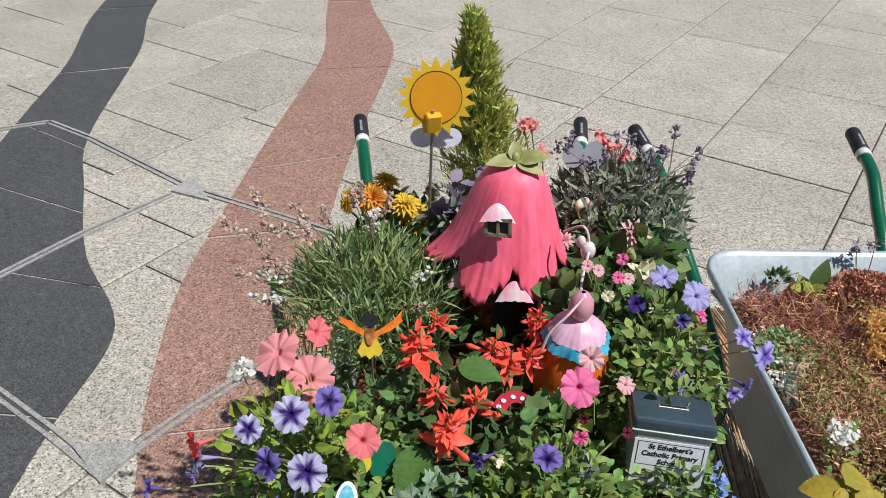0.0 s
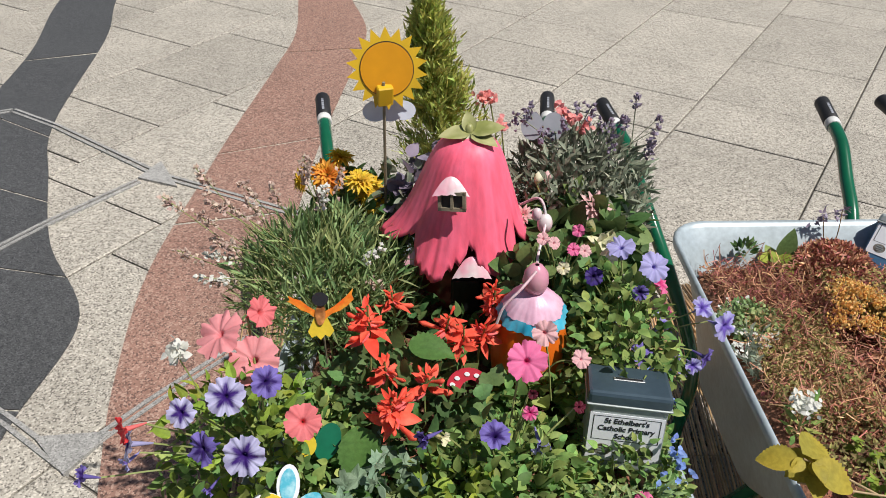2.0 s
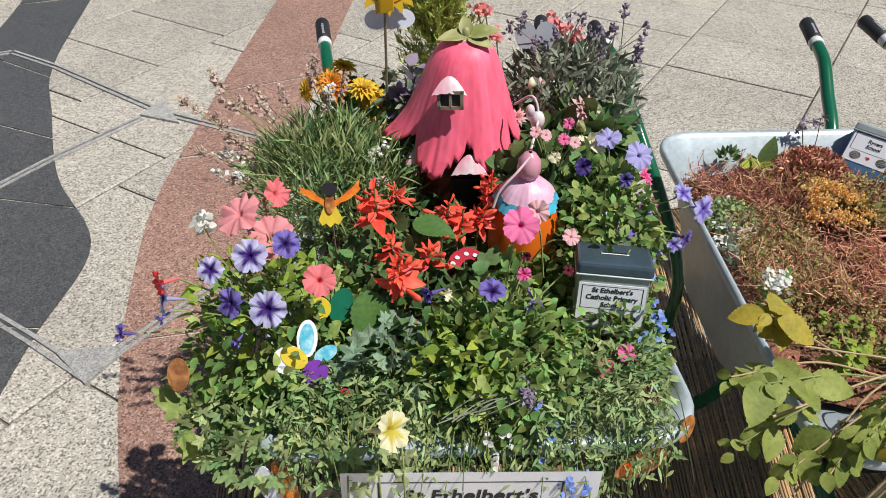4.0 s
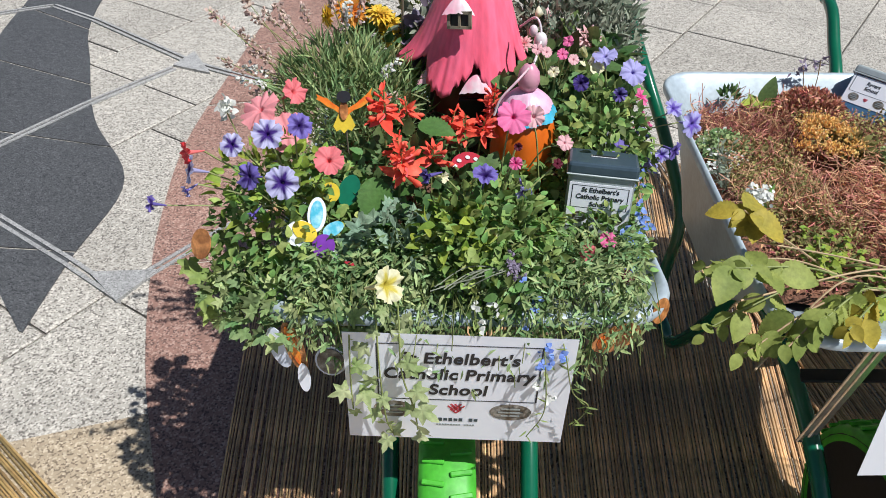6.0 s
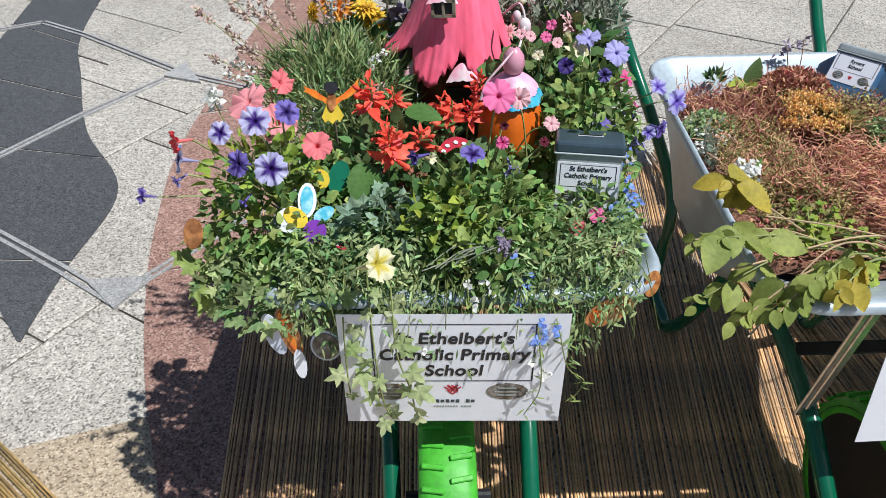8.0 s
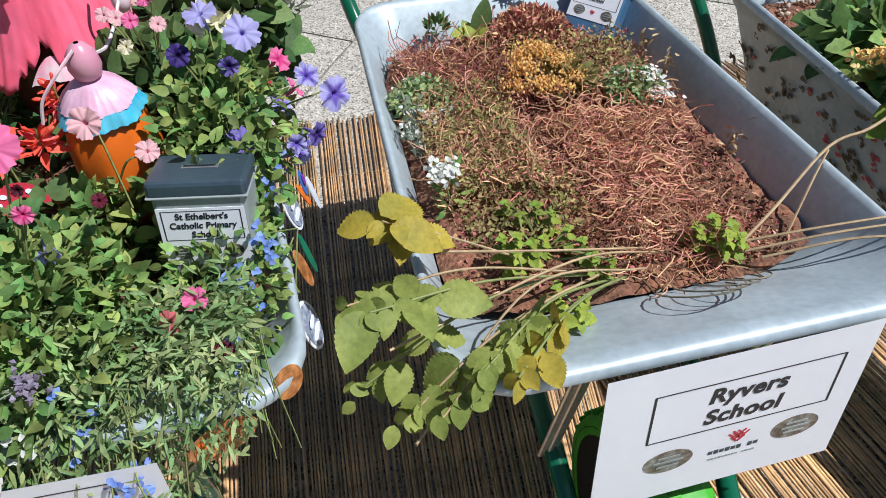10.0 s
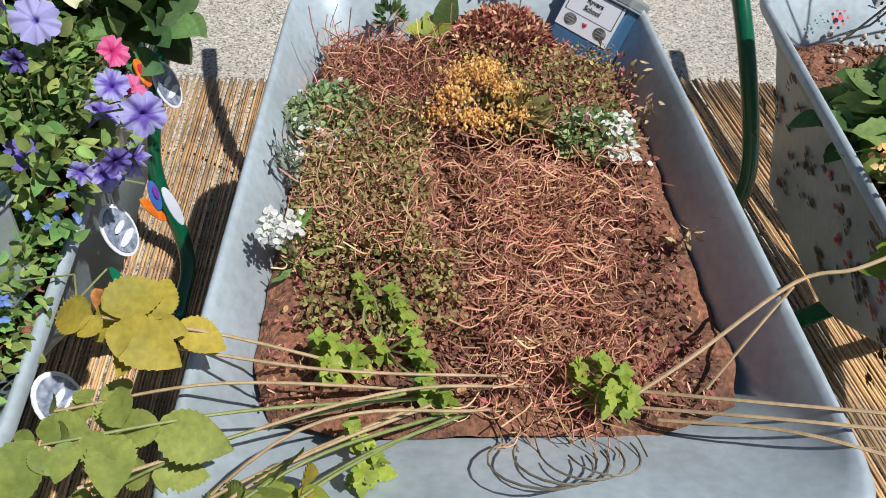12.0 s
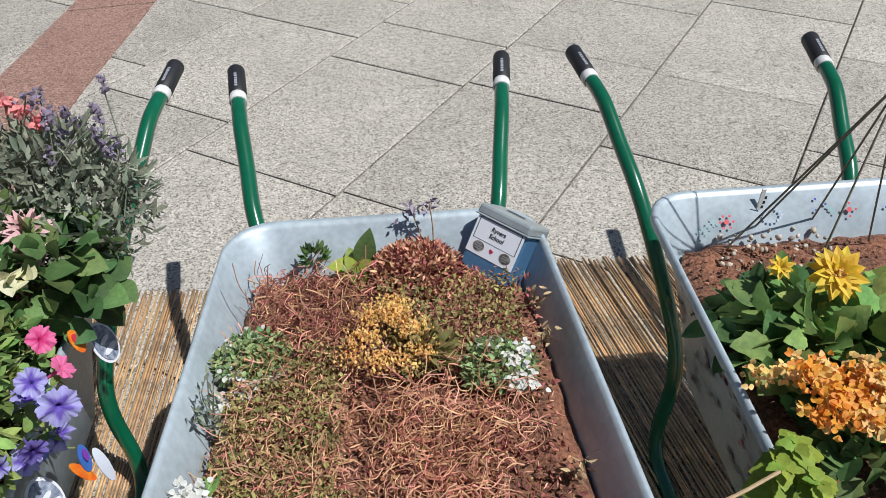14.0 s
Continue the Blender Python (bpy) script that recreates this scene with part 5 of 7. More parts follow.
def lathe(rings, n=32, wob=None, closed=True):
    v = []
    for i, (r, z) in enumerate(rings):
        for k in range(n):
            a = 2 * math.pi * k / n
            q = r * (1 + (wob(a, i / (len(rings) - 1)) if wob else 0))
            v.append((q * math.cos(a), q * math.sin(a), z))
    f = [(i * n + k, i * n + (k + 1) % n, (i + 1) * n + (k + 1) % n, (i + 1) * n + k) for i in range(len(rings) - 1) for k in range(n)]
    return v, (f + [tuple(range(n - 1, -1, -1))] if closed else f)


put("body", *lathe([(0.036, 0.0), (0.050, 0.035), (0.055, 0.08), (0.054, 0.115), (0.048, 0.145), (0.036, 0.17)], 40, lambda a, s: 0.025 * math.cos(8 * a)), M_ORANGE, mini, "orange body", True)
wave = lambda a, s: (0.05 * math.sin(7 * a) + 0.03 * math.sin(26 * a)) * (1 - s)
put("cap_edge", *lathe([(0.050, 0.163), (0.047, 0.170), (0.042, 0.179)], 84, wave, False), M_CAPB, mini, "turquoise painted cap edge", True)
put("cap", *lathe([(0.043, 0.178), (0.036, 0.188), (0.027, 0.197), (0.016, 0.204), (0.006, 0.207)], 84, lambda a, s: wave(a, 0.3 + 0.7 * s), False), M_CAP, mini, "pink petal cap", True)
put("bulb", *lathe([(0.006, 0.203), (0.015, 0.209), (0.0185, 0.221), (0.0165, 0.236), (0.009, 0.247), (0.003, 0.250)], 24), M_BULB, mini, smooth=True)
grow("curl", tube(spline([(mx - 0.002, my - 0.012, 0.855), (mx - 0.022, my - 0.028, 0.838), (mx - 0.045, my - 0.036, 0.812), (mx - 0.054, my - 0.040, 0.785)], 6), 0.002, 6), M_FLAP, mini)


def cutout(outline, at, turn, size, material, parent, name, thick=0.0012):
    """A flat card shape, in x and z, with thickness; at is in world coordinates."""
    o = np.array(parent.matrix_world.translation)
    r = np.array(Euler([radians(a) for a in turn]).to_matrix())
    n = len(outline)
    v = [r @ np.array([x * size, s * thick, z * size]) + np.array(at) - o for s in (0, 1) for x, z in outline]
    f = [tuple(range(n)), tuple(range(2 * n - 1, n - 1, -1))] + [(i, i + n, (i + 1) % n + n, (i + 1) % n) for i in range(n)]
    return put(name, v, f, material, parent)


def ellipse(cx, cz, rx, rz, n=24, lean=0.0):
    c, s = math.cos(radians(lean)), math.sin(radians(lean))
    return [(cx + rx * math.cos(t) * c - rz * math.sin(t) * s, cz + rx * math.cos(t) * s + rz * math.sin(t) * c) for t in (2 * math.pi * k / n for k in range(n))]


sx, sy, sz = -0.064, 0.545, 1.002
TS = (-16, 0, 3)
sunp = plant("paper_sun", (-0.08, 0.545, 0.560), "yellow paper sun with spiky rays on a thin cane", "garden decoration")
cutout([((1.0 if k % 2 else 0.74) * math.cos(math.pi * k / 18 + 0.02), (1.0 if k % 2 else 0.74) * math.sin(math.pi * k / 18 + 0.02)) for k in range(36)], (sx, sy, sz), TS, 0.066, M_SUNY, sunp, "ray_card")
cutout(ellipse(0, 0, 0.66, 0.66, 40), (sx, sy - 0.0012, sz), TS, 0.066, M_INK, sunp, "outline")
cutout(ellipse(0, 0, 0.64, 0.64, 40), (sx, sy - 0.0024, sz), TS, 0.066, M_SUNO, sunp, "face_disc")
cutout(ellipse(-0.36, 0, 0.32, 0.26, 16), (sx, sy + 0.012, sz - 0.080), TS, 0.066, M_CLOUD, sunp, "cloud_card")
cutout(ellipse(0.02, 0.05, 0.36, 0.32, 16), (sx, sy + 0.0135, sz - 0.080), TS, 0.066, M_CLOUD, sunp, "cloud_card")
cutout(ellipse(0.36, 0, 0.32, 0.25, 16), (sx, sy + 0.015, sz - 0.080), TS, 0.066, M_CLOUD, sunp, "cloud_card")
ocl = Vector((sx - 0.004, sy - 0.012, sz - 0.040)) - sunp.matrix_world.translation
part("clip", box_bm((0.026, 0.016, 0.034), ocl, 0.002, 1, Euler((radians(10), 0, radians(18))).to_quaternion()), M_SUNY, sunp, "yellow plastic peg")
grow("cane", tube([(-0.082, 0.548, 0.560), (-0.074, 0.54, 0.78), (-0.069, 0.532, 0.985)], 0.0025, 6), M_CANE, sunp)

bf = plant("paper_butterfly", (-0.150, 0.225, 0.66), "orange and yellow paper butterfly on a stick", "garden decoration")
bx, by, bz = -0.146, 0.222, 0.766
for s in (-1, 1):
    cutout([(s * 0.05, 0.0), (s * 0.40, 0.20), (s * 0.62, 0.38), (s * 0.80, 0.42 + 0.12 * (s > 0)), (s * 1.02, 0.52 + 0.28 * (s > 0)), (s * 0.97, 0.38 + 0.2 * (s > 0)), (s * 1.04, 0.34 + 0.1 * (s > 0)), (s * 0.84, 0.24), (s * 0.62, 0.08), (s * 0.36, -0.02), (s * 0.14, -0.20)], (bx, by, bz), (-30, 0, 0), 0.046, M_CARD_O, bf, "wing")
cutout([(-0.40, -0.52), (-0.22, -0.1), (-0.16, 0.12), (0.16, 0.12), (0.22, -0.1), (0.42, -0.48), (0.28, -0.68), (0.14, -0.62), (0, -0.78), (-0.14, -0.64), (-0.28, -0.72)], (bx, by - 0.0015, bz - 0.004), (-30, 0, 0), 0.046, M_CARD_Y, bf, "lower_wing")
cutout(ellipse(0, 0, 0.16, 0.36, 14), (bx, by - 0.003, bz), (-30, 0, 0), 0.046, M_CARD_B, bf, "body")
cutout(ellipse(0, 0.42, 0.26, 0.22, 14), (bx, by - 0.0042, bz + 0.004), (-30, 0, 0), 0.046, M_INK, bf, "head")
grow("cane", tube([(bx, by + 0.004, 0.66), (bx, by + 0.003, bz - 0.02)], 0.0015, 5), M_CANE, bf)

fy = plant("paper_fairy_shape", (-0.14, -0.05, 0.66), "cut-out card shape in yellow, turquoise and purple on a stick", "garden decoration")
fx, fyy, fz = -0.150, -0.090, 0.748
TF = (-32, 0, 4)
for nm, ol, m, dz in (("wing", ellipse(0.25, 0.62, 0.28, 0.52, 20, -6), M_PAPER, 0), ("wing_print", ellipse(0.25, 0.64, 0.19, 0.42, 20, -6), M_CARD_T, 1), ("small_wing", ellipse(0.72, 0.18, 0.34, 0.2, 16, 28), M_CARD_T, 0),
                      ("card", ellipse(-0.25, 0.1, 0.42, 0.36, 20, -20), M_PAPER, 0), ("yellow_patch", ellipse(-0.12, 0.14, 0.40, 0.28, 18, -35), M_CARD_Y, 1), ("card_edge", ellipse(-0.32, -0.22, 0.34, 0.12, 14, -10), M_PAPER, 0),
                      ("purple_patch", ellipse(0.42, -0.3, 0.34, 0.36, 16, -40), M_CARD_P, 1), ("tail", ellipse(0.85, -0.72, 0.4, 0.13, 14, -38), M_PAPER, 0), ("tail_tip", ellipse(1.15, -0.88, 0.2, 0.1, 12, -15), M_HEART, 1)):
    cutout(ol, (fx, fyy - 0.0014 * dz, fz), TF, 0.046, m, fy, nm)
grow("cane", tube([(-0.145, -0.058, 0.66), (-0.148, -0.082, fz)], 0.0015, 5), M_CANE, fy)
fy2 = plant("paper_fairy_shape", (-0.125, 0.02, 0.68), "round yellow card with dark green wing on a stick", "garden decoration")
cutout(ellipse(0, 0, 0.014, 0.015, 20), (-0.132, -0.012, 0.764), (-30, 0, 0), 1, M_CARD_Y, fy2, "face_disc")
cutout(ellipse(0.027, 0.003, 0.015, 0.024, 18, -20), (-0.132, -0.0105, 0.764), (-30, 0, 0), 1, M_CARD_G, fy2, "wing")
grow("cane", tube([(-0.13, 0.0, 0.68), (-0.131, -0.008, 0.775)], 0.0015, 5), M_CANE, fy2)
toad = plant("paper_toadstool", (0.056, 0.13, 0.66), "red spotted toadstool cap cut from card", "garden decoration")
arc = [(math.cos(radians(a)), 0.9 * math.sin(radians(a))) for a in range(20, 200, 12)] + [(0.42 * math.cos(radians(a)) + 0.08, 0.5 * math.sin(radians(a)) - 0.12) for a in range(195, 20, -20)]
cutout(arc, (0.066, 0.125, 0.718), (-30, 18, 0), 0.031, M_HEART, toad, "cap")
for a, r in ((40, 0.72), (75, 0.74), (110, 0.72), (150, 0.72), (180, 0.75)):
    cutout(ellipse(r * math.cos(radians(a)), 0.9 * r * math.sin(radians(a)), 0.13, 0.09, 12), (0.066, 0.1235, 0.718), (-30, 18, 0), 0.031, M_PAPER, toad, "spot")
grow("cane", tube([(0.06, 0.13, 0.66), (0.06, 0.128, 0.725)], 0.0015, 5), M_CANE, toad)
dec = plant("paper_butterfly", (0.205, 0.64, 0.80), "grey translucent butterfly cut-out behind the lavender", "garden decoration")
for s in (-1, 1):
    cutout(ellipse(s * 0.019, 0.008, 0.020, 0.025, 18), (0.205, 0.61, 0.862), (-25, 0, 0), 1, M_GREYCARD, dec, "wing")
grow("cane", tube([(0.205, 0.62, 0.70), (0.205, 0.612, 0.87)], 0.0015, 5), M_CANE, dec)


# ---- writing and signs ----
def words(text, size, at, parent, material, shear=0.0, bold=0.012, turn=(90, 0, 0), name="lettering", spacing=1.0):
    c = bpy.data.curves.new(name, "FONT")
    c.body = text
    c.size = size
    c.align_x = "CENTER"
    c.align_y = "CENTER"
    c.shear = shear
    c.offset = bold * size
    c.extrude = 0.0002
    c.space_line = 1.08
    c.space_character = spacing
    c.materials.append(material)
    ob = new(name, c)
    ob.parent = parent
    ob.matrix_local = pose(*at, *turn)
    return ob


def sheet(w, h, bow, thick=0.0006, nx=24, nz=8):
    """A laminated sheet in x and z facing -y, slightly bowed."""
    v, f = [], []
    def yy(a, b):
        return bow * (1 - a * a) * (0.3 + 0.7 * b) * -1
    for s in (0, 1):
        for j in range(nz + 1):
            for i in range(nx + 1):
                a, b = i / nx * 2 - 1, j / nz
                v.append((a * w / 2, yy(a, 1 - b) + s * thick, (b - 0.5) * h))
    o = (nx + 1) * (nz + 1)
    for j in range(nz):
        for i in range(nx):
            q = (j * (nx + 1) + i, j * (nx + 1) + i + 1, (j + 1) * (nx + 1) + i + 1, (j + 1) * (nx + 1) + i)
            f.append(q)
            f.append(tuple(k + o for k in q[::-1]))
    return v, f


def frame_lines(w, h, t, at, parent, y):
    bm = bmesh.new()
    for sx_, sz_, ox, oz in ((w, t, 0, h / 2), (w, t, 0, -h / 2), (t, h, -w / 2, 0), (t, h, w / 2, 0)):
        bmesh.ops.create_cube(bm, size=1, matrix=Matrix.LocRotScale((at[0] + ox, y, at[1] + oz), None, (sx_ + t, 0.0004, sz_)))
    return part("border", bm, M_INK, parent)


def oval_print(x, z, rx, rz, y, parent, name="oval_badge"):
    n = 28
    v = [(x + rx * math.cos(2 * math.pi * k / n), y, z + rz * math.sin(2 * math.pi * k / n)) for k in range(n)] + [(x + rx * math.cos(2 * math.pi * k / n), y + 0.0005, z + rz * math.sin(2 * math.pi * k / n)) for k in range(n)]
    ob = put(name, v, [tuple(range(n))] + [(k, k + n, (k + 1) % n + n, (k + 1) % n) for k in range(n)], M_PHOTO, parent)
    for k in range(-1, 2):
        bm = box_bm((rx * (1.2 - 0.3 * abs(k)), 0.0004, rz * 0.16), (x, y - 0.0006, z + k * rz * 0.42))
        part("print_bar", bm, M_TIN, ob)
    return ob


def bar_row(w, h, at, count, material, parent, y):
    """A line of unreadable small print, as short bars."""
    bm = bmesh.new()
    step = w / count
    for k in range(count):
        if k == count * 2 // 3:
            continue
        bmesh.ops.create_cube(bm, size=1, matrix=Matrix.LocRotScale((at[0] - w / 2 + (k + 0.5) * step, y, at[1]), None, (step * 0.72, 0.0005, h * (0.8 + 0.2 * (k % 2)))))
    return part("caption_bar", bm, material, parent)


def heart(x, z, s, y, parent):
    bm = bmesh.new()
    for ox, oz, a in ((-0.32, 0.1, 45), (0.32, 0.1, -45), (-0.1, -0.3, 45), (0.1, -0.3, -45), (0.0, 0.1, 45)):
        for k in (-1, 1):
            bmesh.ops.create_cube(bm, size=1, matrix=Matrix.LocRotScale((x + (ox + 0.12 * k) * s, y, z + (oz + 0.1 * k * (1 if a > 0 else -1)) * s), Euler((0, radians(a), 0)).to_quaternion(), (0.62 * s, 0.0004, 0.13 * s)))
    return part("heart_mark", bm, M_HEART, parent)


sign = thing("sign", pose(0.060, -0.207, 0.572, -3, 1, 1), "laminated white school sign hung on the barrow's front", "sign", "barrow signs")
put("sheet", *sheet(0.312, 0.212, 0.0), M_PAPER, sign, smooth=True)
frame_lines(0.222, 0.108, 0.0011, (0.0, 0.034), sign, -0.0003)
words("St Ethelbert's\nCatholic Primary\nSchool", 0.0285, (0, -0.0006, 0.031), sign, M_INK, 0.12, 0.028, spacing=1.06)
oval_print(-0.090, -0.042, 0.029, 0.017, -0.0006, sign)
oval_print(0.077, -0.042, 0.030, 0.017, -0.0006, sign)
heart(-0.001, -0.036, 0.018, -0.0004, sign)
bar_row(0.066, 0.0065, (-0.001, -0.062), 9, M_TIN_DARK, sign, -0.0004)
bar_row(0.056, 0.003, (-0.001, -0.073), 14, M_TIN, sign, -0.0004)

sign2 = thing("sign", pose(0.806, -0.206, 0.556, -8, -0.5, 3), "laminated white school sign taped to the barrow's front rim", "sign", "barrow signs")
put("sheet", *sheet(0.318, 0.232, 0.0), M_PAPER, sign2, smooth=True)
frame_lines(0.225, 0.080, 0.0014, (0.012, 0.034), sign2, -0.0003)
words("Ryvers\nSchool", 0.033, (0.012, -0.0006, 0.034), sign2, M_INK, 0.12, 0.028, spacing=1.06)
oval_print(-0.068, -0.048, 0.031, 0.020, -0.0006, sign2)
oval_print(0.094, -0.042, 0.031, 0.020, -0.0006, sign2)
heart(0.018, -0.030, 0.020, -0.0004, sign2)
bar_row(0.066, 0.007, (0.016, -0.054), 9, M_TIN_DARK, sign2, -0.0004)
bar_row(0.062, 0.003, (0.016, -0.067), 14, M_TIN, sign2, -0.0004)


def tin(m, label, lines, lid_mat, body_mat, label_h, label_z):
    """A collecting tin: body, lid with coin slot, paper label on its front (-y)."""
    t = thing("collecting_tin", m, label, "collecting tin", "school collecting tins")
    part("body", box_bm((0.100, 0.064, 0.105), (0, 0, 0.0525), 0.006, 2), body_mat, t)
    lid = part("lid", box_bm((0.106, 0.070, 0.020), (0, 0, 0.110), 0.005, 2), lid_mat, t, "slate blue tin lid")
    part("seam", box_bm((0.1075, 0.0715, 0.003), (0, 0, 0.1015), 0.001, 1), M_TIN, lid)
    part("coin_slot", box_bm((0.040, 0.007, 0.002), (0, 0, 0.1206), 0.0006, 1), M_ZINC, lid)
    # No opening is cut: a black bar paints the shade inside the slot.
    part("slot_shade", box_bm((0.034, 0.0025, 0.0022), (0, 0, 0.1212)), M_BLACK, lid)
    part("label", box_bm((0.094, 0.0008, label_h), (0, -0.0326, label_z)), M_PAPER, t, "white printed paper label")
    words("\n".join(lines), 0.0105, (0, -0.0334, label_z + label_h * 0.2), t, M_INK, 0.1, 0.02)
    frame_lines(0.084, 0.036, 0.0006, (0, label_z + label_h * 0.2), t, -0.0331)
    oval_print(-0.026, label_z - label_h * 0.27, 0.011, 0.009, -0.0333, t)
    oval_print(0.028, label_z - label_h * 0.27, 0.011, 0.009, -0.0333, t)
    heart(0.0, label_z - label_h * 0.25, 0.007, -0.0333, t)
    return t


tin(pose(0.268, 0.066, 0.652, -13, 0, -8), "slate-lidded collecting tin with a school label among the flowers", ["St Ethelbert's", "Catholic Primary", "School"], M_TIN_DARK, M_TIN, 0.072, 0.052)
tin(pose(0.908, 0.588, 0.556, -36, 0, -44) @ pose(0, 0.03, 0), "blue collecting tin with a school label leaning in the tray corner", ["Ryvers", "School"], M_TIN, M_TIN_BLUE, 0.062, 0.068)

# ---- pictures stuck round the flower barrow ----
def sticker(at, turn, shapes, label, name="paper_decoration"):
    p = plant(name, at, label, "paper decoration", "stickers round the flower barrow")
    for i, (nm, ol, m) in enumerate(shapes):
        cutout(ol, np.array(at) + np.array(Euler([radians(a) for a in turn]).to_matrix()) @ np.array([0, -0.0014 * i, 0]), turn, 1, m, p, nm)
    return p


RS = (-16, 0, 80)
M_BADGE = mat("blue_grey_print", (0.20, 0.24, 0.33), 0.4, 0.0, 0.4, 160, 0, (0.42, 0.46, 0.55), 90)
for xx_, yy_, zz_ in ((0.352, 0.20, 0.592), (0.346, 0.455, 0.592), (0.362, -0.02, 0.610)):
    sticker((xx_, yy_, zz_), RS, [("rim_card", ellipse(0, 0, 0.024, 0.036, 24), M_PAPER), ("print", ellipse(0, 0, 0.020, 0.031, 24), M_BADGE), ("swirl", ellipse(0, -0.012, 0.014, 0.005, 14), M_PAPER), ("swirl", ellipse(0, 0.006, 0.010, 0.004, 14), M_PAPER)], "oval white-edged badge stuck to the tray's side")
sticker((0.372, 0.27, 0.560), RS, [("wing", ellipse(-0.014, 0.004, 0.007, 0.026, 16, 14), M_CARD_O), ("wing", ellipse(0.000, 0.014, 0.009, 0.020, 16, -20), M_CARD_BL), ("lower_wing", ellipse(0.012, -0.018, 0.009, 0.030, 16, -8), M_CLOUD), ("patch", ellipse(0.002, 0.018, 0.004, 0.009, 12, -20), M_CARD_P)], "orange, blue and white card butterfly on the tray's side")
sticker((0.360, 0.125, 0.565), RS, [("wing", ellipse(-0.014, 0, 0.014, 0.034, 16), M_CARD_B), ("wing", ellipse(0.016, -0.004, 0.008, 0.034, 16, -8), M_CARD_G)], "brown and green card wings on the tray's side")
sticker((0.345, 0.40, 0.655), RS, [("wing", ellipse(0, 0, 0.010, 0.020, 16), M_CARD_O), ("patch", ellipse(0, 0.004, 0.005, 0.009, 14), M_HEART)], "small orange card wing on the tray's side")
sticker((-0.172, -0.182, 0.615), (-10, 0, 0), [("pale_wing", ellipse(-0.018, 0.004, 0.014, 0.036, 16, 14), M_CLOUD), ("wing", ellipse(0.004, 0.006, 0.013, 0.044, 18, 14), M_CARD_B), ("stripe", ellipse(0.002, 0.01, 0.006, 0.034, 14, 14), M_CARD_O), ("tip", ellipse(0.014, -0.045, 0.009, 0.026, 14, 2), M_PAPER)], "brown and white card wing hanging under the rim")
sticker((-0.118, -0.19, 0.605), (-10, 0, 0), [("film", ellipse(0, 0, 0.022, 0.026, 18), M_CLOUD), ("print", ellipse(0, 0, 0.019, 0.022, 18), M_PHOTO)], "grey printed oval hanging under the rim")
sticker((0.272, -0.175, 0.655), (-12, 0, 14), [("wing", ellipse(0, 0, 0.036, 0.02, 16, 16), M_CARD_B), ("patch", ellipse(-0.016, -0.004, 0.012, 0.012, 14), M_CARD_O)], "russet card wing under the front rim")
sticker((0.338, -0.13, 0.665), (-12, 0, 40), [("wing", ellipse(0, 0, 0.018, 0.02, 16), M_CARD_B)], "rust brown card circle at the tray corner")
sticker((-0.30, -0.10, 0.735), (-30, 0, -30), [("wing", ellipse(0, 0, 0.018, 0.022, 16), M_CARD_B)], "faded brown card wing among the leaves")

# ---- dried barrow ----
def mess(n, box, lift, length, r, material, parent, name, curl=0.35, flat=0.35):
    """Tangled dry strands over a patch of soil. box: x0, x1, y0, y1."""
    out = []
    for _ in range(n):
        x, y = rng.uniform(box[0], box[1]), rng.uniform(box[2], box[3])
        ly = y - 0.29
        z = 0.66 - 0.073 * ly - 0.078 + lift * rng.random() ** 1.4
        a = rng.uniform(0, 6.28)
        ln = length * rng.uniform(0.5, 1.2)
        d = np.array([math.cos(a), math.sin(a), rng.normal(scale=flat)])
        e = np.array([-math.sin(a), math.cos(a), rng.normal(scale=0.5)]) * curl * ln
        p = np.array([x, y, z])
        q = [p, p + d * ln * 0.5 + e, p + d * ln + e * rng.uniform(-0.5, 1.2)]
        q = [np.array([t[0], t[1], max(t[2], z - 0.012)]) for t in q]
        out.append(tube(spline(q, 3), r * rng.uniform(0.7, 1.3), 3, False))
    return tagged(grow(name, merge(out), material, parent), kind="stuff")


def tuft(n, box, lift, size, template, material, parent, name, spread=0.8):
    x, y = rng.uniform(box[0], box[1], n), rng.uniform(box[2], box[3], n)
    z = 0.66 - 0.073 * (y - 0.29) - 0.076 + lift * rng.random(n)
    ax = rng.normal(scale=spread, size=(n, 3)) + [0, -0.1, 0.5]
    return grow(name, strew(*template, np.stack([x, y, z], 1), ax, rng.normal(scale=0.6, size=(n, 3)) + [0, -0.3, 0.9], size * rng.uniform(0.5, 1.3, n)), material, parent)


straw = plant("dried_plant", (0.82, 0.14, 0.585), "tangle of dry orange-brown straw stems across the peat", "dried plant")
mess(1100, (0.75, 0.905, 0.0, 0.30), 0.045, 0.034, 0.0008, M_STRAW, straw, "stem_tangle")
mess(420, (0.72, 0.96, 0.0, 0.36), 0.016, 0.03, 0.0006, M_DRYRED, straw, "dark_tangle")
mess(90, (0.75, 0.88, -0.045, 0.02), 0.02, 0.045, 0.0008, M_STRAW, straw, "front_tangle")
mess(420, (0.76, 0.95, 0.24, 0.42), 0.05, 0.035, 0.0008, M_STRAW, straw, "rear_tangle", 0.4, 0.6)
brown = plant("dried_plant", (0.62, 0.5, 0.575), "brown shrivelled bedding plants at the tray's rear", "dried plant")
mess(620, (0.56, 0.74, 0.40, 0.60), 0.03, 0.03, 0.0007, M_DRYRED, brown, "stem_tangle", 0.5, 0.8)
tuft(2200, (0.555, 0.97, 0.36, 0.60), 0.03, 0.011, LEAF_NARROW, M_DRYRED, brown, "withered_leaves")
mess(240, (0.56, 0.75, 0.40, 0.60), 0.04, 0.04, 0.0008, M_STRAW, brown, "pale_tangle", 0.5, 0.8)
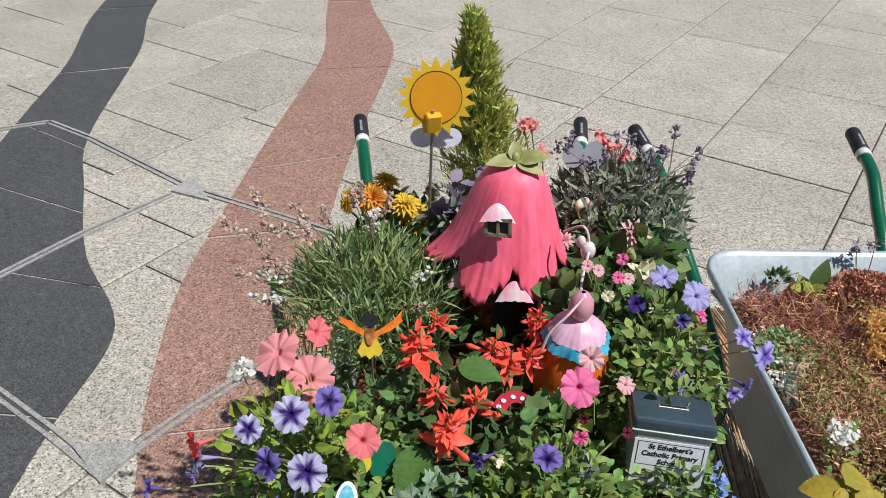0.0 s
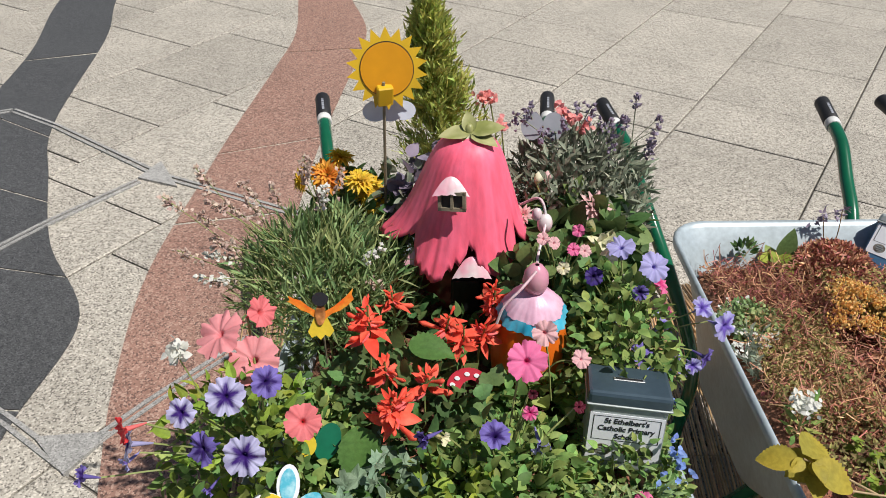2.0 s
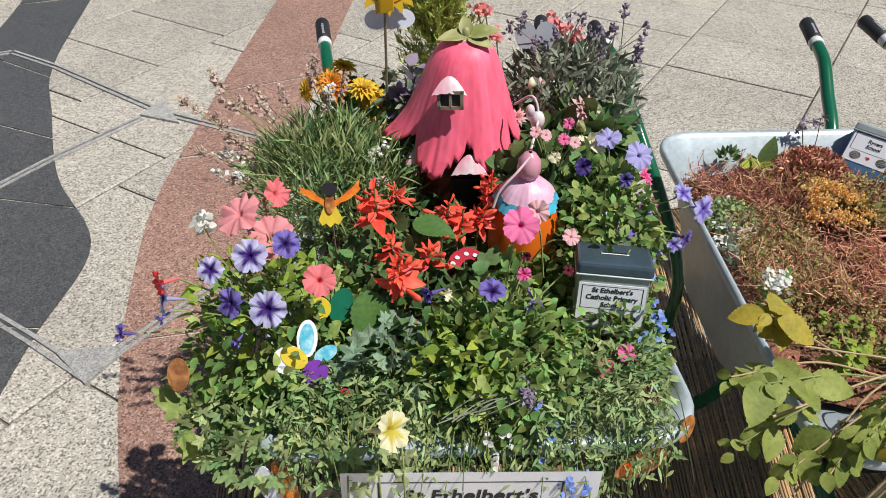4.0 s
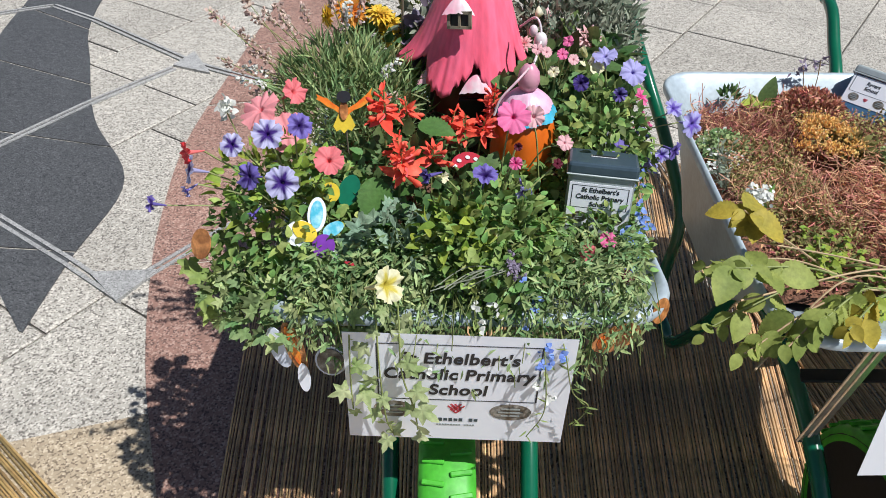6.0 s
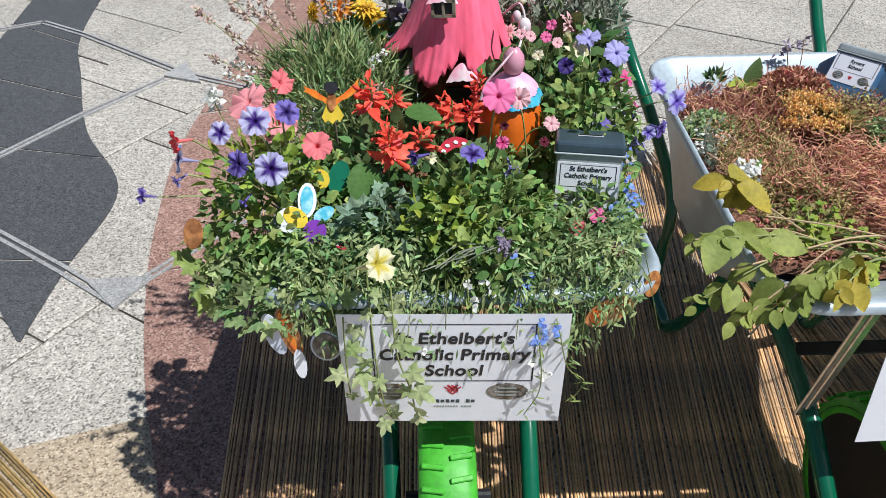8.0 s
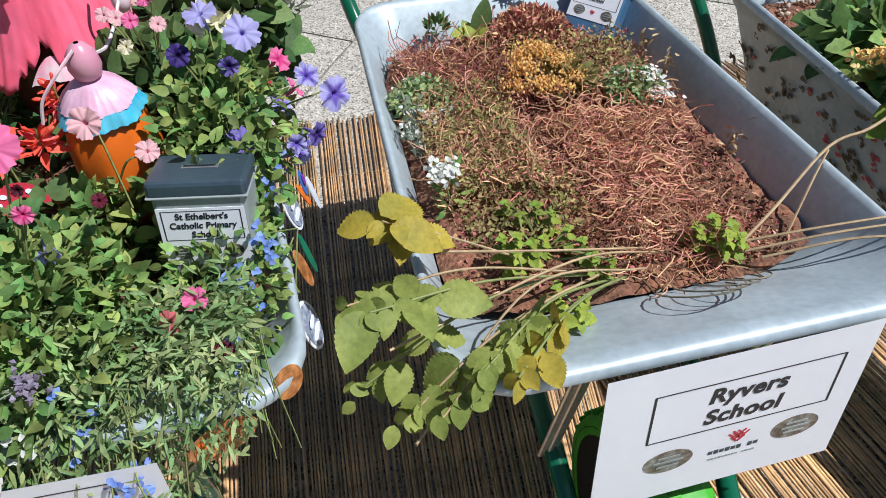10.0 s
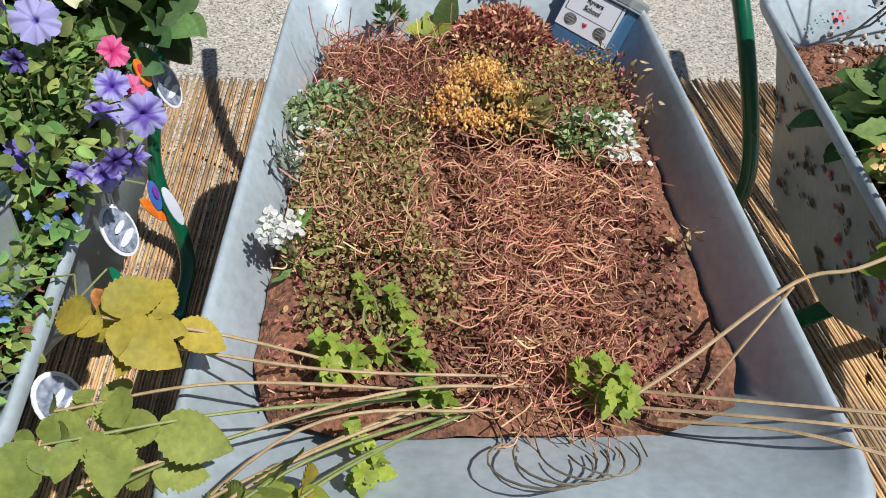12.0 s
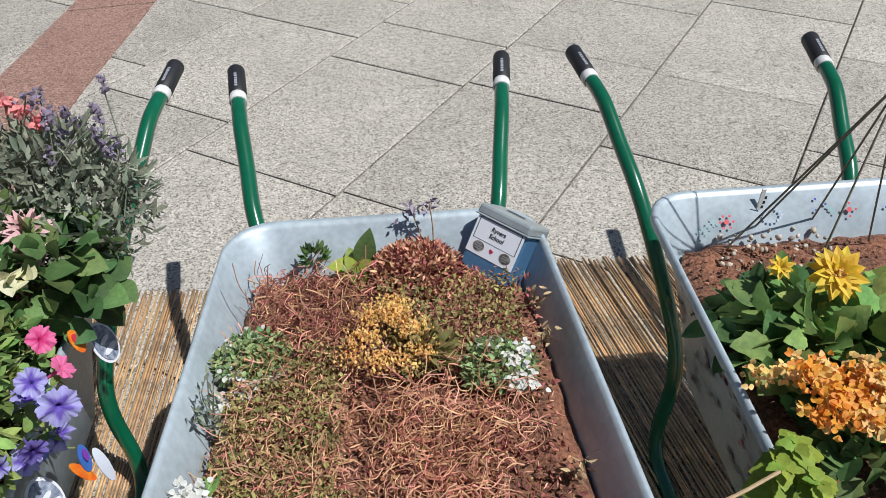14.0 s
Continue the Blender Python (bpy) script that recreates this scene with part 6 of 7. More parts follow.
mound = plant("dried_plant", (0.81, 0.63, 0.57), "rounded hummock of dead russet stems beside the tin", "dried plant")
p, d = dome(2600, (0.805, 0.595, 0.565), (0.078, 0.062, 0.058), -0.1, 0.6)
tagged(grow("stem_tangle", strew(*LEAF_NARROW, p, d + rng.normal(scale=0.7, size=d.shape), rng.normal(size=d.shape), 0.011, 0.03), M_DRYRED, mound), kind="stuff")
p, d = dome(1300, (0.805, 0.59, 0.567), (0.078, 0.063, 0.058), -0.1, 0.5)
tagged(grow("pale_tangle", strew(*LEAF_NARROW, p, d + rng.normal(scale=0.8, size=d.shape), rng.normal(size=d.shape), 0.012, 0.025), M_STRAW, mound), kind="stuff")
moss = plant("dried_plant", (0.62, 0.3, 0.585), "straggly half-dead plant with olive leaves and tan stems", "dried plant")
tuft(3600, (0.55, 0.70, 0.16, 0.42), 0.045, 0.0068, LEAF_OVAL, M_DRYGREEN, moss, "leaves")
tuft(1900, (0.55, 0.72, 0.14, 0.42), 0.05, 0.009, LEAF_NARROW, M_STRAW, moss, "tan_leaves")
mess(300, (0.55, 0.72, 0.14, 0.42), 0.05, 0.04, 0.0008, M_STRAW, moss, "stem_tangle", 0.4, 0.8)
tuft(1700, (0.74, 0.96, 0.40, 0.56), 0.045, 0.0068, LEAF_OVAL, M_DRYGREEN, moss, "rear_leaves")
tuft(800, (0.57, 0.74, 0.06, 0.18), 0.03, 0.0075, LEAF_OVAL, M_DRYGREEN, moss, "front_leaves")
mess(160, (0.60, 0.70, 0.16, 0.24), 0.045, 0.03, 0.0009, M_STRAW, moss, "rust_tangle", 0.4, 0.9)
lit = plant("leaf_litter", (0.75, 0.25, 0.585), "small dead leaves and stalk bits strewn on the peat", "leaf litter")
tagged(lit, kind="stuff")
tuft(3000, (0.545, 0.99, -0.02, 0.61), 0.010, 0.008, LEAF_OVAL, M_DRYRED, lit, "bits", 1.2)
tuft(1500, (0.545, 0.99, -0.02, 0.61), 0.014, 0.010, LEAF_NARROW, M_STRAW, lit, "stalk_bits", 1.2)

sed = plant("sedum", (0.755, 0.43, 0.585), "mustard yellow sedum flower heads among dry stems", "sedum")
for cx, cy, cz, k in ((0.731, 0.404, 0.636, 60), (0.768, 0.44, 0.64, 80), (0.795, 0.42, 0.632, 60), (0.75, 0.37, 0.628, 40), (0.77, 0.48, 0.622, 60), (0.715, 0.385, 0.62, 30), (0.805, 0.39, 0.622, 36), (0.74, 0.45, 0.63, 50), (0.78, 0.37, 0.62, 30)):
    k *= 3
    c = rng.normal(size=(k, 3)) * [0.011, 0.010, 0.004] + [cx, cy - 0.012, cz + 0.006]
    grow("flower_head", strew(*BUD, c, rng.normal(scale=0.4, size=(k, 3)) + [0, 0, 1], rng.normal(size=(k, 3)), rng.uniform(0.005, 0.008, k)), P_AMBER if cx > 0.70 else P_CREAM, sed)
    grow("stem", tube([(0.757, 0.43, 0.585), (cx, cy, cz)], 0.0018, 5, False), M_TWIG, sed)
p, d = dome(160, (0.81, 0.40, 0.60), (0.04, 0.04, 0.03))
grow("leaves", strew(*LEAF_OVAL, p, d, rng.normal(size=d.shape), 0.02), M_DRYGREEN, sed)


def alyssum(base, heads, spread, label):
    a = plant("alyssum", base, label, "alyssum")
    c = np.array(base) + [0, 0, 0.012]
    grow("foliage", leaves(620, c, (spread, spread * 0.9, 0.03), 0.010, LEAF_OVAL, 0.9, -0.1), M_IVY, a, smooth=True)
    for h in heads:
        k = 34
        q = rng.normal(size=(k, 3)) * [0.008, 0.008, 0.003] + h
        grow("flower_head", strew(*LEAF_BROAD, q, rng.normal(size=(k, 3)) * [1, 1, 0.25], np.tile([0, -0.2, 1.0], (k, 1)), 0.0085), P_WHITE, a)
        grow("stem", tube([base, np.array(h) - [0, 0, 0.003]], 0.001, 4, False), M_STEM, a)
    return a


alyssum((0.57, 0.40, 0.585), [(0.542, 0.424, 0.603), (0.565, 0.44, 0.605), (0.55, 0.37, 0.608), (0.575, 0.35, 0.605), (0.537, 0.33, 0.6), (0.6, 0.37, 0.6)], 0.055, "white alyssum with grey-green leaves by the tray wall")
alyssum((0.91, 0.37, 0.585), [(0.935, 0.36, 0.625), (0.945, 0.385, 0.615), (0.905, 0.395, 0.612), (0.95, 0.33, 0.61), (0.93, 0.335, 0.61)], 0.055, "fading white alyssum among dry straw")
candy = plant("candytuft", (0.566, 0.155, 0.585), "single white candytuft head on a leafy stalk", "candytuft")
q = rng.normal(size=(90, 3)) * [0.009, 0.009, 0.006] + [0.551, 0.147, 0.669]
grow("flower_head", strew(*LEAF_BROAD, q, rng.normal(size=(90, 3)), np.tile([0, -0.5, 0.8], (90, 1)), 0.008), P_WHITE, candy)
grow("stem", tube([(0.566, 0.155, 0.585), (0.551, 0.147, 0.669)], 0.0016, 5, False), M_STEM, candy)
q = rng.normal(size=(16, 3)) * [0.008, 0.008, 0.02] + [0.562, 0.152, 0.615]
grow("leaves", strew(*LEAF_NARROW, q, rng.normal(size=(16, 3)), rng.normal(size=(16, 3)), 0.03, 0.05), M_LEAF, candy)
sprig = plant("sprig", (0.545, 0.29, 0.585), "wispy grey-green sprig standing against the tray wall", "plant")
for _ in range(9):
    tip = np.array([0.524, 0.30, 0.645]) + rng.normal(size=3) * [0.012, 0.03, 0.015]
    pa = spline([(0.548, 0.28, 0.585), (tip + [0.548, 0.28, 0.585]) / 2 + rng.normal(scale=0.006, size=3), tip], 4)
    grow("twig", tube(pa, 0.0008, 3, False), M_LEAF_GREY, sprig)
    grow("leaves", strew(*LEAF_NARROW, pa, rng.normal(size=pa.shape) + [0, 0, 0.6], rng.normal(size=pa.shape), 0.014, 0.03), M_LEAF_GREY, sprig)

lettuce = plant("lettuce", (0.708, 0.622, 0.572), "small green lettuce with upright rounded leaves", "lettuce")
for k in range(16):
    an = 2.4 * k
    up = 0.25 + 0.06 * k
    ax = np.array([math.cos(an), math.sin(an) - 0.2, up])
    ln = (0.044 - 0.0008 * k) * rng.uniform(0.85, 1.15)
    grow("leaf", strew(*LEAF_BROAD, [np.array([0.708, 0.612, 0.568]) + rng.normal(scale=0.004, size=3)], [ax], [(-ax[0], -0.6 - ax[1], 0.8)], [ln], [ln * 0.8]), M_LEAF_LIME if k % 3 else M_LEAF, lettuce, smooth=True)
grow("leaf", strew(*LEAF_BROAD, [(0.716, 0.622, 0.572)], [(0.2, 0.05, 1.0)], [(-0.2, -1.0, 0.2)], [0.068], [0.046]), M_LEAF_DARK, lettuce, smooth=True)
rosm = plant("rosemary", (0.635, 0.625, 0.575), "tiny dark rosemary sprig at the rear of the tray", "herb")
p, d = dome(60, (0.638, 0.622, 0.588), (0.02, 0.014, 0.024), 0)
grow("leaves", strew(*LEAF_NARROW, p, d + [0, 0, 0.3], rng.normal(size=d.shape), 0.016, 0.04), M_LEAF_DARK, rosm)


def mint(base, heads, label, size=0.022, m=M_LEAF_LIME):
    a = plant("mint", base, label, "mint")
    for h in heads:
        h = np.array(h) + [0, 0, 0.008]
        grow("stem", tube(spline([base, (np.array(base) + h) / 2 + rng.normal(scale=0.008, size=3), h], 4), 0.0014, 4, False), M_STEM, a)
        pos, ax, nn, sz = [], [], [], []
        for k in range(5):
            c = h - np.array([0, 0, 0.008]) * k
            for j in range(4 if k == 0 else 2):
                an = 1.57 * k + (1.57 * j if k == 0 else 3.14 * j) + rng.normal(scale=0.2)
                pos.append(c)
                ax.append((math.cos(an), math.sin(an), 0.25 - 0.12 * k))
                nn.append((rng.normal(scale=0.35), rng.normal(scale=0.35), 1))
                sz.append(size * (0.42 + 0.10 * k) * rng.uniform(0.8, 1.2))
        grow("leaves", strew(*LEAF_SERR, pos, ax, nn, sz), m, a, smooth=True)
    return a


mint((0.66, 0.05, 0.60), [(0.678, 0.074, 0.632), (0.665, 0.10, 0.625), (0.64, 0.09, 0.622), (0.69, 0.045, 0.63), (0.70, 0.02, 0.632), (0.70, -0.01, 0.64), (0.655, 0.035, 0.63), (0.72, -0.02, 0.635), (0.63, 0.12, 0.615)], "fresh green mint shoots at the front of the tray")
mint((0.615, 0.02, 0.60), [(0.615, 0.02, 0.657), (0.60, 0.03, 0.645), (0.61, 0.005, 0.645), (0.635, 0.02, 0.64)], "mint shoots near the tray's side")
mint((0.87, 0.0, 0.60), [(0.864, 0.012, 0.648), (0.885, 0.0, 0.64), (0.845, 0.01, 0.635), (0.87, -0.02, 0.645), (0.89, -0.015, 0.635)], "mint shoots on the straw side of the tray", 0.026)
mint((0.65, -0.09, 0.63), [(0.65, -0.105, 0.665), (0.66, -0.09, 0.66), (0.64, -0.06, 0.65)], "small mint shoot on the front wall", 0.022)

balm = plant("lemon_balm", (0.66, -0.02, 0.60), "yellowing lemon balm sprawling over the tray edge on bare stems", "lemon balm")


def balm_shoot(root, over, tip, whorls, size, droop, material, stem_mat, r=0.0018):
    """One stem over the tray's edge, with whorls of toothed leaves that shrink towards its end."""
    pa = spline([root, over, tip], 8)
    grow("stem", tube(pa, np.linspace(r, r * 0.65, len(pa)), 6, False), stem_mat, balm)
    for k in range(whorls):
        q = pa[-1 - min(int(1.3 * k), len(pa) - 2)]
        for j in range(2 if k else 3):
            an = 1.57 * k + (3.14 if k else 2.1) * j + rng.normal(scale=0.35)
            ax = (math.cos(an), math.sin(an) - 0.2, 0.15 - droop + rng.normal(scale=0.2))
            ln = size * (0.55 + 0.16 * k) * rng.uniform(0.8, 1.15)
            grow("leaf", strew(*LEAF_RIB, [q + rng.normal(scale=0.004, size=3)], [ax], [(rng.normal(scale=0.3), -0.4 + rng.normal(scale=0.2), 0.9)], [ln]), material, balm, smooth=True)


balm_shoot((0.66, 0.02, 0.60), (0.53, 0.0, 0.70), (0.452, -0.025, 0.765), 5, 0.046, 0.35, M_BALM, M_TWIG)
balm_shoot((0.70, -0.01, 0.61), (0.55, -0.07, 0.70), (0.425, -0.115, 0.735), 5, 0.044, 0.30, M_BALM_GREEN, M_STEM)
balm_shoot((0.68, 0.0, 0.61), (0.53, -0.04, 0.69), (0.405, -0.070, 0.695), 4, 0.040, 0.40, M_BALM_GREEN, M_TWIG)
balm_shoot((0.72, -0.03, 0.62), (0.61, -0.11, 0.70), (0.515, -0.195, 0.720), 6, 0.040, 0.95, M_BALM_GREEN, M_STEM)
balm_shoot((0.73, -0.03, 0.62), (0.63, -0.12, 0.695), (0.550, -0.200, 0.712), 6, 0.038, 1.00, M_BALM, M_STEM)
balm_shoot((0.71, -0.02, 0.62), (0.58, -0.12, 0.695), (0.475, -0.215, 0.690), 6, 0.042, 1.05, M_BALM_GREEN, M_TWIG)
balm_shoot((0.69, -0.02, 0.61), (0.55, -0.13, 0.690), (0.440, -0.190, 0.650), 5, 0.040, 0.80, M_BALM_GREEN, M_TWIG)
balm_shoot((0.70, 0.0, 0.61), (0.54, -0.09, 0.690), (0.400, -0.140, 0.640), 5, 0.040, 0.55, M_BALM_GREEN, M_STEM)
balm_shoot((0.74, -0.03, 0.62), (0.66, -0.09, 0.675), (0.585, -0.150, 0.700), 3, 0.026, 0.20, M_LEAF_LIME, M_STEM)
for at, ax, ln in (((0.462, -0.030, 0.762), (0.75, -0.35, -0.25), 0.050), ((0.452, -0.020, 0.768), (0.55, 0.45, -0.10), 0.046), ((0.446, -0.025, 0.765), (-0.8, 0.2, -0.2), 0.040), ((0.420, -0.112, 0.735), (-0.3, -0.7, -0.15), 0.052)):
    grow("large_leaf", strew(*LEAF_RIB, [at], [ax], [(0.1, -0.35, 0.9)], [ln * 1.15]), M_BALM if at[1] > -0.1 else M_BALM_GREEN, balm, smooth=True)
for a, b, c in (((0.80, 0.0, 0.62), (0.66, -0.04, 0.675), (0.44, -0.13, 0.69)), ((0.76, -0.03, 0.63), (0.60, -0.08, 0.69), (0.45, -0.21, 0.64)), ((0.78, 0.01, 0.62), (0.62, -0.02, 0.68), (0.47, -0.01, 0.70))):
    grow("bare_stem", tube(spline([a, b, c], 8), 0.0015, 6, False), M_TWIG, balm)
twig = plant("dead_twig", (0.89, 0.01, 0.60), "long bare dead stem arching over the tray edge", "dead stem")
grow("stem", tube(spline([(0.86, -0.03, 0.61), (0.95, 0.02, 0.64), (1.064, 0.094, 0.668), (1.12, 0.10, 0.685), (1.18, 0.12, 0.70)], 6), 0.0021, 6, False), M_TWIG, twig)
grow("side_stem", tube(spline([(0.97, 0.0, 0.62), (1.03, 0.06, 0.645), (1.062, 0.09, 0.667)], 5), 0.0016, 5, False), M_TWIG, twig)
twig2 = plant("dead_twig", (0.92, -0.02, 0.60), "dry stems lying over the front corner of the tray", "dead stem")
for a, b, c in (((0.90, -0.02, 0.62), (1.0, -0.05, 0.665), (1.14, -0.075, 0.69)), ((0.90, 0.0, 0.615), (1.0, -0.03, 0.655), (1.15, -0.06, 0.69)), ((0.92, -0.03, 0.615), (1.02, -0.06, 0.66), (1.13, -0.10, 0.675))):
    grow("stem", tube(spline([a, b, c], 6), 0.0018, 5, False), M_TWIG, twig2)
for base, tip in (((0.985, 0.19, 0.585), (0.992, 0.188, 0.625)), ((0.97, 0.40, 0.58), (0.985, 0.41, 0.615)), ((0.835, 0.655, 0.575), (0.83, 0.665, 0.665)), ((0.82, 0.66, 0.575), (0.80, 0.67, 0.645)), ((0.95, 0.5, 0.58), (0.985, 0.5, 0.60))):
    st = plant("dead_stalk", base, "dead flower stalk with a shrivelled head", "dead stem", "dead stalks in the dry barrow")
    b, t = np.array(base), np.array(tip)
    grow("stalk", tube(spline([b, (b + t) / 2 + rng.normal(scale=0.004, size=3), t], 4), 0.0012, 4, False), M_TWIG, st)
    k = 22
    q = t + rng.normal(size=(k, 3)) * [0.007, 0.005, 0.012] - [0, 0, 0.006]
    grow("head", strew(*LEAF_NARROW, q, rng.normal(size=(k, 3)), rng.normal(size=(k, 3)), 0.014, 0.03), P_MAUVE if base[1] > 0.6 else M_TWIG, st)
loop = plant("wire_loop", (0.84, -0.09, 0.64), "thin dark roots and wire curled on the tray's front wall", "wire")
for k in range(4):
    cx = 0.80 + 0.018 * k
    pa = [(cx + 0.045 * math.cos(t) * (1 - 0.1 * k), -0.085 + 0.004 * k + 0.036 * math.sin(t), 0.645 - 0.95 * (0.036 * math.sin(t))) for t in np.linspace(2.2 + 0.4 * k, 6.6, 14)]
    grow("loop", tube(pa, 0.0011, 4, False), M_CANE, loop)

# ---- painted barrow ----
dah = bush("dahlia_plant", (1.36, 0.36, 0.58), (1.37, 0.33, 0.615), (0.14, 0.13, 0.06), 200, 0.05, LEAF_SERR, M_LEAF, "bright yellow dahlia with broad green leaves", "flower", 12)
grow("dark_leaves", leaves(170, (1.36, 0.36, 0.60), (0.15, 0.14, 0.045), 0.05, LEAF_BROAD), M_LEAF_DARK, dah)
rosette(dah, (1.352, 0.375, 0.715), (-0.15, -0.55, 0.8), 0.036, P_YELLOW, [(12, 8, 1.05), (11, 26, 0.95), (9, 48, 0.7)], "dahlia_flower", LEAF_OVAL, 0.85, P_AMBER)
rosette(dah, (1.30, 0.42, 0.69), (-0.2, -0.5, 0.8), 0.018, P_YELLOW, [(9, 15, 1.0), (8, 45, 0.8)], "dahlia_flower", LEAF_OVAL, 0.85)
rosette(dah, (1.42, 0.30, 0.71), (0.2, -0.4, 0.8), 0.034, P_YELLOW, [(12, 8, 1.05), (11, 26, 0.95), (9, 48, 0.7)], "dahlia_flower", LEAF_OVAL, 0.85, P_AMBER)
for at in ((1.352, 0.375, 0.70), (1.30, 0.42, 0.68), (1.42, 0.30, 0.70)):
    grow("stem", tube([(1.36, 0.37, 0.6), at], 0.0025, 5, False), M_STEM, dah)
kal = plant("kalanchoe", (1.33, 0.18, 0.6), "dense golden-orange kalanchoe blossom heads", "kalanchoe")
for _ in range(34):
    c = np.array([1.30, 0.205, 0.690]) + rng.normal(size=3) * [0.027, 0.030, 0.011]
    k = 26
    q = c + rng.normal(size=(k, 3)) * [0.012, 0.012, 0.006]
    grow("flower_head", strew(*LEAF_BROAD, np.repeat(q, 2, 0), rng.normal(size=(2 * k, 3)), np.tile([0, -0.4, 0.9], (2 * k, 1)) + rng.normal(scale=0.3, size=(2 * k, 3)), 0.009), P_AMBER if rng.random() < 0.6 else P_ORANGE, kal)
grow("leaves", leaves(90, (1.32, 0.18, 0.615), (0.07, 0.07, 0.03), 0.035, LEAF_BROAD), M_LEAF_DARK, kal)
m3 = mint((1.23, 0.10, 0.6), [(1.19, 0.12, 0.70), (1.17, 0.10, 0.69), (1.20, 0.08, 0.69)], "large green mint leaves leaning over the painted tray's rim", 0.05, M_LEAF_LIME)
canes = plant("cane_wigwam", (1.46, 0.54, 0.575), "wigwam of thin canes tied with purple twine", "plant support")
apex = np.array([1.462, 0.555, 0.905])
for b in ((1.315, 0.60, 0.575), (1.385, 0.655, 0.572), (1.49, 0.665, 0.572), (1.56, 0.60, 0.574), (1.55, 0.45, 0.58), (1.38, 0.46, 0.58)):
    b = np.array(b)
    grow("cane", tube([b, apex + (apex - b) * 0.02, apex + (apex - b) * 0.55], 0.0018, 6), M_CANE, canes)
bm = bmesh.new()
bmesh.ops.create_uvsphere(bm, u_segments=10, v_segments=8, radius=0.009, matrix=Matrix.Translation(Vector(apex) - canes.matrix_world.translation))
part("twine_knot", bm, M_CARD_P, canes, "purple twine knot")
lab = plant("plant_label", (1.392, 0.675, 0.562), "white plastic plant label with dark marks", "plant label")
part("stick", box_bm((0.009, 0.002, 0.075), (0, 0, 0.035), 0.0008, 1, Euler((radians(-8), radians(3), 0)).to_quaternion()), M_WHITE, lab)
for k in range(3):
    part("mark", box_bm((0.004, 0.0008, 0.006), (0.002, -0.0045 - 0.0013 * k, 0.04 + 0.011 * k)), M_INK, lab)
peb = plant("pebbles", (1.38, 0.62, 0.57), "pale pebbles on the compost of the painted barrow", "pebbles")
tagged(peb, kind="stuff")
k = 70
q = np.stack([rng.uniform(1.29, 1.50, k), rng.uniform(0.55, 0.68, k), np.full(k, 0.566)], 1)
bm = bmesh.new()
for c in q:
    s = rng.uniform(0.0035, 0.0075)
    bmesh.ops.create_icosphere(bm, subdivisions=1, radius=s, matrix=Matrix.LocRotScale(Vector(c) - peb.matrix_world.translation, Euler(rng.uniform(0, 6, 3)), (1, rng.uniform(0.6, 1), rng.uniform(0.5, 0.8))))
part("stones", bm, mat("pale_pebble", (0.52, 0.46, 0.38), 0.7, 0.0, 0.2, 90, 0.2, (0.4, 0.32, 0.24), 30, "island", 0.0, 0.35), peb, smooth=True)

for ob in (dah, kal, m3, canes, lab, peb):
    ob.location += Vector((0.021, 0.030, -0.006))

# painted motifs on the third tray
b3 = [o for o in bpy.data.objects if o.name.startswith("wheelbarrow")][-1]
M_MOTIF = [mat("paint_red", (0.62, 0.08, 0.10), 0.5, 0, 0.1, 90, 0), mat("paint_teal", (0.22, 0.45, 0.42), 0.5, 0, 0.1, 90, 0), mat("paint_blue", (0.05, 0.07, 0.4), 0.5, 0, 0.1, 90, 0), mat("paint_brown", (0.16, 0.12, 0.07), 0.6, 0, 0.2, 90, 0), mat("paint_grey", (0.42, 0.48, 0.58), 0.5, 0, 0.1, 90, 0)]


def wall_rear(x, down):
    """A point on the inside of the rear wall, just proud of it."""
    y = Y_REAR - 0.009 - down * 0.89
    return np.array([x, y - 0.0025, rim_z(y) - 0.004 - down + 0.0025])


def blot(pts, r, normal, material, name="painted_flower"):
    u = np.array([1.0, 0, 0]) if abs(normal[0]) < 0.7 else np.array([0, 1.0, 0])
    w = np.cross(normal, u)
    w = w / np.linalg.norm(w)
    pieces = []
    for p, s in pts:
        pieces.append(([np.array(p) + s * r * (math.cos(t) * u + math.sin(t) * w) for t in np.linspace(0, 6.28, 9)[:-1]], [tuple(range(8))]))
    return put(name, *merge(pieces), material, b3)


nr = np.array([0, -0.72, 0.70])
for x, dn, m, k in ((-0.115, 0.035, 0, 6), (-0.03, 0.03, 4, 12), (0.055, 0.02, 2, 3), (0.11, 0.03, 0, 4), (0.19, 0.03, 2, 4)):
    pts = [(wall_rear(x, dn), 0.9)] if m == 0 else []
    pts += [(wall_rear(x + 0.012 * math.cos(t) * (1 if m != 4 else 1.3), dn + 0.009 * math.sin(t)), 0.45) for t in np.linspace(0, 6.28, k + 1)[:-1]]
    blot(pts, 0.0055, nr, M_MOTIF[m])
for j, x in enumerate((-0.165, -0.157, -0.149, -0.141, 0.075, 0.068)):
    blot([(wall_rear(x + 0.004 * k, 0.045 - 0.005 * j % 0.03 + 0.004 * k), 0.5) for k in range(3)], 0.004, nr, M_MOTIF[1], "painted_leaf")
nl = np.array([-0.92, 0, -0.38])
for k in range(80):
    y = rng.uniform(-0.25, 0.32)
    dn = rng.uniform(0.03, 0.22)
    x = -(HALF - side_in(dn * 0.78)) * narrowing(y) - 0.0045
    blot([((x, y + rng.normal(scale=0.006), rim_z(y) - dn - rng.normal(scale=0.004)), rng.uniform(0.4, 1.1)) for _ in range(4)], 0.0062, nl, M_MOTIF[3] if k % 5 else M_MOTIF[0], "painted_mark")

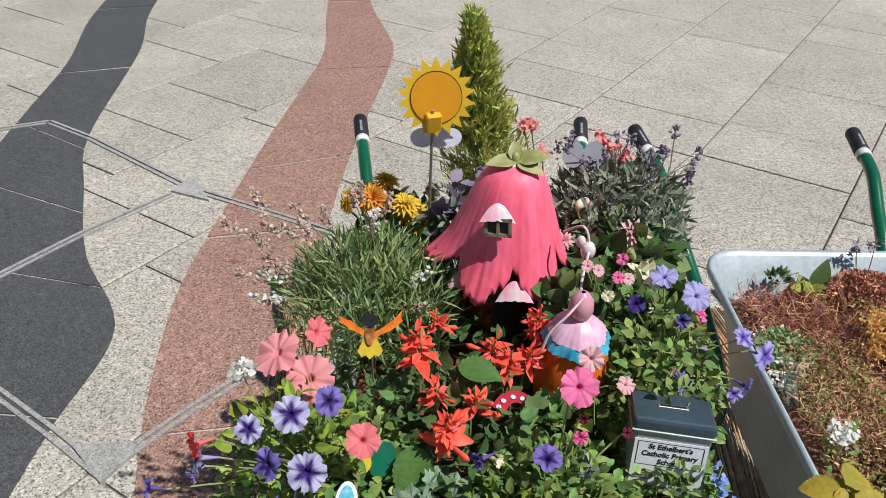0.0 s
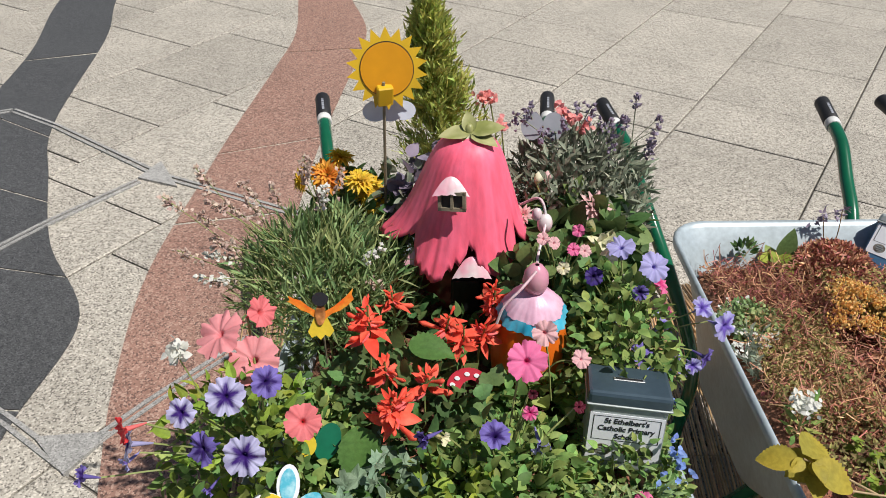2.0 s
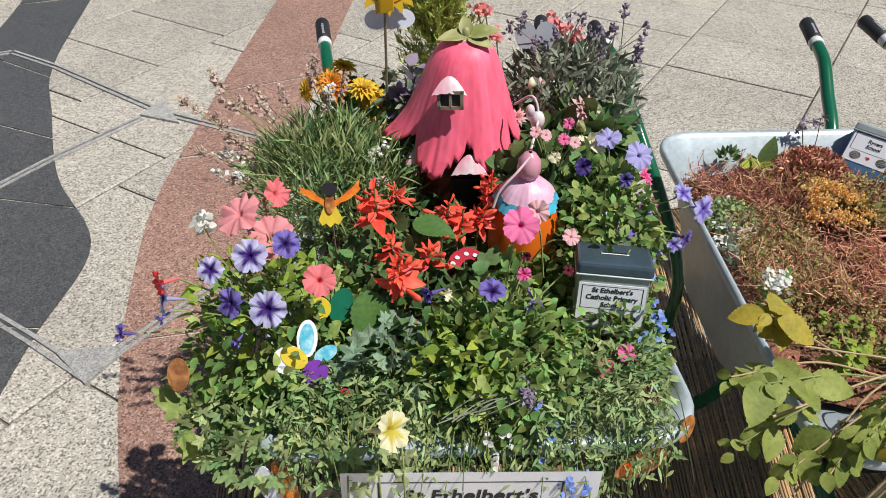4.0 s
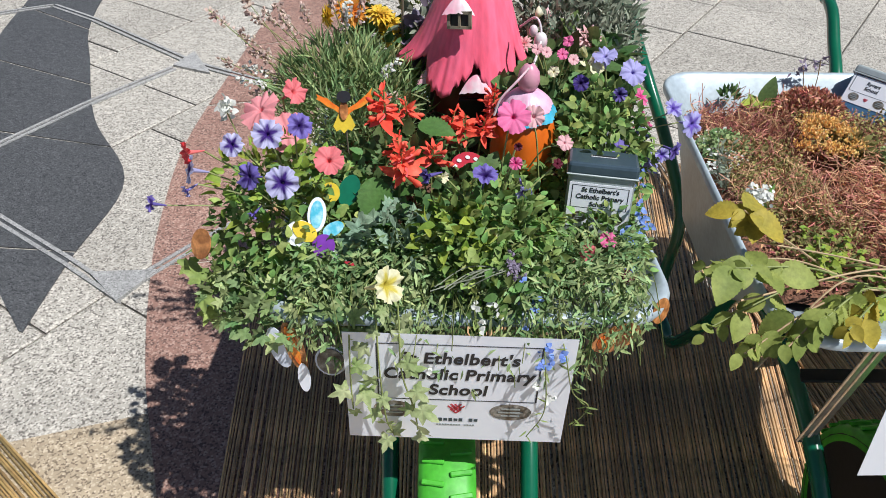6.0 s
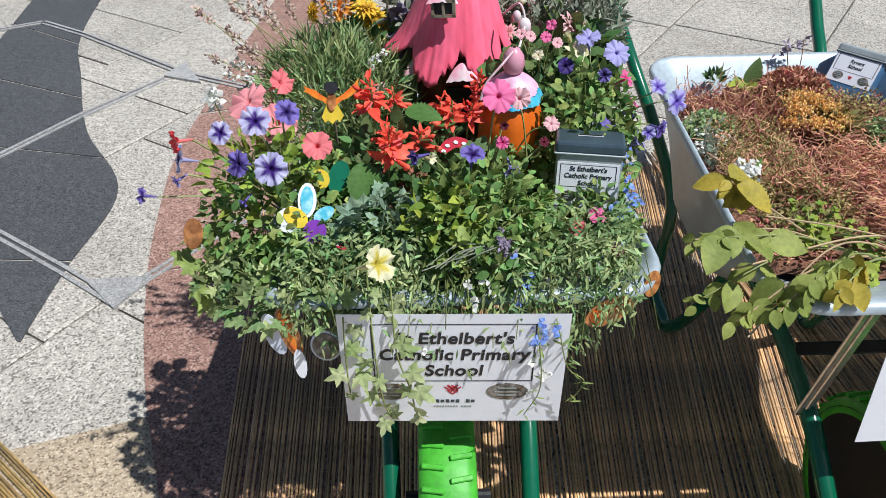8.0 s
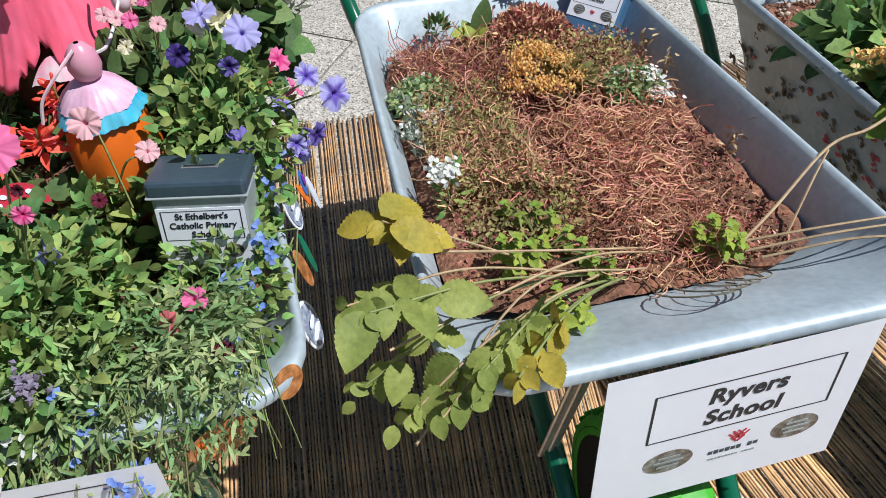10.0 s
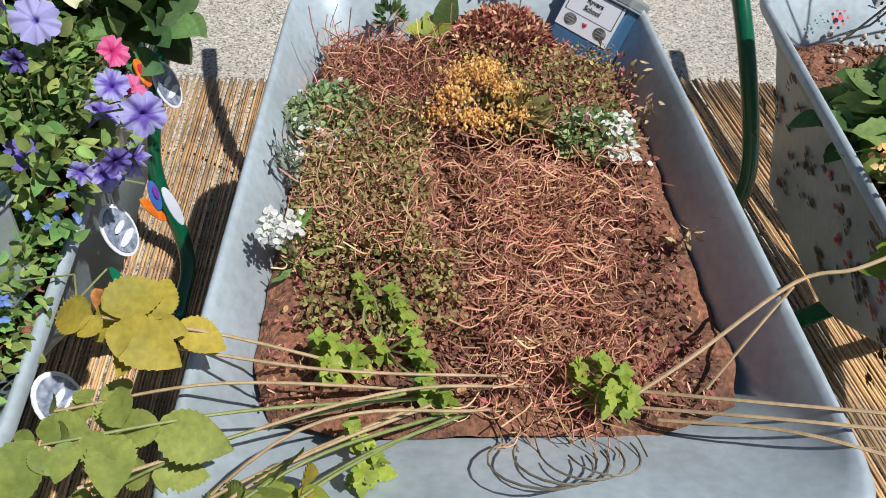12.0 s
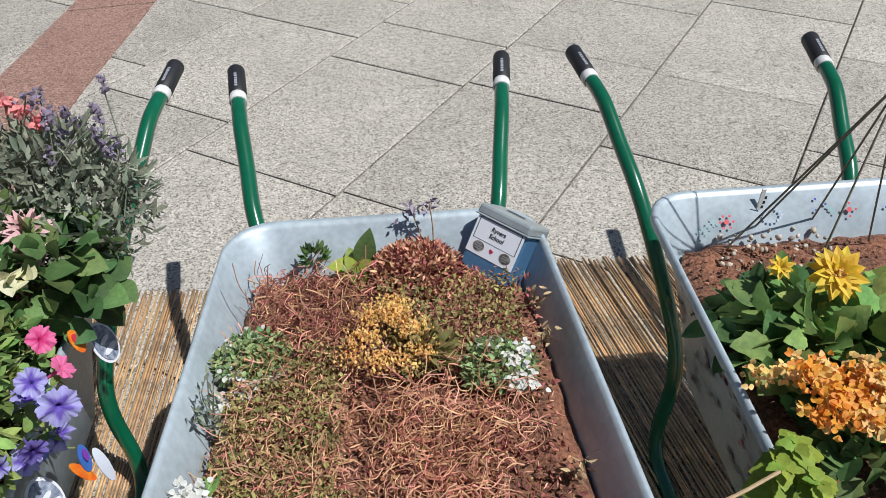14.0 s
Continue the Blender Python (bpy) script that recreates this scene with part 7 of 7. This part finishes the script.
# ---- paving pieces ----
O = np.array([1.01, 2.30])
U = np.array([math.cos(radians(-30)), math.sin(radians(-30))]) * 0.622
V = np.array([math.cos(radians(56.5)), math.sin(radians(56.5))])
COLUMN = {0: [-0.83, 0.0, 0.39], 1: [-0.8, 0.04, 0.45], 2: [-0.79, -0.18, 0.43], -1: [-0.62, 0.2, 0.62], 3: [-0.5, 0.1, 0.9]}
prng = random.Random(5)
slab_mesh = {}
for i in range(-12, 12):
    cuts = list(COLUMN.get(i, [prng.uniform(-0.4, 0.4)]))
    while cuts[-1] < 8.5:
        cuts.append(cuts[-1] + prng.choice((0.39, 0.83, 0.83, 0.62)))
    while cuts[0] > -7.5:
        cuts.insert(0, cuts[0] - prng.choice((0.39, 0.83, 0.83, 0.62)))
    for a, b in zip(cuts, cuts[1:]):
        c = O + U * (i - 0.5) + V * (a + b) / 2
        if not (-3.6 < c[0] < 4.6 and -1.6 < c[1] < 6.6):
            continue
        key = round(b - a, 2)
        if key not in slab_mesh:
            g = 0.0035
            du, dv = U * (0.5 - g / 0.622), V * ((b - a) / 2 - g)
            q = [-du - dv, du - dv, du + dv, -du + dv]
            e = 0.985
            v = [(*(p * e), 0.0) for p in q] + [(*p, -0.003) for p in q] + [(*p, -0.012) for p in q]
            f = [(0, 1, 2, 3)] + [(k + 4 * r, (k + 1) % 4 + 4 * r, (k + 1) % 4 + 4 * r + 4, k + 4 + 4 * r)[::-1] for r in (0, 1) for k in range(4)]
            slab_mesh[key] = mesh_of("slab", v, f)
            slab_mesh[key].materials.append(M_SLAB)
        ob = new("slab", slab_mesh[key])
        ob.parent = far_paving
        ob.location = (c[0], c[1], prng.uniform(-0.0008, 0.0004))
field = put("slab_field", [(x, y, -0.008) for x, y in ((-60, -60), (60, -60), (60, -1.4), (-60, -1.4), (-60, 6.4), (60, 6.4), (60, 90), (-60, 90), (-60, -1.4), (-3.4, -1.4), (-3.4, 6.4), (-60, 6.4), (4.4, -1.4), (60, -1.4), (60, 6.4), (4.4, 6.4))],
            [(0, 1, 2, 3), (4, 5, 6, 7), (8, 9, 10, 11), (12, 13, 14, 15)], M_SLAB, far_paving)
tagged(field, kind="stuff")
plate([(-1.03, 0.025), (-0.58, 0.172), (-0.44, -0.26), (-0.90, -0.46)], -0.01, 0.0025, M_TAN, "tan_slab", far_paving)


def band(name, left, right, material, label, cuts, z=0.004):
    """A winding inlaid band between two edges, cut into stones across its length."""
    t = thing(name, Matrix(), label, "paving band")
    tagged(t, kind="structure")
    L, R = spline(left, 10), spline(right, 10)
    n = 60
    def at(c, s):
        k = s * (len(c) - 1)
        i = min(int(k), len(c) - 2)
        return c[i] * (1 - (k - i)) + c[i + 1] * (k - i)
    bounds = [0.0, *cuts, 1.0]
    for a, b in zip(bounds, bounds[1:]):
        a2, b2 = a + 0.0012, b - 0.0012
        m = max(3, int(n * (b - a)))
        ls = [at(L, a2 + (b2 - a2) * k / m) for k in range(m + 1)]
        rs = [at(R, a2 + (b2 - a2) * k / m) for k in range(m + 1)]
        v = [(*p, z) for p in ls] + [(*p, z) for p in rs] + [(*p, -0.012) for p in ls] + [(*p, -0.012) for p in rs]
        k1 = m + 1
        f = [(i, k1 + i, k1 + i + 1, i + 1) for i in range(m)]
        f += [(i, i + 1, 2 * k1 + i + 1, 2 * k1 + i) for i in range(m)] + [(k1 + i + 1, k1 + i, 3 * k1 + i, 3 * k1 + i + 1) for i in range(m)]
        f += [(0, 2 * k1, 3 * k1, k1), (m, k1 + m, 3 * k1 + m, 2 * k1 + m)]
        put("band_stone", v, f, material, t)
    return t


band("dark_band", [(-2.75, 6.2), (-2.5, 4.9), (-2.35, 3.91), (-2.16, 3.18), (-2.07, 2.55), (-2.0, 2.1), (-1.85, 1.6), (-1.6, 1.1), (-1.32, 0.68), (-1.07, 0.385)],
     [(-2.3, 6.2), (-2.15, 4.9), (-2.03, 4.05), (-1.84, 3.37), (-1.68, 2.34), (-1.50, 1.87), (-1.30, 1.43), (-1.05, 1.06), (-1.06, 0.67), (-1.06, 0.38)],
     M_DARK, "dark grey granite band curving through the plaza paving", (0.2, 0.36, 0.47, 0.60, 0.72, 0.88))
band("red_band", [(-1.5, 6.4), (-1.05, 5.0), (-0.89, 4.03), (-0.81, 3.45), (-0.83, 2.97), (-0.88, 2.29), (-0.90, 1.86), (-0.92, 1.29), (-0.86, 0.84), (-0.79, 0.55), (-0.70, 0.27), (-0.59, 0.01), (-0.45, -0.3)],
     [(-1.2, 6.4), (-0.8, 5.0), (-0.60, 4.2), (-0.43, 3.6), (-0.42, 3.2), (-0.46, 2.66), (-0.49, 2.21), (-0.50, 1.69), (-0.48, 1.25), (-0.42, 0.84), (-0.33, 0.55), (-0.2, 0.27), (-0.05, 0.01), (0.1, -0.3)],
     M_RED, "rust red granite band winding across the plaza paving", (0.13, 0.3, 0.46, 0.545, 0.72))
inlay = thing("inlay_strips", Matrix(), "thin pale stone strips and triangular plates set in the paving", "inlay")
tagged(inlay, kind="structure")
for pts in ([(-2.3, 2.25), (-1.91, 2.44), (-1.65, 2.29), (-1.08, 1.89), (-0.47, 1.61)], [(-1.75, 0.95), (-1.56, 1.24), (-1.37, 1.54), (-1.14, 1.84)],
            [(-1.7, 1.08), (-1.36, 0.84), (-1.06, 0.655), (-0.87, 0.53)], [(-0.87, 0.53), (-0.81, 0.62), (-0.72, 0.74), (-0.5, 1.0)]):
    for a, b in zip(pts, pts[1:]):
        a, b = np.array(a), np.array(b)
        d = (b - a) / np.linalg.norm(b - a)
        nrm = np.array([-d[1], d[0]])
        for off in (-0.011, 0.011):
            q = [a + nrm * (off - 0.006), b + nrm * (off - 0.006), b + nrm * (off + 0.006), a + nrm * (off + 0.006)]
            plate(q, -0.01, 0.0075 + 0.001 * (off > 0), M_PALE, "strip", inlay)
for tri in ([(-1.15, 1.86), (-0.98, 1.80), (-1.10, 1.99)], [(-0.98, 0.61), (-0.86, 0.50), (-0.79, 0.63)]):
    plate(tri, -0.01, 0.010, M_PALE, "plate", inlay)

# ---- reed mats ----
def reed_mat(name, m, count, pitch, back, front, material, label, fan=(0.0, 0.0)):
    """Reeds side by side along x, reaching from -front to back; fan: the turn of the first and the last reed."""
    t = thing(name, m, label, "reed mat")
    kinds = []
    for k in range(8):
        r = pitch * (0.30 + 0.025 * k)
        pts = [(prng.uniform(-0.0012, 0.0012), -front + (front + back) * s, r + prng.uniform(-0.0006, 0.0012)) for s in (0, 0.3, 0.65, 1)]
        me = mesh_of("reed", *tube(pts, r, 6))
        me.materials.append(material)
        me.polygons.foreach_set("use_smooth", [True] * len(me.polygons))
        kinds.append(me)
    for i in range(count):
        ob = new("reed", prng.choice(kinds))
        ob.parent = t
        ob.location = (i * pitch + prng.uniform(-0.0014, 0.0014), prng.uniform(-0.012, 0.012), 0.004 + prng.uniform(0, 0.0022))
        ob.rotation_euler = (0, 0, radians(prng.gauss(0, 0.28) + fan[0] + (fan[1] - fan[0]) * i / count))
    for s in (0.12, 0.3, 0.5, 0.7, 0.88):
        y = -front + (front + back) * s
        pts = []
        for i in np.linspace(0, count, 40):
            a = radians(fan[0] + (fan[1] - fan[0]) * i / count)
            pts.append((i * pitch - math.sin(a) * y, y * math.cos(a) + 0.004 * math.sin(i * 0.08), 0.0045 + pitch * 0.98))
        put("binding_wire", *tube(pts, 0.0007, 4), M_TWIG, t)
    return t


reed_mat("reed_mat", pose(-0.470, 0.30, 0, 0, 0, 0), 212, 0.0068, 0.88, 1.15, M_BAMBOO, "split reed mat of brown sticks under the wheelbarrows", (6.5, -7.0))
reed_mat("reed_mat", pose(0.87, 0.30, 0.0095, 0, 0, 0), 200, 0.0068, 0.95, 1.15, M_BAMBOO, "second reed mat overlapping the first under the barrows", (11.0, 15.0))
reed_mat("reed_mat", pose(-0.98, 0.09, 0, 0, 0, 180 + 53), 75, 0.0069, 1.6, 0.0, M_BAMBOO2, "yellow split reed mat lying on the paving")
